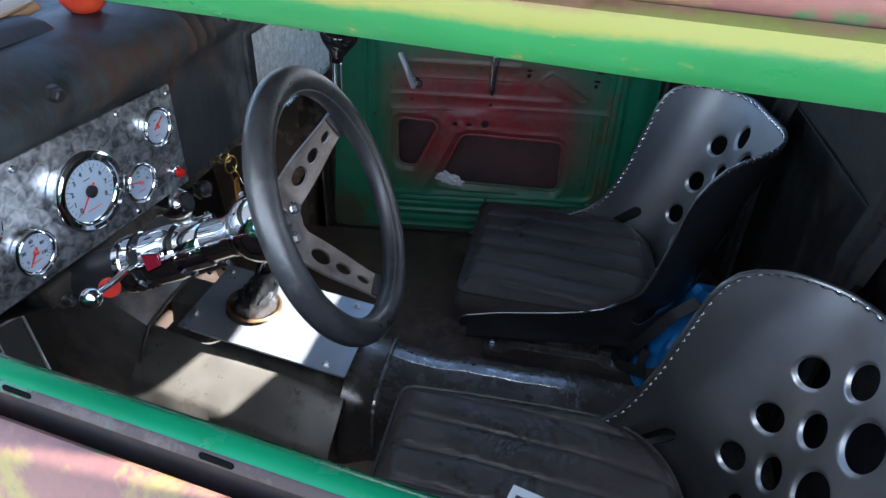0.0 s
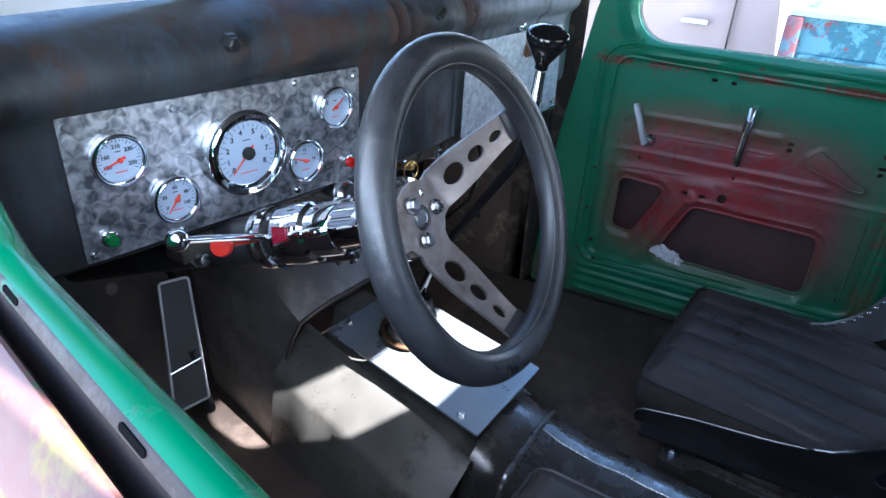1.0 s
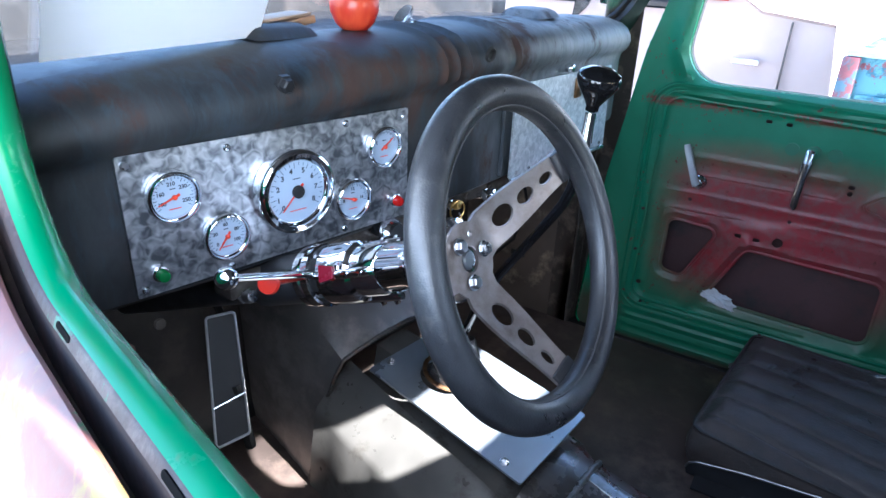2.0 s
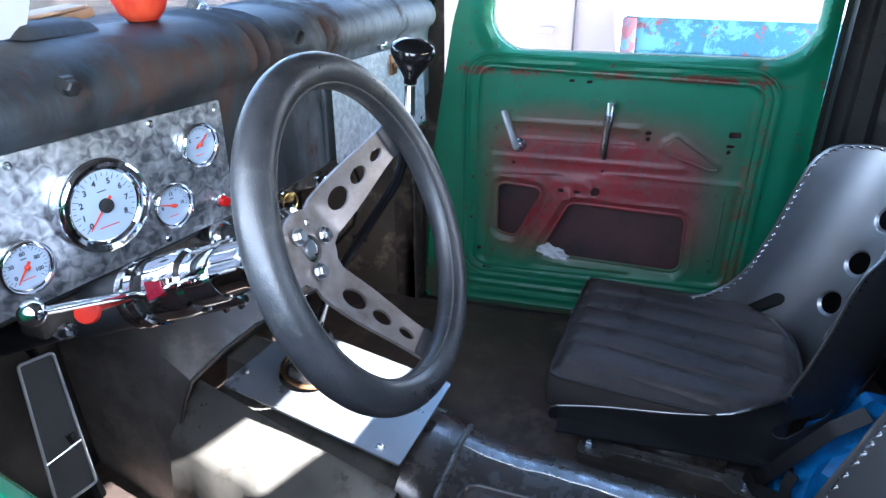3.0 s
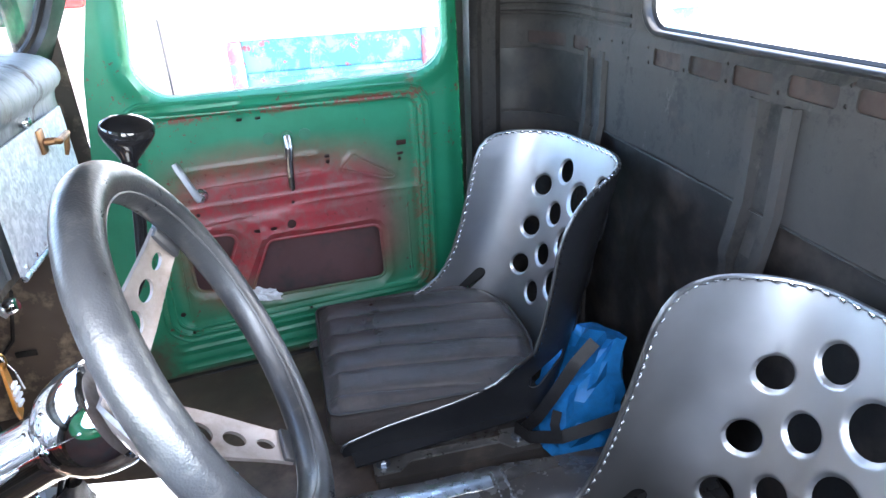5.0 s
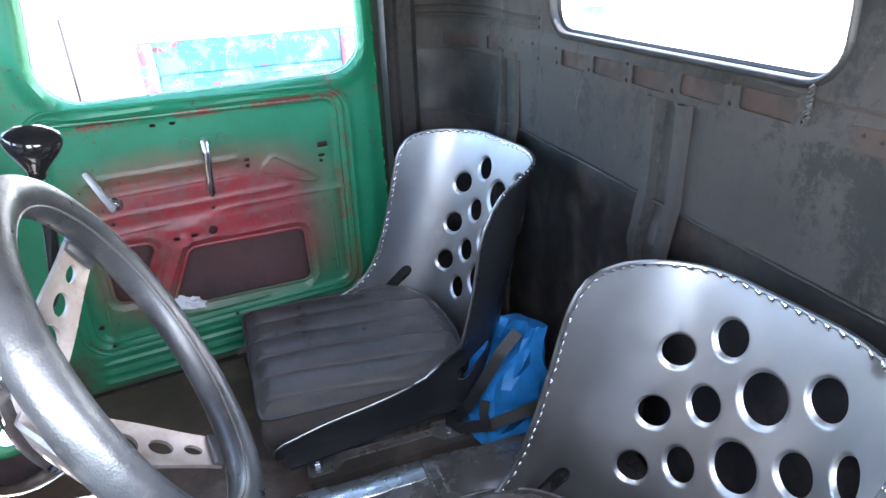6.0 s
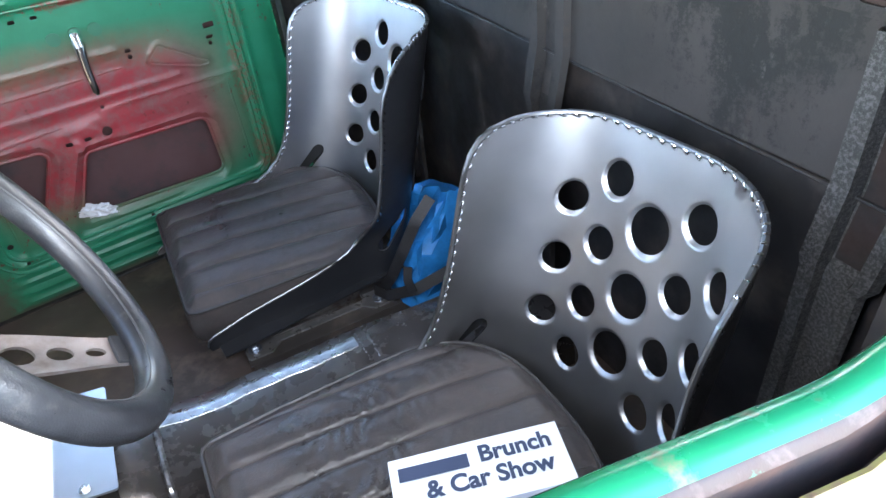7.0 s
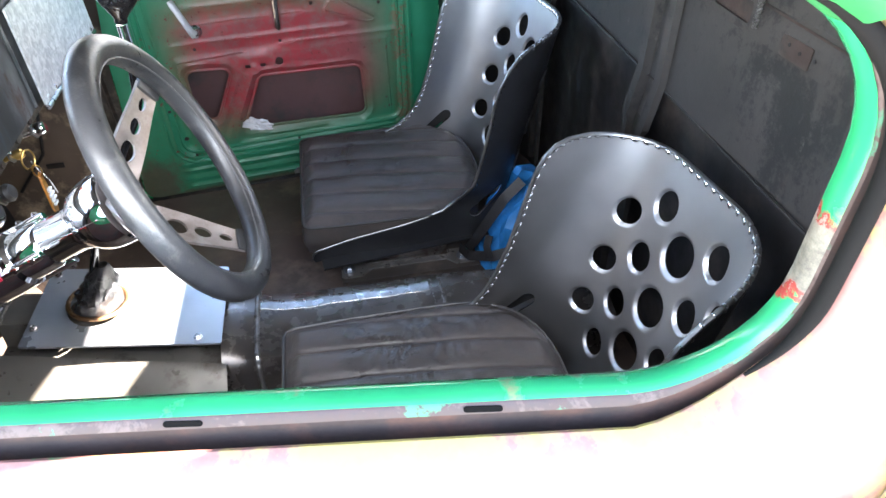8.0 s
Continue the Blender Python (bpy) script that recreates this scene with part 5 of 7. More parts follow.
def steering_column():
    c = thing("steering_column", "polished chrome steering column with a clamped indicator switch", "steering column")
    side = COL_D.cross(Vector((0, 0, 1))).normalized()
    up = side.cross(COL_D)
    c.matrix_basis = axes(COL_H, side, up).to_4x4()
    flip = 1 if c.matrix_basis.to_3x3().col[2].dot(COL_D) > 0 else -1

    def L(*prof):
        bm = bmesh.new()
        lathe(bm, [(r, flip * s) for r, s in prof], None, 40)
        return bm

    part("bell", L((0.012, 0.013), (0.0375, 0.014), (0.0402, 0.0155), (0.0412, 0.022), (0.0404, 0.034), (0.0375, 0.045), (0.0330, 0.054), (0.0272, 0.0605)), CHROME, c, "rounded chrome bell behind the wheel")
    part("tube", L((0.0262, 0.056), (0.0262, 0.066), (0.0250, 0.068), (0.0250, 0.27)), CHROME, c)
    part("lower_tube", L((0.0235, 0.216), (0.0290, 0.219), (0.0290, 0.300), (0.0235, 0.312), (0.0235, 0.64)), plain("column_paint", (0.03, 0.03, 0.032), 0.4), c, "black-painted lower tube")
    sw = part("switch_housing", L((0.0252, 0.100), (0.0274, 0.104), (0.0280, 0.132), (0.0320, 0.136), (0.0335, 0.146), (0.0335, 0.176), (0.0305, 0.178), (0.0305, 0.188), (0.0350, 0.190), (0.0355, 0.199), (0.0340, 0.201), (0.0355, 0.203), (0.0350, 0.212), (0.0300, 0.217), (0.0235, 0.218)), CHROME, c)
    bm = bmesh.new()
    for a in range(20, 380, 40):
        x, y = 0.0312 * math.cos(radians(a)), 0.0312 * math.sin(radians(a))
        box(bm, (-0.0030, -0.007, -0.0048), (0.0018, 0.007, 0.0048), 0.0006, Matrix.Translation((x, y, flip * 0.183)) @ rotz(a))
    part("vent", bm, RUBBER, sw, "dark slots in the housing")
    for a in (35, 165, 275):
        x, y = 0.0325 * math.cos(radians(a)), 0.0325 * math.sin(radians(a))
        bm = bmesh.new()
        tube(bm, [(x, y, flip * q) for q in (0.098, 0.102, 0.150, 0.172, 0.178)], [0.0040, 0.0052, 0.0052, 0.0046, 0.0030], 10)
        for q in (0.108, 0.128):
            lathe(bm, [(0.0034, 0), (0.0034, 0.003), (0, 0.0035)], Matrix.Translation((x * 1.15, y * 1.15, flip * q)) @ rotz(a) @ Matrix.Rotation(radians(90), 4, "Y"), 8)
        part("clamp_bar", bm, CHROME, sw)
    # emblem, on the driver's flank
    face = Vector((0.09, -0.97, 0.37))
    loc = c.matrix_basis.to_3x3().transposed() @ face
    ang = math.degrees(math.atan2(loc.y, loc.x))
    m = rotz(ang) @ Matrix.Translation((0.0340, 0, flip * 0.155)) @ Matrix.Rotation(radians(90), 4, "Y")
    bm = bmesh.new()
    o = [(-0.0098, -0.0092), (0.0098, -0.006), (0.0098, 0.006), (-0.0098, 0.0092)]
    cut_plate(bm, rounded([(a * 1.2, b * 1.25) for a, b in o], 0.001, 2), [], lambda a, b: m @ Vector((a * flip, b, 0.002)))
    thicken(bm, 0.003)
    part("emblem_frame", bm, CHROME, sw)
    bm = bmesh.new()
    cut_plate(bm, rounded(o, 0.001, 2), [], lambda a, b: m @ Vector((a * flip, b, 0.0045)))
    thicken(bm, 0.0015)
    part("emblem", bm, plain("emblem_red", (0.20, 0.008, 0.022), 0.25), sw, "dark red wedge emblem")
    # indicator stalk and hazard knob
    inv = c.matrix_basis.inverted()
    tip = Vector((-0.344, -0.131, 0.658))
    root = COL_H + COL_D * 0.188 + Vector((0.002, -0.028, 0.012))
    bm = bmesh.new()
    tube(bm, [inv @ root, inv @ root.lerp(tip, 0.12), inv @ root.lerp(tip, 0.9), inv @ tip], [0.0052, 0.0042, 0.0034, 0.0034], 12)
    st = part("indicator_stalk", bm, CHROME, c)
    bm = bmesh.new()
    d = (tip - root).normalized()
    bmesh.ops.create_uvsphere(bm, u_segments=20, v_segments=12, radius=0.0095, matrix=Matrix.Translation(inv @ (tip + d * 0.004)))
    part("ball", bm, CHROME, st, "chrome ball end")
    kd = Vector((0.45, -0.80, 0.38)).normalized()
    k0 = Vector((-0.387, -0.062, 0.611))
    bm = bmesh.new()
    lathe(bm, [(0.0035, -0.080), (0.0035, -0.002), (0.0095, -0.001), (0.0108, 0.003), (0.0095, 0.007), (0.0, 0.008)], inv @ (Matrix.Translation(k0) @ kd.to_track_quat("Z", "Y").to_matrix().to_4x4()), 24)
    part("hazard_knob", bm, plain("signal_red", (0.55, 0.025, 0.012), 0.35), c, "red hazard knob")


# ---- gauges ----
PANEL = axes((-0.516 + 0.006, -0.13, 0.575), (0.127, 0.992, 0), (0, 0, 1))


def gauge(panel, u, v, r, numbers, needle, a0, a1, big=False, rotate=0.0):
    """A round instrument. numbers: (degrees, text); needle: degrees."""
    m = Matrix.Translation((u, v, 0.0))
    bm = bmesh.new()
    k = 0.018 if big else 0.011
    q = 0.72 if big else 0.78
    lathe(bm, [(r * (q - 0.01), k - 0.0075), (r * (q + 0.005), k - 0.005), (r * (q + 0.03), k - 0.0040), (r * (q + 0.07), k - 0.0042), (r * (q + 0.09), k - 0.0015), (r * 0.90, k), (r * 0.955, k - 0.0012), (r * 0.99, k - 0.004), (r, k - 0.008), (r, 0.0010)], m, 56, cap=False)
    g = part("gauge", bm, CHROME, panel, "round gauge with a chrome bezel" if not big else "large tachometer with a deep chrome bezel")
    bm = bmesh.new()
    lathe(bm, [(0, k - 0.0072), (r * (q - 0.006), k - 0.0072)], m, 40, cap=False)
    part("dial", bm, DIAL, g, "white dial")
    face = k - 0.0068
    bm = bmesh.new()
    n = 25
    for i in range(n):
        a = radians(a0 + (a1 - a0) * i / (n - 1))
        l = 0.13 if i % 3 == 0 else 0.07
        box(bm, (r * (q - 0.04 - l), -0.0003, 0), (r * (q - 0.04), 0.0003, 0.0001), 0, m @ Matrix.Translation((0, 0, face)) @ Matrix.Rotation(a, 4, "Z"))
    part("scale", bm, INK, g, "black scale marks", smooth=0)
    for i, (a, s) in enumerate(numbers):
        o = r * (0.50 if big else 0.49)
        lettering("numeral", s, r * (0.165 if big else 0.20), m @ Matrix.Translation((o * math.cos(radians(a)), o * math.sin(radians(a)), face)), INK, g)
    bm = bmesh.new()
    box(bm, (-r * 0.22, -0.0004, 0), (r * 0.22, 0.0006, 0.0001), 0, m @ Matrix.Translation((0.0, -r * 0.45, face)))
    part("caption_bar", bm, NEEDLE, g, "small red caption bar", smooth=0)
    bm = bmesh.new()
    box(bm, (-r * 0.10, -0.0004, 0), (r * 0.10, 0.0006, 0.0001), 0, m @ Matrix.Translation((0.0, r * 0.30, face)))
    part("unit_bar", bm, INK, g, "small dark unit bar", smooth=0)
    bm = bmesh.new()
    L = r * (q - 0.13)
    ma = m @ Matrix.Translation((0, 0, face + 0.0014)) @ Matrix.Rotation(radians(needle), 4, "Z")
    w = r * (0.028 if big else 0.05)
    vs = [bm.verts.new(ma @ Vector(p)) for p in ((-r * 0.22, -w, 0), (L, -w * 0.3, 0), (L, w * 0.3, 0), (-r * 0.22, w, 0))]
    bm.faces.new(vs)
    thicken(bm, 0.0006)
    part("needle", bm, NEEDLE, g, "orange-red needle")
    bm = bmesh.new()
    lathe(bm, [(r * (0.15 if big else 0.085), 0), (r * (0.15 if big else 0.085), 0.003), (r * 0.05, 0.004), (0, 0.004)], m @ Matrix.Translation((0, 0, face + 0.0012)), 20)
    part("cap", bm, RUBBER if big else NEEDLE, g)
    return g


def gauge_panel():
    p = thing("gauge_panel", "swirl-polished aluminium gauge panel screwed to the dashboard", "instrument panel")
    p.matrix_basis = PANEL
    W, H = 0.352, 0.146
    spots = [(0.047, 0.099, 0.0272), (0.096, 0.044, 0.0265), (0.180, 0.077, 0.049), (0.261, 0.047, 0.0268), (0.310, 0.104, 0.0265)]
    bm = bmesh.new()
    cut_plate(bm, rounded([(0, 0), (W, 0.004), (W, H), (0, H)], 0.002, 2), [circle(u, v, r * 0.9, 28) for u, v, r in spots], lambda u, v: (u, v, 0.0), 0.03)
    thicken(bm, 0.003, (0, 0, 1))
    part("plate", bm, SWIRL, p)
    gauge(p, *spots[0], [(205, "100"), (160, "160"), (95, "210"), (40, "230"), (-25, "250")], 200, 215, -35)
    gauge(p, *spots[1], [(215, "0"), (160, "30"), (90, "60"), (25, "80"), (-30, "100")], 232, 225, -45)
    gauge(p, *spots[2], [(222, "0"), (195, "1"), (165, "2"), (135, "3"), (105, "4"), (68, "5"), (35, "6"), (2, "7"), (-32, "8")], 226, 222, -35, True)
    gauge(p, *spots[3], [(180, "8"), (90, "12"), (0, "16")], 162, 190, -10)
    gauge(p, *spots[4], [(150, "E"), (30, "F")], 35, 160, 20)
    for u, v, mat, label in ((0.024, 0.022, GREENLENS, "green indicator lamp in a chrome ring"), (0.330, 0.029, REDLENS, "red indicator lamp in a chrome ring")):
        bm = bmesh.new()
        lathe(bm, [(0.0085, 0.001), (0.0085, 0.004), (0.007, 0.005)], Matrix.Translation((u, v, 0)), 20)
        i = part("indicator", bm, CHROME, p, label)
        bm = bmesh.new()
        lathe(bm, [(0.0066, 0.003), (0.0066, 0.010), (0.0055, 0.013), (0.0, 0.0145)], Matrix.Translation((u, v, 0)), 20)
        part("lens", bm, mat, i)
    for u, v in ((0.008, 0.137), (0.108, 0.137), (0.256, 0.140), (0.344, 0.136), (0.008, 0.008), (0.100, 0.006), (0.250, 0.010)):
        bm = bmesh.new()
        lathe(bm, [(0.0042, 0.0005), (0.0042, 0.0018), (0.003, 0.0032), (0, 0.0036)], Matrix.Translation((u, v, 0)), 14)
        part("screw", bm, BRIGHT, p)


def glove_box():
    g = thing("glove_box_door", "swirl-polished aluminium glove box door with a brass latch", "glove box")
    g.matrix_basis = axes((-0.468, 0.467, 0.545), (-0.055, 0.998, 0), (0, 0, 1))
    bm = bmesh.new()
    cut_plate(bm, rounded([(0, 0.023), (0.392, 0.001), (0.380, 0.1625), (0.002, 0.173)], 0.002, 2), [], lambda u, v: (u, v, 0.004), 0.03)
    thicken(bm, 0.003, (0, 0, 1))
    part("plate", bm, SWIRL_LIT, g)
    bm = bmesh.new()
    tube(bm, [(0.004, 0.018, 0.004), (0.390, -0.004, 0.004)], 0.004, 10)
    part("hinge", bm, BRIGHT, g, "bright piano hinge along the bottom")
    for k in range(9):
        bm = bmesh.new()
        u = 0.02 + 0.043 * k
        lathe(bm, [(0.0036, 0), (0.0036, 0.002), (0, 0.003)], Matrix.Translation((u, 0.030 - 0.057 * u, 0.0045)), 10)
        part("screw", bm, BRIGHT, g)
    bm = bmesh.new()
    tube(bm, [(0.230, 0.138, 0.006), (0.230, 0.138, 0.022), (0.235, 0.136, 0.027), (0.287, 0.136, 0.027), (0.293, 0.134, 0.024), (0.293, 0.112, 0.020), (0.294, 0.100, 0.016)], [0.006, 0.0055, 0.0055, 0.005, 0.005, 0.0045, 0.003], 10)
    box(bm, (0.215, 0.122, 0.004), (0.239, 0.158, 0.009), 0.001)
    part("latch", bm, OLDBRASS, g, "tarnished brass turn latch")
    bm = bmesh.new()
    lathe(bm, [(0.008, 0), (0.008, 0.010), (0.006, 0.014), (0, 0.015)], Matrix.Translation((0.19, 0.178, -0.004)), 16)
    part("lock", bm, CHROME, g)


def dash_controls():
    # ignition and pull knobs hung under the dash, key ring
    k = thing("ignition_switch", "chrome ignition barrel under the dashboard edge", "switch")
    k.matrix_basis = Matrix.Translation((-0.464, 0.188, 0.559)) @ axes((0, 0, 0), (0, 1, 0), (-0.35, 0, 0.93))
    bm = bmesh.new()
    lathe(bm, [(0.012, -0.045), (0.012, -0.022), (0.0205, -0.019), (0.0232, -0.012), (0.0232, -0.005), (0.0215, 0.003), (0.0180, 0.009), (0.0140, 0.012), (0.0128, 0.010)], None, 32)
    part("barrel", bm, plain("satin_chrome", (0.74, 0.74, 0.76), 0.16, 1.0), k)
    bm = bmesh.new()
    lathe(bm, [(0.0127, 0.006), (0.0124, 0.0125), (0.011, 0.0145), (0.006, 0.0145), (0, 0.0138)], None, 28)
    part("knob", bm, RUBBER, k, "black centre knob")
    for loc, r, mat, label, cat in (((-0.478, 0.432, 0.546), 0.0105, CHROME, "small chrome pull knob under the dashboard", "knob"),
                                    ((-0.482, 0.345, 0.552), 0.008, BRASS, "small brass pull knob under the dashboard", "knob"),
                                    ((-0.497, -0.017, 0.538), 0.0085, BRIGHT, "steel bolt head under the gauge panel", "bolt"),
                                    ((-0.505, -0.155, 0.530), 0.007, plain("rusty_knob", (0.15, 0.06, 0.05), 0.5), "dull rusty pull knob below the dashboard", "knob"),
                                    ((-0.476, 0.262, 0.540), 0.013, RUBBER, "black rubber knob below the dashboard", "knob")):
        t = thing("pull_knob", label, cat, loc)
        m = axes((0, 0, 0), (0, 1, 0), (-0.3, 0, 0.95))
        bm = bmesh.new()
        lathe(bm, [(r * 0.45, -0.03), (r * 0.45, 0.0), (r * 0.95, 0.002), (r, 0.008), (r * 0.75, 0.013), (0, 0.0145)], m, 20)
        part("head", bm, mat, t)
        bm = bmesh.new()
        lathe(bm, [(r * 1.1, -0.006), (r * 1.1, -0.003), (r * 0.5, -0.0025)], m, 6)
        part("nut", bm, BRIGHT, t)
    kr = thing("key_ring", "brass key ring with an amber leather fob", "key ring", (-0.452, 0.315, 0.574))
    bm = bmesh.new()
    tube(bm, [(0.012 * math.cos(a) * 0.3, 0.012 * math.cos(a), -0.014 + 0.014 * math.sin(a)) for a in np.linspace(0, 2 * math.pi, 24, endpoint=False)], 0.0014, 6, True)
    tube(bm, [(0.004 + 0.006 * math.cos(a) * 0.9, 0.001 * math.cos(a), -0.034 + 0.010 * math.sin(a)) for a in np.linspace(0, 2 * math.pi, 20, endpoint=False)], 0.0013, 6, True)
    part("ring", bm, BRASS, kr)
    bm = bmesh.new()
    cut_plate(bm, rounded([(-0.007, 0.0), (0.007, 0.0), (0.016, -0.050), (0.010, -0.068), (-0.010, -0.068), (-0.016, -0.050)], 0.004, 3), [circle(0, -0.006, 0.0022, 8)], lambda a, b: (0.006 - 0.25 * a, a, -0.038 + b))
    thicken(bm, 0.003)
    fob = part("fob", bm, AMBER, kr, "amber leather fob")
    bm = bmesh.new()
    for z, w in ((-0.066, 0.006), (-0.074, 0.008), (-0.082, 0.008), (-0.090, 0.006)):
        box(bm, (0.006, -w, z - 0.002), (0.0102, w, z + 0.002), 0.0003, rotz(0))
    part("print_bar", bm, PAPER, fob, "pale printed bars")
    bm = bmesh.new()
    tube(bm, [(0.0, 0.005, -0.02), (-0.01, 0.03, -0.045), (-0.008, 0.045, -0.075), (0, 0.035, -0.095)], 0.0012, 6)
    part("wire", bm, BRIGHT, kr)


# ---- gear shift ----
def gear_shift():
    g = thing("gear_shift", "gear lever with a glossy black knob and leather boot", "gear lever", (-0.47, 0.345, 0.25))
    o = Vector((-0.47, 0.345, 0.25))
    top = Vector((-0.276, 0.340, 0.728)) - o
    bm = bmesh.new()
    tube(bm, [Vector(q) - o for q in ((-0.47, 0.345, 0.28), (-0.42, 0.336, 0.405), (-0.378, 0.328, 0.478), (-0.305, 0.329, 0.588), (-0.293, 0.330, 0.608), (-0.285, 0.331, 0.630), (-0.279, 0.333, 0.668), (-0.276, 0.336, 0.695))], [0.0066] * 8, 14)
    part("lever", bm, GLOSSBLACK, g, "glossy black lower lever")
    bm = bmesh.new()
    tube(bm, [Vector((-0.2762, 0.3355, 0.692)) - o, Vector((-0.276, 0.338, 0.712)) - o, top], [0.0080, 0.0068, 0.0068], 14)
    part("upper_lever", bm, CHROME, g, "polished steel upper lever")
    d = (Vector((-0.269, 0.332, 0.773)) - Vector((-0.280, 0.341, 0.715))).normalized()
    m = Matrix.Translation(top) @ d.to_track_quat("Z", "Y").to_matrix().to_4x4()
    bm = bmesh.new()
    lathe(bm, [(0.0080, 0.004), (0.0082, 0.010), (0.0120, 0.0165), (0.0175, 0.025), (0.0228, 0.0335), (0.0258, 0.040), (0.0264, 0.0445), (0.0245, 0.0495), (0.0190, 0.0530), (0.0110, 0.0550), (0.0, 0.0557)], m, 36)
    part("knob", bm, GLOSSBLACK, g, "glossy black tapered knob")
    bm = bmesh.new()
    rows = []
    for k in range(19):
        f = k / 18
        row = []
        base = Vector((0, 0, 0)).lerp(Vector((0.036, -0.006, 0.088)), f)
        for i in range(41):
            a = 2 * math.pi * (i % 40) / 40
            fold = 0.30 * noise.noise(Vector((1.6 * math.cos(a), 1.6 * math.sin(a), 3.2 * f + 5))) + 0.20 * abs(noise.noise(Vector((3.4 * math.cos(a), 3.4 * math.sin(a), 6 * f))))
            r = (0.032 * (1 - f) ** 0.75 + 0.009) * (1 + fold * math.sin(math.pi * min(1, f * 1.15 + 0.08)) * 1.5)
            row.append(base + Vector((r * math.cos(a), r * math.sin(a), 0.012 * noise.noise(Vector((2 * math.cos(a), 2 * math.sin(a), 9 * f))) * math.sin(math.pi * f))))
        rows.append(row)
    sheet(bm, rows)
    part("boot", bm, leather("boot_leather", (0.03, 0.029, 0.03), 0.25, 60, 0.4), g, "creased shiny black leather boot")
    bm = bmesh.new()
    tube(bm, [(0.046 * math.cos(a), 0.046 * math.sin(a), 0.004 - 0.156 * 0.046 * math.cos(a)) for a in np.linspace(0, 2 * math.pi, 28, endpoint=False)], 0.004, 8, True)
    part("retaining_ring", bm, OLDBRASS, g, "rusty retaining ring")


def cover_plate():
    p = thing("gearbox_cover", "smooth aluminium gearbox cover plate fixed with hex screws", "cover plate", (-0.41, 0.34, 0.236))

    def put(u, v, h=0.0):
        return (u + 0.41, v - 0.34, 0.219 - 0.156 * (u + 0.301) - 0.236 + h)

    bm = bmesh.new()
    cut_plate(bm, rounded([(-0.572, 0.250), (-0.262, 0.241), (-0.262, 0.442), (-0.566, 0.442)], 0.004, 3), [circle(-0.475, 0.335, 0.043, 28)], put, 0.05)
    thicken(bm, 0.004, (0, 0, 1))
    part("plate", bm, ALU, p)
    for u, v in ((-0.558, 0.290), (-0.300, 0.256), (-0.298, 0.425), (-0.553, 0.424)):
        bm = bmesh.new()
        m = Matrix.Translation(put(u, v, 0.001)) @ Matrix.Rotation(radians(8.9), 4, "Y")
        lathe(bm, [(0.0075, 0.0), (0.0075, 0.0012), (0.005, 0.0013)], m, 16)
        lathe(bm, [(0.005, 0.001), (0.005, 0.0055), (0.004, 0.0062), (0.0022, 0.0062), (0.002, 0.004), (0, 0.004)], m, 6)
        part("screw", bm, BRIGHT, p, smooth=25)


def pedal():
    p = thing("accelerator_pedal", "long black rubber accelerator pedal with a chrome edge", "pedal")
    p.matrix_basis = axes((-0.70, 0.075, 0.33), (0.349, 0.937, 0.0), (-0.2536, 0.0944, 0.9627))
    o = [(-0.026, 0.057), (0.017, 0.057), (0.009, -0.143), (-0.045, -0.152)]
    bm = bmesh.new()
    cut_plate(bm, rounded(o, 0.0055, 5), [], lambda a, b: (a, b, 0.0))
    thicken(bm, 0.010, (0, 0, 1))
    part("pad", bm, plain("pedal_rubber", (0.05, 0.05, 0.05), 0.55, 0, 160, 0.3), p)
    bm = bmesh.new()
    tube(bm, [(a, b, 0.0015) for a, b in rounded(o, 0.0055, 5)], 0.0021, 8, True)
    part("edge_trim", bm, plain("trim_metal", (0.78, 0.78, 0.78), 0.34, 0.6), p, "chrome edge trim")
    bm = bmesh.new()
    tube(bm, [(-0.0385, -0.087, 0.0015), (0.0115, -0.075, 0.0015)], 0.0020, 8)
    part("cross_trim", bm, BRIGHT, p)
    bm = bmesh.new()
    tube(bm, [(0.0, -0.06, -0.004), (0.004, -0.10, -0.01), (0.012, -0.18, -0.03)], [0.008, 0.008, 0.009], 8)
    part("arm", bm, RUBBER, p)
    bm = bmesh.new()
    tube(bm, [(0.0, 0.05, -0.004), (0.0, 0.07, -0.06), (0.0, 0.1, -0.13)], 0.006, 8)
    part("link", bm, RUBBER, p)


# ---- seats ----
SX = 0.3206
BACK = {1: (0.0706, 0.1084), -1: (0.0509, 0.1545)}   # flat half-width and corner radius of the back, each side


def seat_point(s, v, push=0.0):
    """A place on the seat's sheet: s along it from the middle of the back, v the height, push backwards."""
    a, g = abs(s), 1 if s >= 0 else -1
    SB, SR = BACK[g]
    S_ARC = SB + SR * math.pi / 2
    if a < SB:
        x, y, nx, ny = SX, a, 1.0, 0.0
    elif a < S_ARC:
        q = (a - SB) / SR
        x, y, nx, ny = SX - SR + SR * math.cos(q), SB + SR * math.sin(q), math.cos(q), math.sin(q)
    else:
        x, y, nx, ny = SX - SR - (a - S_ARC), SB + SR, 0.0, 1.0
    lean = 0.2876 * (v - 0.15) * smooth01(0.0, 0.18, x)
    y *= 1 - 0.0606 * smooth01(0.20, 0.58, v)
    y += (0.022 if s > 0 else -0.016) * smooth01(0.10, -0.06, x)
    if s < 0:
        y -= 0.036 * smooth01(0.30, 0.225, v) * smooth01(0.27, 0.17, x)
    return Vector((x + lean + nx * push, g * (y + ny * push), v))


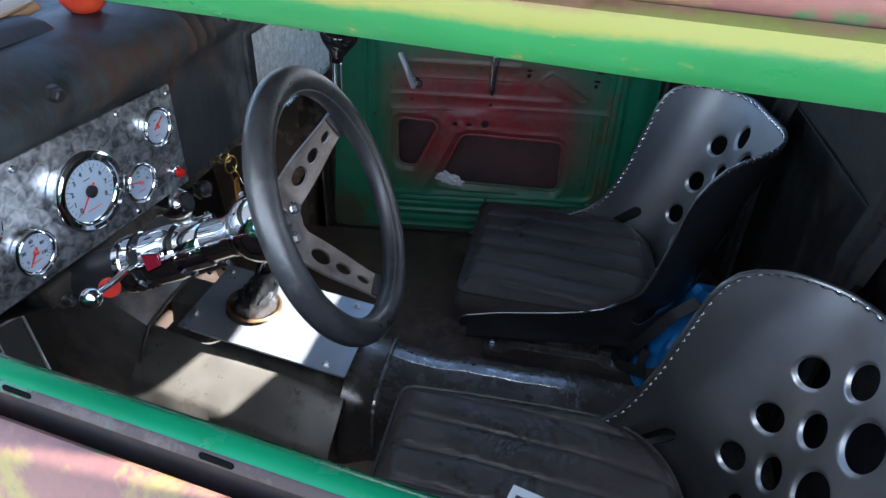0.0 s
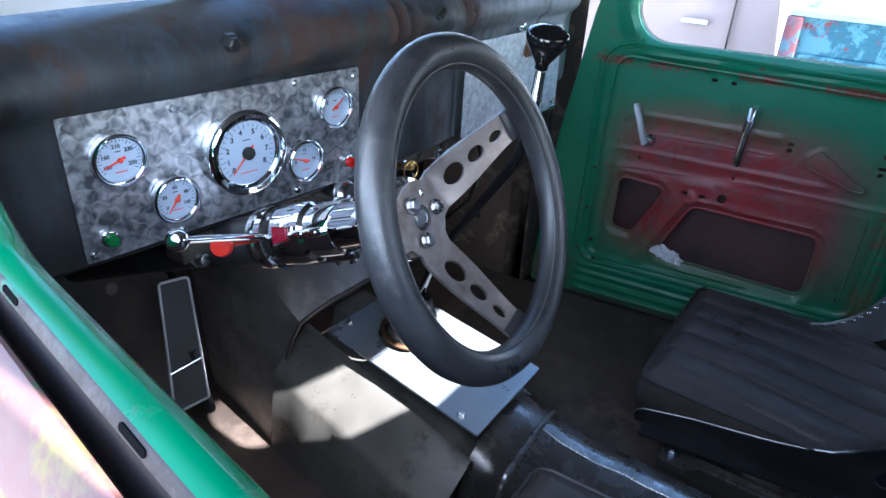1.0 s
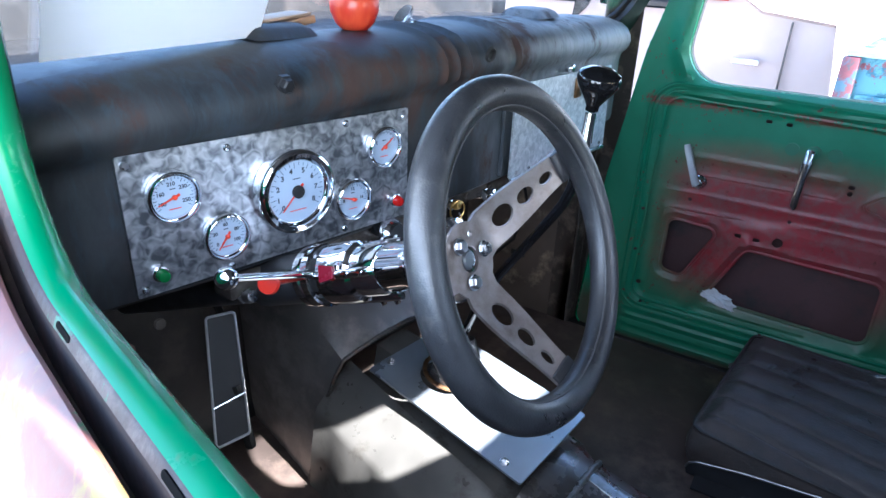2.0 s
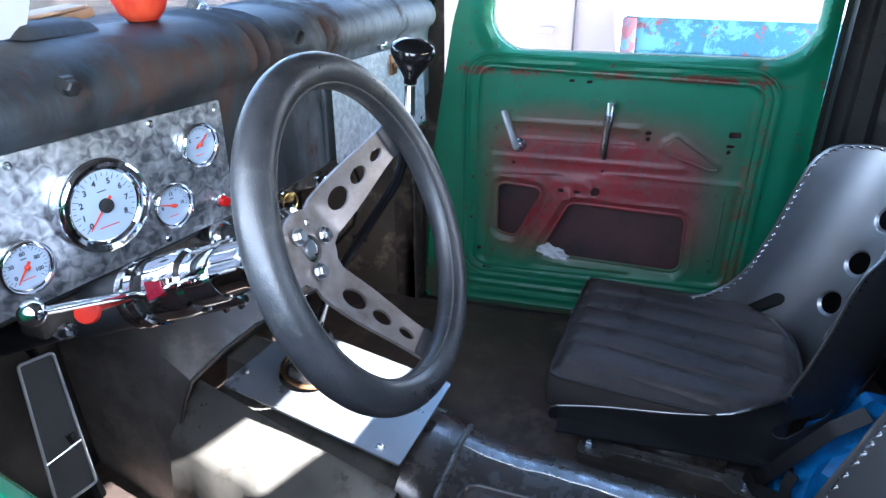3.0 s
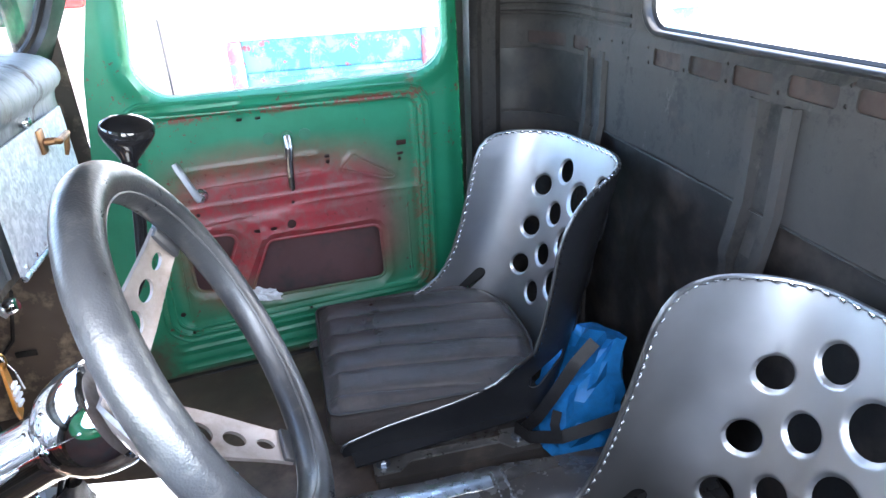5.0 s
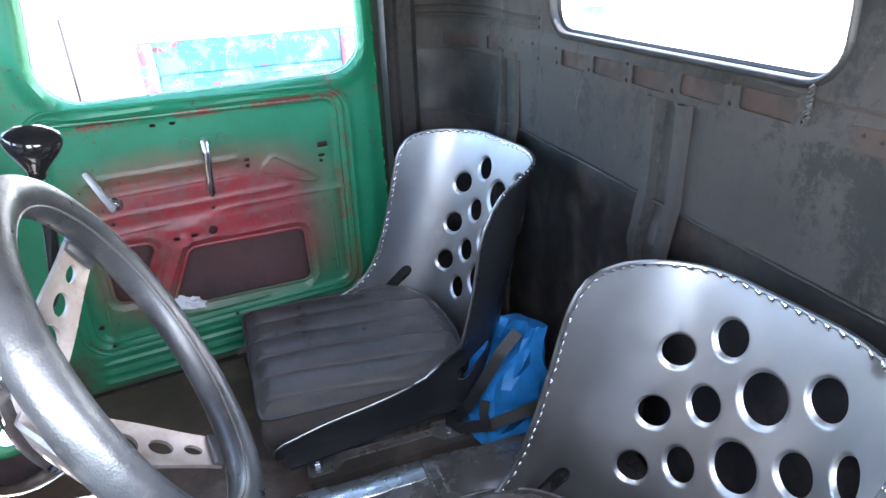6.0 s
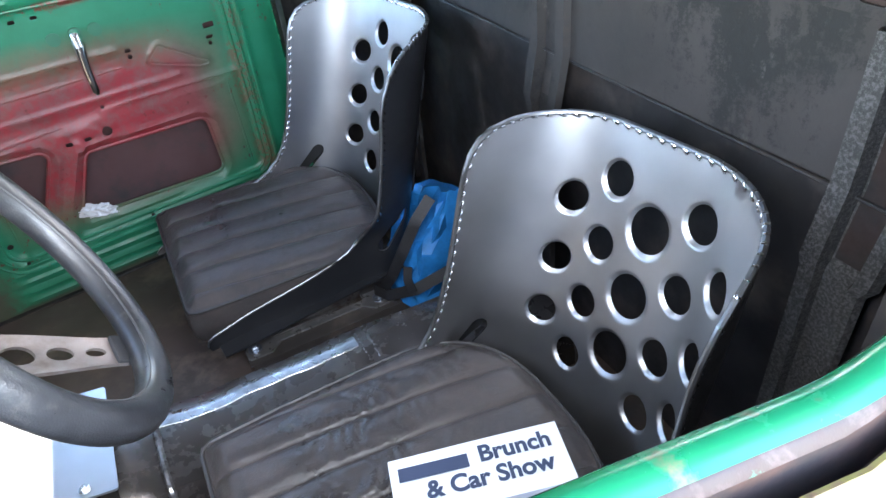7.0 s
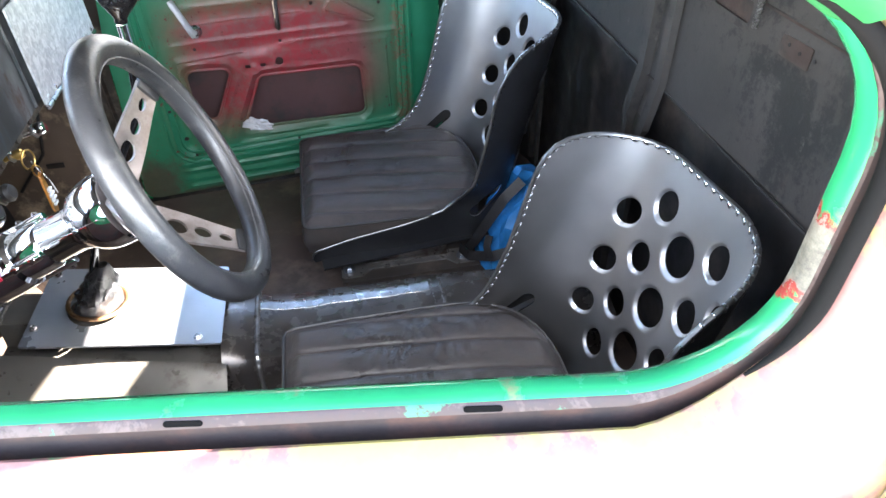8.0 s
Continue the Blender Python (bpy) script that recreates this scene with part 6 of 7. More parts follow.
def seat_outline():
    foot = [(0.566, 0.142), (0.566, 0.149), (0.556, 0.157), (0.535, 0.164), (0.48, 0.181), (0.42, 0.199), (0.375, 0.214)]
    far = foot + [(0.342, 0.230), (0.318, 0.243), (0.300, 0.262), (0.289, 0.285), (0.282, 0.32), (0.279, 0.38), (0.281, 0.44), (0.283, 0.49), (0.283, 0.52), (0.279, 0.541), (0.269, 0.556), (0.252, 0.564), (0.22, 0.567), (0.16, 0.567), (0.08, 0.568), (0.0, 0.570)]
    near = [(0.578, 0.142), (0.581, 0.152), (0.577, 0.162), (0.566, 0.168), (0.52, 0.176), (0.46, 0.187), (0.40, 0.199), (0.345, 0.210), (0.316, 0.219), (0.298, 0.233), (0.287, 0.255), (0.280, 0.29), (0.278, 0.34), (0.281, 0.41), (0.286, 0.46), (0.285, 0.492), (0.277, 0.522), (0.263, 0.543), (0.245, 0.556), (0.222, 0.564), (0.19, 0.568), (0.13, 0.570), (0.06, 0.571)]
    return far + [(-s, v) for s, v in reversed(near)]


S0 = -0.0078
HOLES = [(S0, z, 0.0285) for z in (0.463, 0.374, 0.289)] + [(S0 + g * 0.0655, z, 0.0215) for z in (0.502, 0.415, 0.328, 0.244) for g in (1, -1)] + [(S0 + g * 0.1236, z, 0.0205) for z in (0.459, 0.371, 0.286) for g in (1, -1)]


def bucket_seat(name_label, cy, yaw, dx, dy):
    turn = Matrix.Translation((0.3, dy, 0)) @ Matrix.Rotation(yaw, 4, "Z") @ Matrix.Translation((-0.3 + dx, 0, 0))

    def at(s, v, push=0.0):
        return turn @ seat_point(s, v, push)

    seat = thing("bucket_seat", name_label, "car seat", (0, cy, 0), "pair of bucket seats")
    out = seat_outline()
    holes, rings = [], []
    for s, v, r in HOLES:
        holes.append(circle(s, v, r, 26))
        for q in (1.06, 1.12, 1.19, 1.27, 1.36):
            rings += circle(s, v, r * q, 26)
    slots = []
    for g in (1, -1):
        d, n = Vector((g * -0.676, 0.737)).normalized(), Vector((0.737, g * 0.676)).normalized()
        c, l, w = Vector((g * 0.222, 0.230)), 0.027, 0.0148
        pts = [c + d * l + n * 0]
        pts = [tuple(c + d * (l if math.cos(q) > 0 else -l) + d * w * math.cos(q) + n * w * math.sin(q)) for q in np.linspace(0, 2 * math.pi, 22, endpoint=False)]
        slots.append(pts)

    def lip(s, v):
        push = 0.0
        for hs, hv, r in HOLES:
            q = math.hypot(s - hs, v - hv) / r
            if q < 1.30:
                push += 0.0046 * smooth01(1.26, 0.96, q) ** 1.2
        return at(s, v, push)

    rings = [p for p in rings if all(math.hypot(p[0] - s, p[1] - v) > r * 1.05 for s, v, r in HOLES)]
    bm = bmesh.new()
    cut_plate(bm, out, holes + slots, lip, 0.016, rings)
    bmesh.ops.recalc_face_normals(bm, faces=bm.faces)
    # face the sitter
    f = max(bm.faces, key=lambda f: f.calc_center_median().x)
    if f.normal.x > 0:
        bmesh.ops.reverse_faces(bm, faces=bm.faces)
    back = bm.copy()
    me = bpy.data.meshes.new("shell")
    bm.to_mesh(me)
    bm.free()
    me.materials.append(SEATMET)
    me.shade_smooth()
    sh = new("shell", me)
    sh.parent = seat
    tagged(sh, "brushed aluminium inner shell with dimpled round holes")
    for v in back.verts:
        v.co += v.normal * -0.0035
    bmesh.ops.reverse_faces(back, faces=back.faces)
    me = bpy.data.meshes.new("outer_shell")
    back.to_mesh(me)
    back.free()
    me.materials.append(SEATBLACK)
    me.shade_smooth()
    ob = new("outer_shell", me)
    ob.parent = seat
    tagged(ob, "black-painted outside of the shell")
    for pts in slots:
        bm = bmesh.new()
        c = Vector((sum(q[0] for q in pts) / len(pts), sum(q[1] for q in pts) / len(pts)))
        if c.x < 0:
            bm.free()
            continue
        cut_plate(bm, [tuple(c + (Vector(q) - c) * 1.25) for q in pts], [], lambda s, v: at(s, v, 0.02), 0.01)
        part("slot_backing", bm, RUBBER, seat, "black pad behind the harness slot")
    # bottom pan
    bm = bmesh.new()
    sheet(bm, [[turn @ Vector((x, y, 0.142)) for y in np.linspace(-0.19, 0.19, 5)] for x in np.linspace(-0.105, 0.27, 6)])
    thicken(bm, -0.004)
    part("pan", bm, SEATBLACK, seat)
    # rolled edge with stitched beads
    edge = out[1:-1]
    pts = []
    for (a, b), (c, d) in zip(edge, edge[1:]):
        n = max(1, int(math.hypot(c - a, d - b) / 0.006))
        pts += [(a + (c - a) * k / n, b + (d - b) * k / n) for k in range(n)]
    pts.append(edge[-1])
    bm = bmesh.new()
    line = [at(s, v, -0.0005) for s, v in pts]
    tube(bm, line, [0.0036 if v > 0.225 else 0.0020 for s, v in pts], 8)
    trim = part("edge_wire", bm, plain("wire_grey", (0.24, 0.245, 0.25), 0.4, 1.0), seat, "rolled grey wire edge")
    bm = bmesh.new()
    lathe(bm, [(0.0, -0.0072), (0.0032, -0.0055), (0.0044, 0), (0.0032, 0.0055), (0.0, 0.0072)], None, 8)
    bead = finish(bm, "stitch", CHROME, 60)
    acc, last = 0.0, line[0]
    for i in range(1, len(line) - 1):
        acc += (line[i] - last).length
        last = line[i]
        if acc > 0.0125 and pts[i][1] > 0.236:
            acc = 0.0
            t = (line[i + 1] - line[i - 1]).normalized()
            inward = (at(pts[i][0] * 0.97, pts[i][1] - 0.004) - line[i]).normalized()
            axis = (t * 0.9 + inward * 0.7).normalized()
            m = Matrix.Translation(line[i] + inward * 0.0028) @ axis.to_track_quat("Z", "Y").to_matrix().to_4x4()
            shared("stitch", bead, trim, m)
    # mounting rails
    for g in (1, -1):
        bm = bmesh.new()
        yy = g * 0.186
        box(bm, (0.0, yy - g * 0.022 - 0.002, 0.072), (0.19, yy - g * 0.022 + 0.002, 0.143), 0.001)
        box(bm, (0.0, yy - g * 0.022 - 0.010, 0.072), (0.19, yy - g * 0.022 + 0.010, 0.076), 0.001)
        r = part("rail", bm, worn("rail_dark", (0.16, 0.15, 0.145), (0.1, 0.08, 0.07), 25, 0.5, 0.6, 0.35, 0.8), seat, "dark steel mounting rail")
        for x in (-0.036, 0.222):
            bm = bmesh.new()
            m = Matrix.Translation((x, yy, 0.072))
            lathe(bm, [(0.0135, 0), (0.0135, 0.002), (0.009, 0.0021)], m, 20)
            lathe(bm, [(0.0095, 0.002), (0.0095, 0.008), (0.008, 0.0095), (0.005, 0.0095), (0.005, 0.013), (0, 0.0135)], m, 6)
            part("bolt", bm, ZINC, r, "bright hex bolt and washer", smooth=25)
    return seat


def cushion(label, cx, cy, z0, z1, width, length, seed, pleat, shift, crease):
    c = thing("seat_cushion", label, "cushion", (cx, cy, z0), "pair of seat cushions")
    hw = width / 2
    out = [(0.0, -hw + 0.018), (0.004, -hw + 0.007), (0.018, -hw)]
    out += [(0.10, -hw - 0.004), (length * 0.5, -hw - 0.005)]
    for k in range(0, 25):
        a = radians(-90 + 180 * k / 24)
        ca, sa = math.cos(a), math.sin(a)
        out.append((length * 0.58 + length * 0.42 * abs(ca) ** 0.75, (hw + 0.005) * (1 if sa > 0 else -1) * abs(sa) ** 0.72))
    out += [(length * 0.5, hw + 0.005), (0.10, hw + 0.004), (0.018, hw), (0.004, hw - 0.007), (0.0, hw - 0.018)]
    h = z1 - z0
    rnd = random.Random(seed)
    ph = [rnd.uniform(0, 6) for _ in range(8)]

    def top(u, v):
        e = loop_dist((u, v), out)
        z = h - 0.020 * (1 - smooth01(0.0, 0.03, e)) + 0.006 * smooth01(0.02, 0.14, e)
        k = (v + 0.11 * u - shift) / pleat
        gr = abs(k - round(k)) * pleat
        z -= (0.0050 * math.exp(-(gr / 0.0034) ** 2) + 0.0040 * math.exp(-(gr / 0.012) ** 2)) * smooth01(0.004, 0.03, e)
        row = math.floor(k)
        mid = 0.215 + 0.025 * math.sin(row * 2.3 + ph[4])
        fold = abs(math.sin(u * 118 + 1.4 * math.sin(u * 61 + row * 2.7) + row * 1.9 + ph[0] + 26 * (v - row * pleat) + 1.6 * math.sin(v * 70 + ph[1]))) ** 0.9
        z -= crease * (1 - fold) * math.exp(-((u - mid) / 0.080) ** 2) * smooth01(0.003, 0.012, gr)
        z += 0.0008 * noise.noise(Vector((u * 60, v * 45, ph[5]))) + 0.0014 * noise.noise(Vector((u * 22, v * 30, ph[6])))
        z += 0.003 * math.sin(9 * u + ph[2]) * math.sin(11 * v + ph[3])
        return (u, v, z)

    bm = bmesh.new()
    # rows of points that follow the pleats
    rim = []
    for i, (bx, by) in enumerate(out):
        ax, ay = out[i - 1]
        m = max(1, int(math.hypot(bx - ax, by - ay) / 0.007))
        rim += [(ax + (bx - ax) * t / m, ay + (by - ay) * t / m) for t in range(1, m + 1)]
    lines = []
    offs = [-0.0058, -0.0030, 0.0, 0.0030, 0.0058] + [0.0058 + (pleat - 0.0116) * t / 7 for t in range(1, 7)]
    for r in range(-7, 8):
        for q in offs:
            for t in range(int(length / 0.0055)):
                u = 0.004 + 0.0055 * t
                p = (u, shift + r * pleat + q - 0.11 * u)
                if inside(p, out) and far_from(p, out, 0.0032):
                    lines.append(p)
    cut_plate(bm, rim, [], top, 0.0, lines)
    part("top", bm, VINYL, c, "pleated dark vinyl top", smooth=0).data.shade_smooth()
    bm = bmesh.new()
    loop = out + [out[0]]
    sheet(bm, [[(u - (0.006 * math.sin(math.pi * f)), v * (1 + 0.02 * math.sin(math.pi * f)), f * (h - 0.020)) for u, v in loop] for f in (0, 0.12, 0.3, 0.5, 0.7, 0.88, 1.0)])
    part("side", bm, VINYL, c)
    bm = bmesh.new()
    tube(bm, [(u, v, h - 0.020) for u, v in out], 0.0032, 8, True)
    part("piping", bm, PIPING, c)


def seats():
    bucket_seat("aluminium bucket seat with drilled back, bolted on the driver's side", 0.026, 0.082, 0.0, 0.0054)
    bucket_seat("aluminium bucket seat with drilled back, bolted on the passenger side", 0.730, 0.1255, -0.0082, -0.017)
    cushion("brown-black pleated vinyl cushion in the driver's seat", -0.150, 0.028, 0.146, 0.268, 0.375, 0.43, 3, 0.0595, 0.003, 0.0078)
    cushion("brown-black pleated vinyl cushion in the passenger seat", -0.118, 0.716, 0.146, 0.232, 0.375, 0.405, 5, 0.066, -0.018, 0.0016)
    for cy in (0.026, 0.730):
        r = thing("seat_riser", "low dark steel riser under a bucket seat", "riser", (0.1, cy, 0))
        bm = bmesh.new()
        box(bm, (-0.150, -0.215, 0.0), (0.22, 0.215, 0.063), 0.003)
        part("base", bm, RISER, r)
        bm = bmesh.new()
        box(bm, (-0.155, -0.220, 0.063), (0.225, 0.220, 0.066), 0.001)
        part("top_plate", bm, RISER, r)
        # flat rails with wider bolted ends, one along each flank
        for s in (-1, 1):
            edge = [(-0.154, 0.024), (-0.108, 0.024), (-0.085, 0.004), (0.085, 0.004), (0.105, 0.024), (0.150, 0.024)]
            o = [(x, s * (0.184 + w)) for x, w in edge] + [(edge[-1][0], s * 0.158), (edge[0][0], s * 0.158)]
            bm = bmesh.new()
            cut_plate(bm, rounded(o, 0.006, 3), [], lambda a, b: (a, b, 0.0715))
            thicken(bm, 0.0045, (0, 0, 1))
            part("mounting_rail", bm, RAILSTEEL, r, "scuffed bare steel rail")


# ---- loose things ----
def blue_bag():
    b = thing("tote_bag", "bright blue nylon bag with black straps, slumped behind the passenger seat", "bag", (0.322, 0.555, 0.066))
    n, rings = 18, 11
    rnd = random.Random(11)
    bm = bmesh.new()
    skin = []
    for k in range(rings):
        f = k / (rings - 1)
        row = []
        for i in range(n):
            a = 2 * math.pi * (i + 0.5 * (k % 2)) / n
            ca, sa = math.cos(a), math.sin(a)
            # a slumped box, folded over to a slanting top edge
            ex = abs(ca) ** 0.6 * (1 if ca > 0 else -1)
            ey = abs(sa) ** 0.6 * (1 if sa > 0 else -1)
            wx, wy = 1 - 0.80 * smooth01(0.35, 1.0, f), 1 - 0.22 * f
            p = Vector((0.066 * wx * ex + 0.045 * f, 0.094 * wy * ey - 0.028 * f, 0.002 + 0.225 * f - 0.030 * f * ey))
            d = Vector((ex, ey, 0)).normalized()
            row.append(bm.verts.new(p + d * (rnd.uniform(-0.010, 0.008) if 0 < k else 0) + Vector((0, 0, rnd.uniform(-0.006, 0.006) if 0 < k else 0))))
        skin.append(row)
    for k in range(rings - 1):
        o = k % 2
        for i in range(n):
            v0, v1 = skin[k][i], skin[k][(i + 1) % n]
            v2, v3 = skin[k + 1][i], skin[k + 1][(i + 1) % n]
            for f in ((v0, v1, v2), (v1, v3, v2)) if o == 0 else ((v0, v3, v2), (v0, v1, v3)):
                bm.faces.new(f)
    bm.faces.new(skin[-1])
    bm.faces.new(skin[0])
    part("body", bm, BAGBLUE, b, "bright blue crumpled nylon", smooth=22)

    def strap(pts, w):
        bm = bmesh.new()
        pts = [Vector(p) for p in pts]
        fine = []
        for p, q in zip(pts, pts[1:]):
            fine += [p.lerp(q, k / 5) for k in range(5)]
        fine.append(pts[-1])
        rows = [[], []]
        for k, p in enumerate(fine):
            t = (fine[min(k + 1, len(fine) - 1)] - fine[max(k - 1, 0)]).normalized()
            side = t.cross(Vector((-0.55, -0.75, 0.35))).normalized()
            rows[0].append(p + side * w)
            rows[1].append(p - side * w)
        sheet(bm, rows)
        thicken(bm, 0.003)
        part("strap", bm, WEB, b, "black webbing strap")

    strap(((0.005, -0.092, 0.250), (-0.030, -0.095, 0.215), (-0.062, -0.085, 0.150), (-0.082, -0.060, 0.085), (-0.090, -0.020, 0.030)), 0.0105)
    strap(((0.055, -0.125, 0.110), (0.005, -0.124, 0.100), (-0.055, -0.108, 0.075), (-0.096, -0.060, 0.045), (-0.106, -0.010, 0.030)), 0.0110)
    strap(((-0.060, -0.098, 0.125), (-0.066, -0.102, 0.100), (-0.062, -0.108, 0.072)), 0.0080)


def flyer():
    p = thing("flyer", "white printed event flyer lying on the driver's cushion", "paper")
    a, b = Vector((0.047, 0.040, 0.279)), Vector((0.240, -0.017, 0.279))
    p.matrix_basis = axes(a, b - a, (0.28, 0.96, 0.0))
    W = 0.205
    bm = bmesh.new()
    sheet(bm, [[(u, -v, 0.0015 + 0.003 * math.sin(9 * u + 4 * v)) for u in np.linspace(0, W, 12)] for v in np.linspace(0, 0.14, 8)])
    thicken(bm, 0.0004)
    part("sheet", bm, PAPER, p)
    blue = Mat("flyer_ink", 0.6, 0, (0.035, 0.05, 0.10)).m
    bm = bmesh.new()
    box(bm, (0.010, -0.034, 0.0060), (0.092, -0.016, 0.0062))
    part("name_bar", bm, blue, p, "dark printed bar", smooth=0)
    lettering("heading", "Brunch", 0.030, Matrix.Translation((0.148, -0.022, 0.0062)), blue, p)
    lettering("heading", "& Car Show", 0.030, Matrix.Translation((0.112, -0.052, 0.0062)), blue, p)
    bm = bmesh.new()
    box(bm, (0.02, -0.135, 0.0058), (0.185, -0.082, 0.0060))
    part("picture_block", bm, plain("picture_grey", (0.25, 0.27, 0.33), 0.6, 0, 60, 0, 0.6), p, "grey-blue printed picture", smooth=0)


def tissue_wad():
    t = thing("tissue", "crumpled white tissue lying in the door's opening", "tissue", (-0.235, 1.045, 0.184))
    bm = bmesh.new()
    bmesh.ops.create_icosphere(bm, subdivisions=4, radius=1.0)
    for v in bm.verts:
        n = noise.noise(v.co * 2.1) * 0.4 + abs(noise.noise(v.co * 4.7)) * 0.45 + noise.noise(v.co * 9) * 0.12
        v.co *= 0.72 + n
        v.co.x *= 0.044
        v.co.y *= 0.018
        v.co.z = max(-0.3, v.co.z) * 0.022 + 0.006 - v.co.x * 0.25
    part("wad", bm, TISSUE, t, smooth=25)


def on_dash():
    a = thing("apple", "shiny red apple on top of the dashboard", "apple", (-0.560, 0.222, 0.8035))
    bm = bmesh.new()
    lathe(bm, [(r * 0.83, z * 0.83) for r, z in ((0.0, 0.006), (0.010, 0.001), (0.020, 0.002), (0.030, 0.012), (0.0365, 0.028), (0.038, 0.042), (0.034, 0.056), (0.024, 0.066), (0.012, 0.067), (0.004, 0.062), (0, 0.058))], None, 36)
    k = Mat("apple_skin", 0.3)
    st = k.noise(30, 4, 0.6, (1, 1, 0.12))
    k.link(k.mix(k.ramp(st, 0.4, 0.7), (0.50, 0.012, 0.012), (0.66, 0.10, 0.035)), "Base Color")
    part("fruit", bm, k.m, a, smooth=60)
    bm = bmesh.new()
    tube(bm, [(0, 0, 0.047), (0.002, 0.001, 0.057), (0.005, 0.002, 0.065)], [0.0015, 0.0013, 0.002], 6)
    part("stalk", bm, plain("stalk_brown", (0.08, 0.05, 0.025), 0.7), a)
    p = thing("paper_sheet", "large blank-backed white sheet propped against the windscreen", "paper", (-0.565, -0.035, 0.800))
    bm = bmesh.new()
    sheet(bm, [[(-0.19 * y + 0.58 * z + 0.006 * math.sin(9 * y), y, 0.003 + z) for y in np.linspace(-0.125, 0.125, 10)] for z in np.linspace(0, 0.19, 6)])
    thicken(bm, 0.0006)
    part("sheet", bm, PAPER, p)
    c = thing("cardboard_piece", "folded tan cardboard lying behind the dashboard rim", "cardboard", (-0.612, 0.142, 0.806))
    bm = bmesh.new()
    box(bm, (-0.02, -0.045, 0.0), (0.02, 0.045, 0.010), 0.002, Matrix.Rotation(radians(8), 4, "X"))
    box(bm, (-0.02, -0.045, 0.013), (0.016, 0.04, 0.017), 0.001, Matrix.Rotation(radians(4), 4, "X"))
    part("fold", bm, CARD, c)
    s = thing("suction_cup", "clear suction cup stuck at the foot of the windscreen", "suction cup", (-0.566, 0.325, 0.815))
    bm = bmesh.new()
    lathe(bm, [(0.017, -0.004), (0.013, 0.0), (0.006, 0.003), (0.005, 0.012), (0.007, 0.016), (0.0, 0.018)], axes((0, 0, 0), (0, 1, 0), (0.55, 0, 0.83)), 24)
    part("cup", bm, Mat("clear_plastic", 0.1, 0, (0.9, 0.92, 0.95)).set("Transmission Weight", 0.9).m, s)


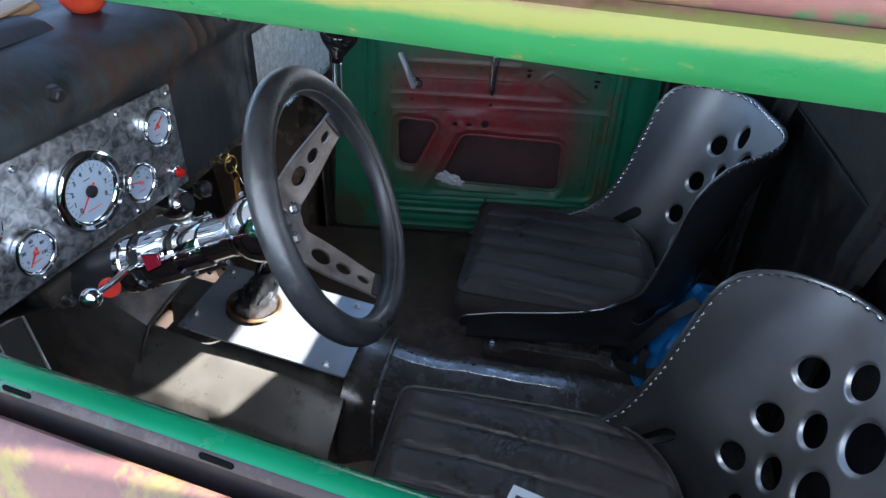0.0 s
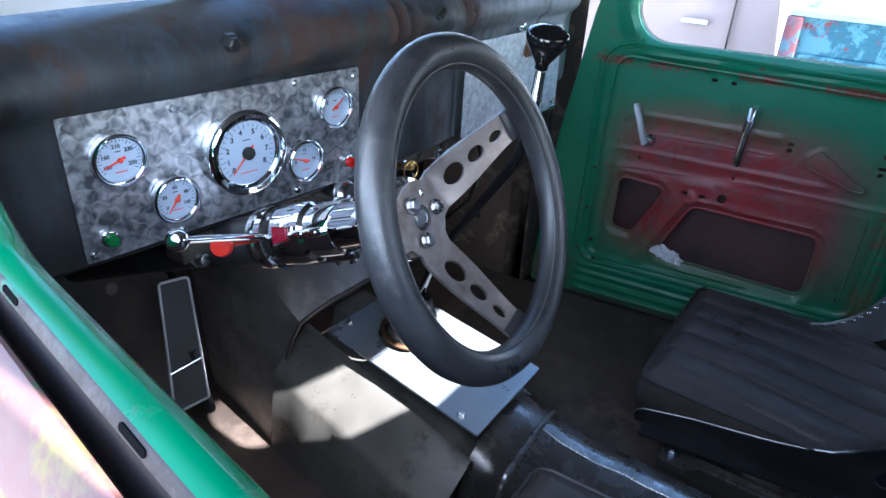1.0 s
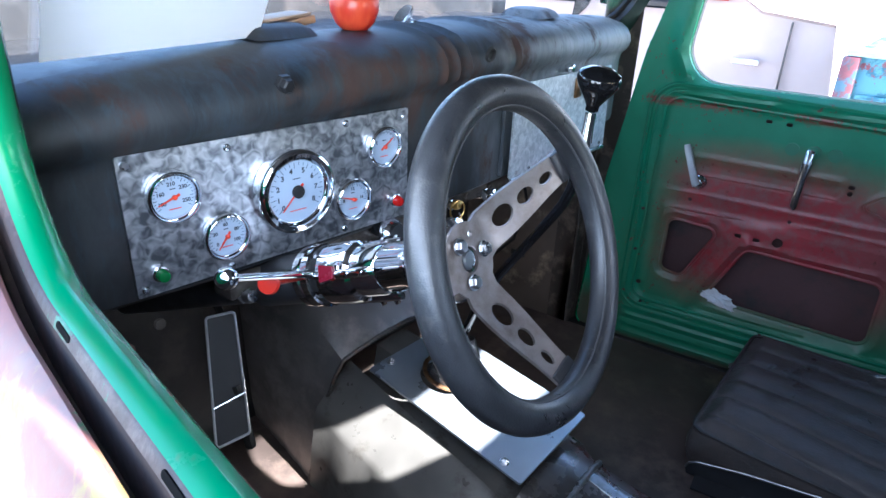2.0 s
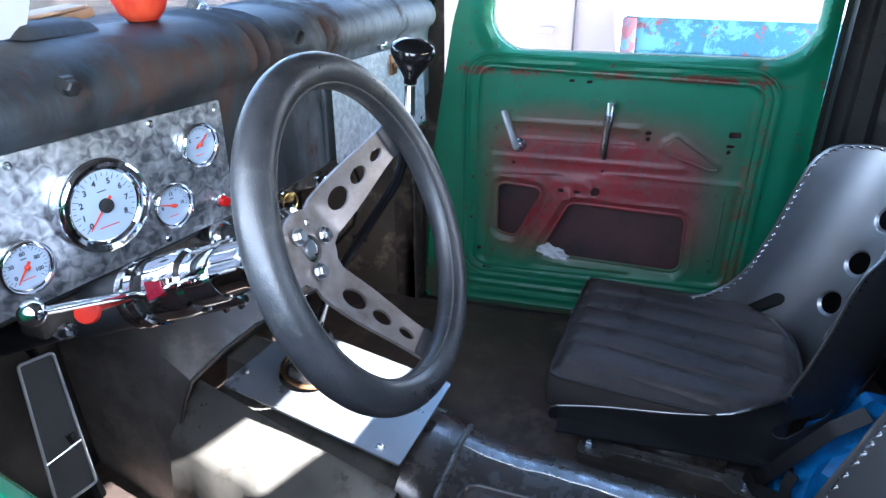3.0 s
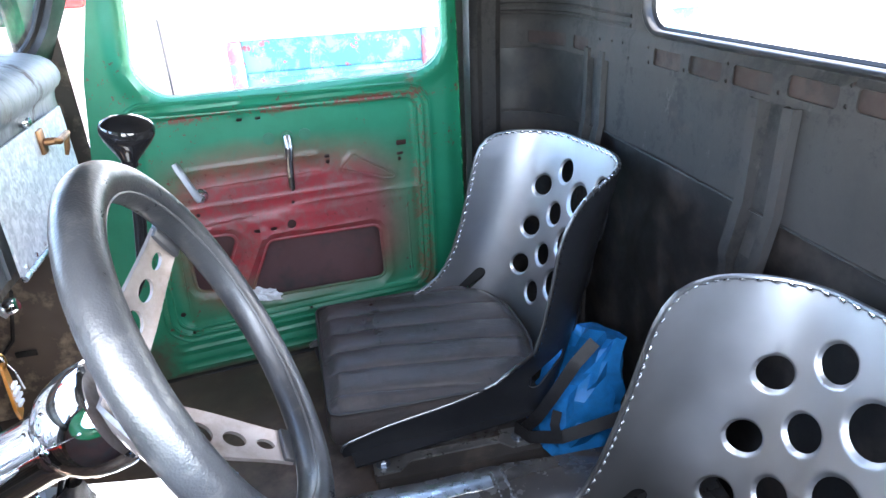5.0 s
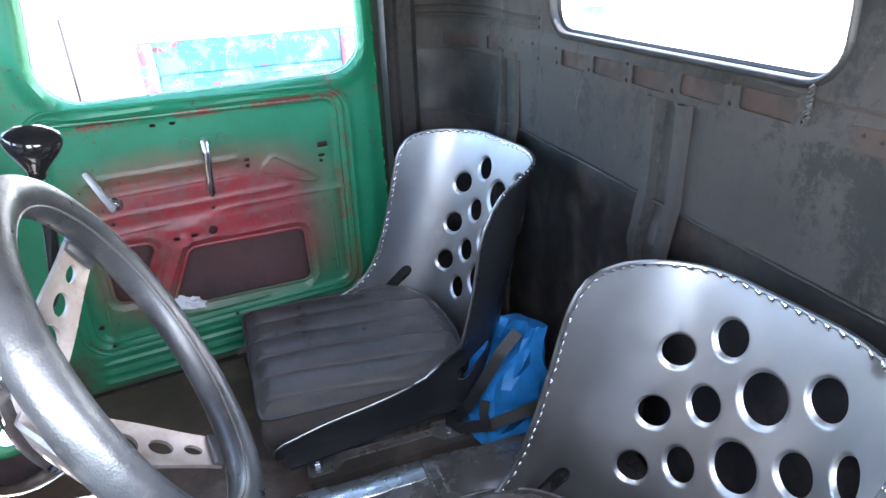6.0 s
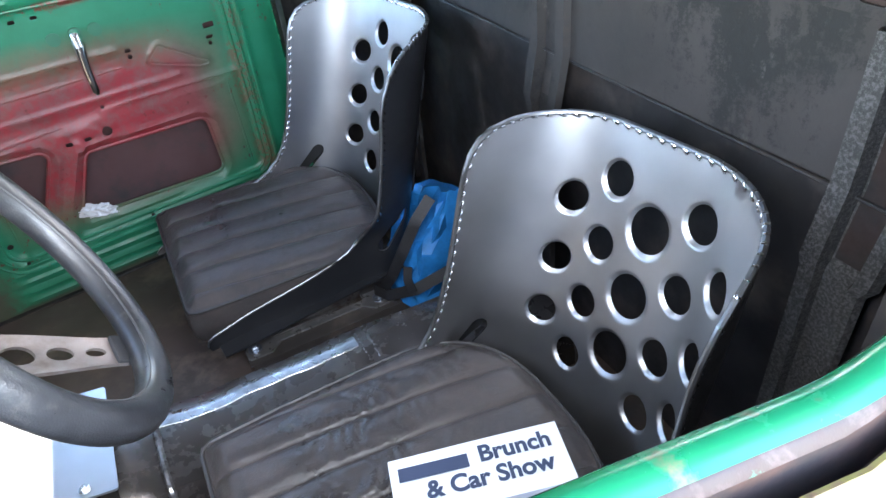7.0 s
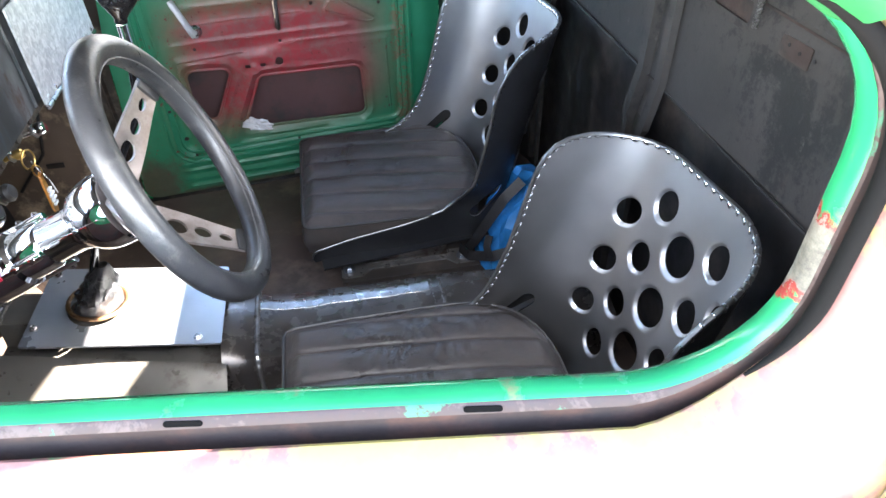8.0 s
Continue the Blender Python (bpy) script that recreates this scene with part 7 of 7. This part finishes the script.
# ---- outside ----
def outside():
    t = thing("parked_truck", "old truck bed in rubbed turquoise paint parked alongside", "truck", (0, 3.0, -0.62))
    top = 1.185
    bm = bmesh.new()
    box(bm, (-0.33, 0.02, 0.55), (2.2, 0.06, top), 0.01)
    part("bed_side", bm, TURQ, t)
    for z in (0.80, 0.98):
        bm = bmesh.new()
        box(bm, (-0.30, 0.005, z), (2.2, 0.03, z + 0.03), 0.01)
        part("rib", bm, TURQ, t)
    # sunlight along the top rail is put into its pale colour
    bm = bmesh.new()
    box(bm, (-0.37, -0.01, top - 0.02), (2.2, 0.10, top + 0.012), 0.012)
    part("top_rail", bm, plain("rail_sunlit", (0.30, 0.42, 0.44), 0.5), t)
    for x in (-0.335, 0.62, 1.5):
        bm = bmesh.new()
        box(bm, (x - 0.045, -0.012, 0.55), (x + 0.025, 0.03, top - 0.02), 0.008)
        part("stake_pocket", bm, patina("post_patina", (0.13, 0.035, 0.04), (0.05, 0.10, 0.13), (0.05, 0.05, 0.05), 10), t)
    bm = bmesh.new()
    box(bm, (-0.33, 0.06, 0.55), (2.2, 1.5, 0.60), 0.01)
    box(bm, (-0.33, 1.5, 0.55), (2.2, 1.56, top - 0.3), 0.01)
    box(bm, (-0.35, 0.06, 0.55), (-0.30, 1.5, top), 0.01)
    part("bed", bm, TURQ, t)
    for x in (0.15, 1.8):
        bm = bmesh.new()
        tube(bm, [(x + 0.27 * math.cos(a), 0.16, 0.34 + 0.27 * math.sin(a)) for a in np.linspace(0, 2 * math.pi, 32, endpoint=False)], 0.08, 10, True)
        w = part("wheel", bm, RUBBER, t)
        bm = bmesh.new()
        lathe(bm, [(0.2, -0.04), (0.2, 0.04), (0.12, 0.05), (0, 0.06)], Matrix.Translation((x, 0.14, 0.34)) @ Matrix.Rotation(radians(90), 4, "X"), 24)
        part("rim", bm, BRIGHT, w)
    c = thing("parked_car", "pale pink and cream old car parked beyond the passenger door", "car", (-2.55, 5.3, -0.62))
    PINK = plain("pink_paint", (0.36, 0.26, 0.225), 0.35, 0.0, 12, 0.03, 0.12)
    prof = [(-2.2, 0.45), (-2.25, 0.8), (-2.0, 1.0), (-0.9, 1.08), (-0.5, 1.55), (0.9, 1.58), (1.45, 1.25), (1.9, 1.2), (1.97, 0.7), (1.95, 0.42)]
    bm = bmesh.new()
    sheet(bm, [[(x, y, z * (1 - 0.03 * abs(k))) for x, z in prof] for k, y in ((1, -0.82), (0.4, -0.86), (0, -0.8), (0, 0.8), (0.4, 0.86), (1, 0.82))])
    for y in (-0.82, 0.82):
        bm.faces.new([bm.verts.new((x, y, z)) for x, z in prof])
    part("body", bm, PINK, c)
    for x in (0.2, 1.42):
        bm = bmesh.new()
        box(bm, (x - 0.09, -0.91, 0.89), (x + 0.09, -0.86, 0.93), 0.012)
        part("door_handle", bm, CHROME, c)
        bm = bmesh.new()
        box(bm, (x + 0.224, -0.868, 0.42), (x + 0.230, -0.83, 1.18), 0.001)
        part("door_gap", bm, RUBBER, c)
    for x in (-0.1, 0.6):
        bm = bmesh.new()
        box(bm, (x - 0.3, -0.868, 1.2), (x + 0.3, -0.845, 1.47), 0.03)
        part("side_window", bm, GLOSSBLACK, c)
    bm = bmesh.new()
    box(bm, (0.95, -0.895, 1.28), (1.25, -0.84, 1.40), 0.03)
    part("tail_light", bm, REDLENS, c, "red tail lamp")
    for x in (-1.45, 1.4):
        bm = bmesh.new()
        tube(bm, [(x + 0.25 * math.cos(a), -0.78, 0.32 + 0.25 * math.sin(a)) for a in np.linspace(0, 2 * math.pi, 32, endpoint=False)], 0.08, 10, True)
        part("wheel", bm, RUBBER, c)
    b = thing("far_wall", "long sunlit white building at the edge of the lot", "building", (0, 26, -0.62), kind="structure")
    WHITE = plain("white_wall", (0.75, 0.74, 0.72), 0.8, 0, 4, 0.1)
    bm = bmesh.new()
    box(bm, (-45, 0, 0), (45, 8, 7), 0.05)
    part("wall", bm, WHITE, b)
    h = thing("parked_van", "pale blue and white van standing ahead of the truck", "van", (-7.5, 1.6, -0.62))
    bm = bmesh.new()
    box(bm, (-0.9, -2.2, 0.35), (0.9, 2.2, 1.1), 0.15)
    box(bm, (-0.8, -1.9, 1.05), (0.8, 1.2, 1.75), 0.2)
    part("body", bm, plain("pale_blue", (0.22, 0.42, 0.6), 0.35), h)
    for y in (-1.4, 1.4):
        bm = bmesh.new()
        tube(bm, [(0.82, y + 0.25 * math.cos(a), 0.33 + 0.25 * math.sin(a)) for a in np.linspace(0, 2 * math.pi, 28, endpoint=False)], 0.08, 10, True)
        part("wheel", bm, RUBBER, h)


# ---- build ----
steering_wheel()
steering_column()
gauge_panel()
glove_box()
dash_controls()
gear_shift()
cover_plate()
pedal()
seats()
blue_bag()
flyer()
tissue_wad()
on_dash()
outside()
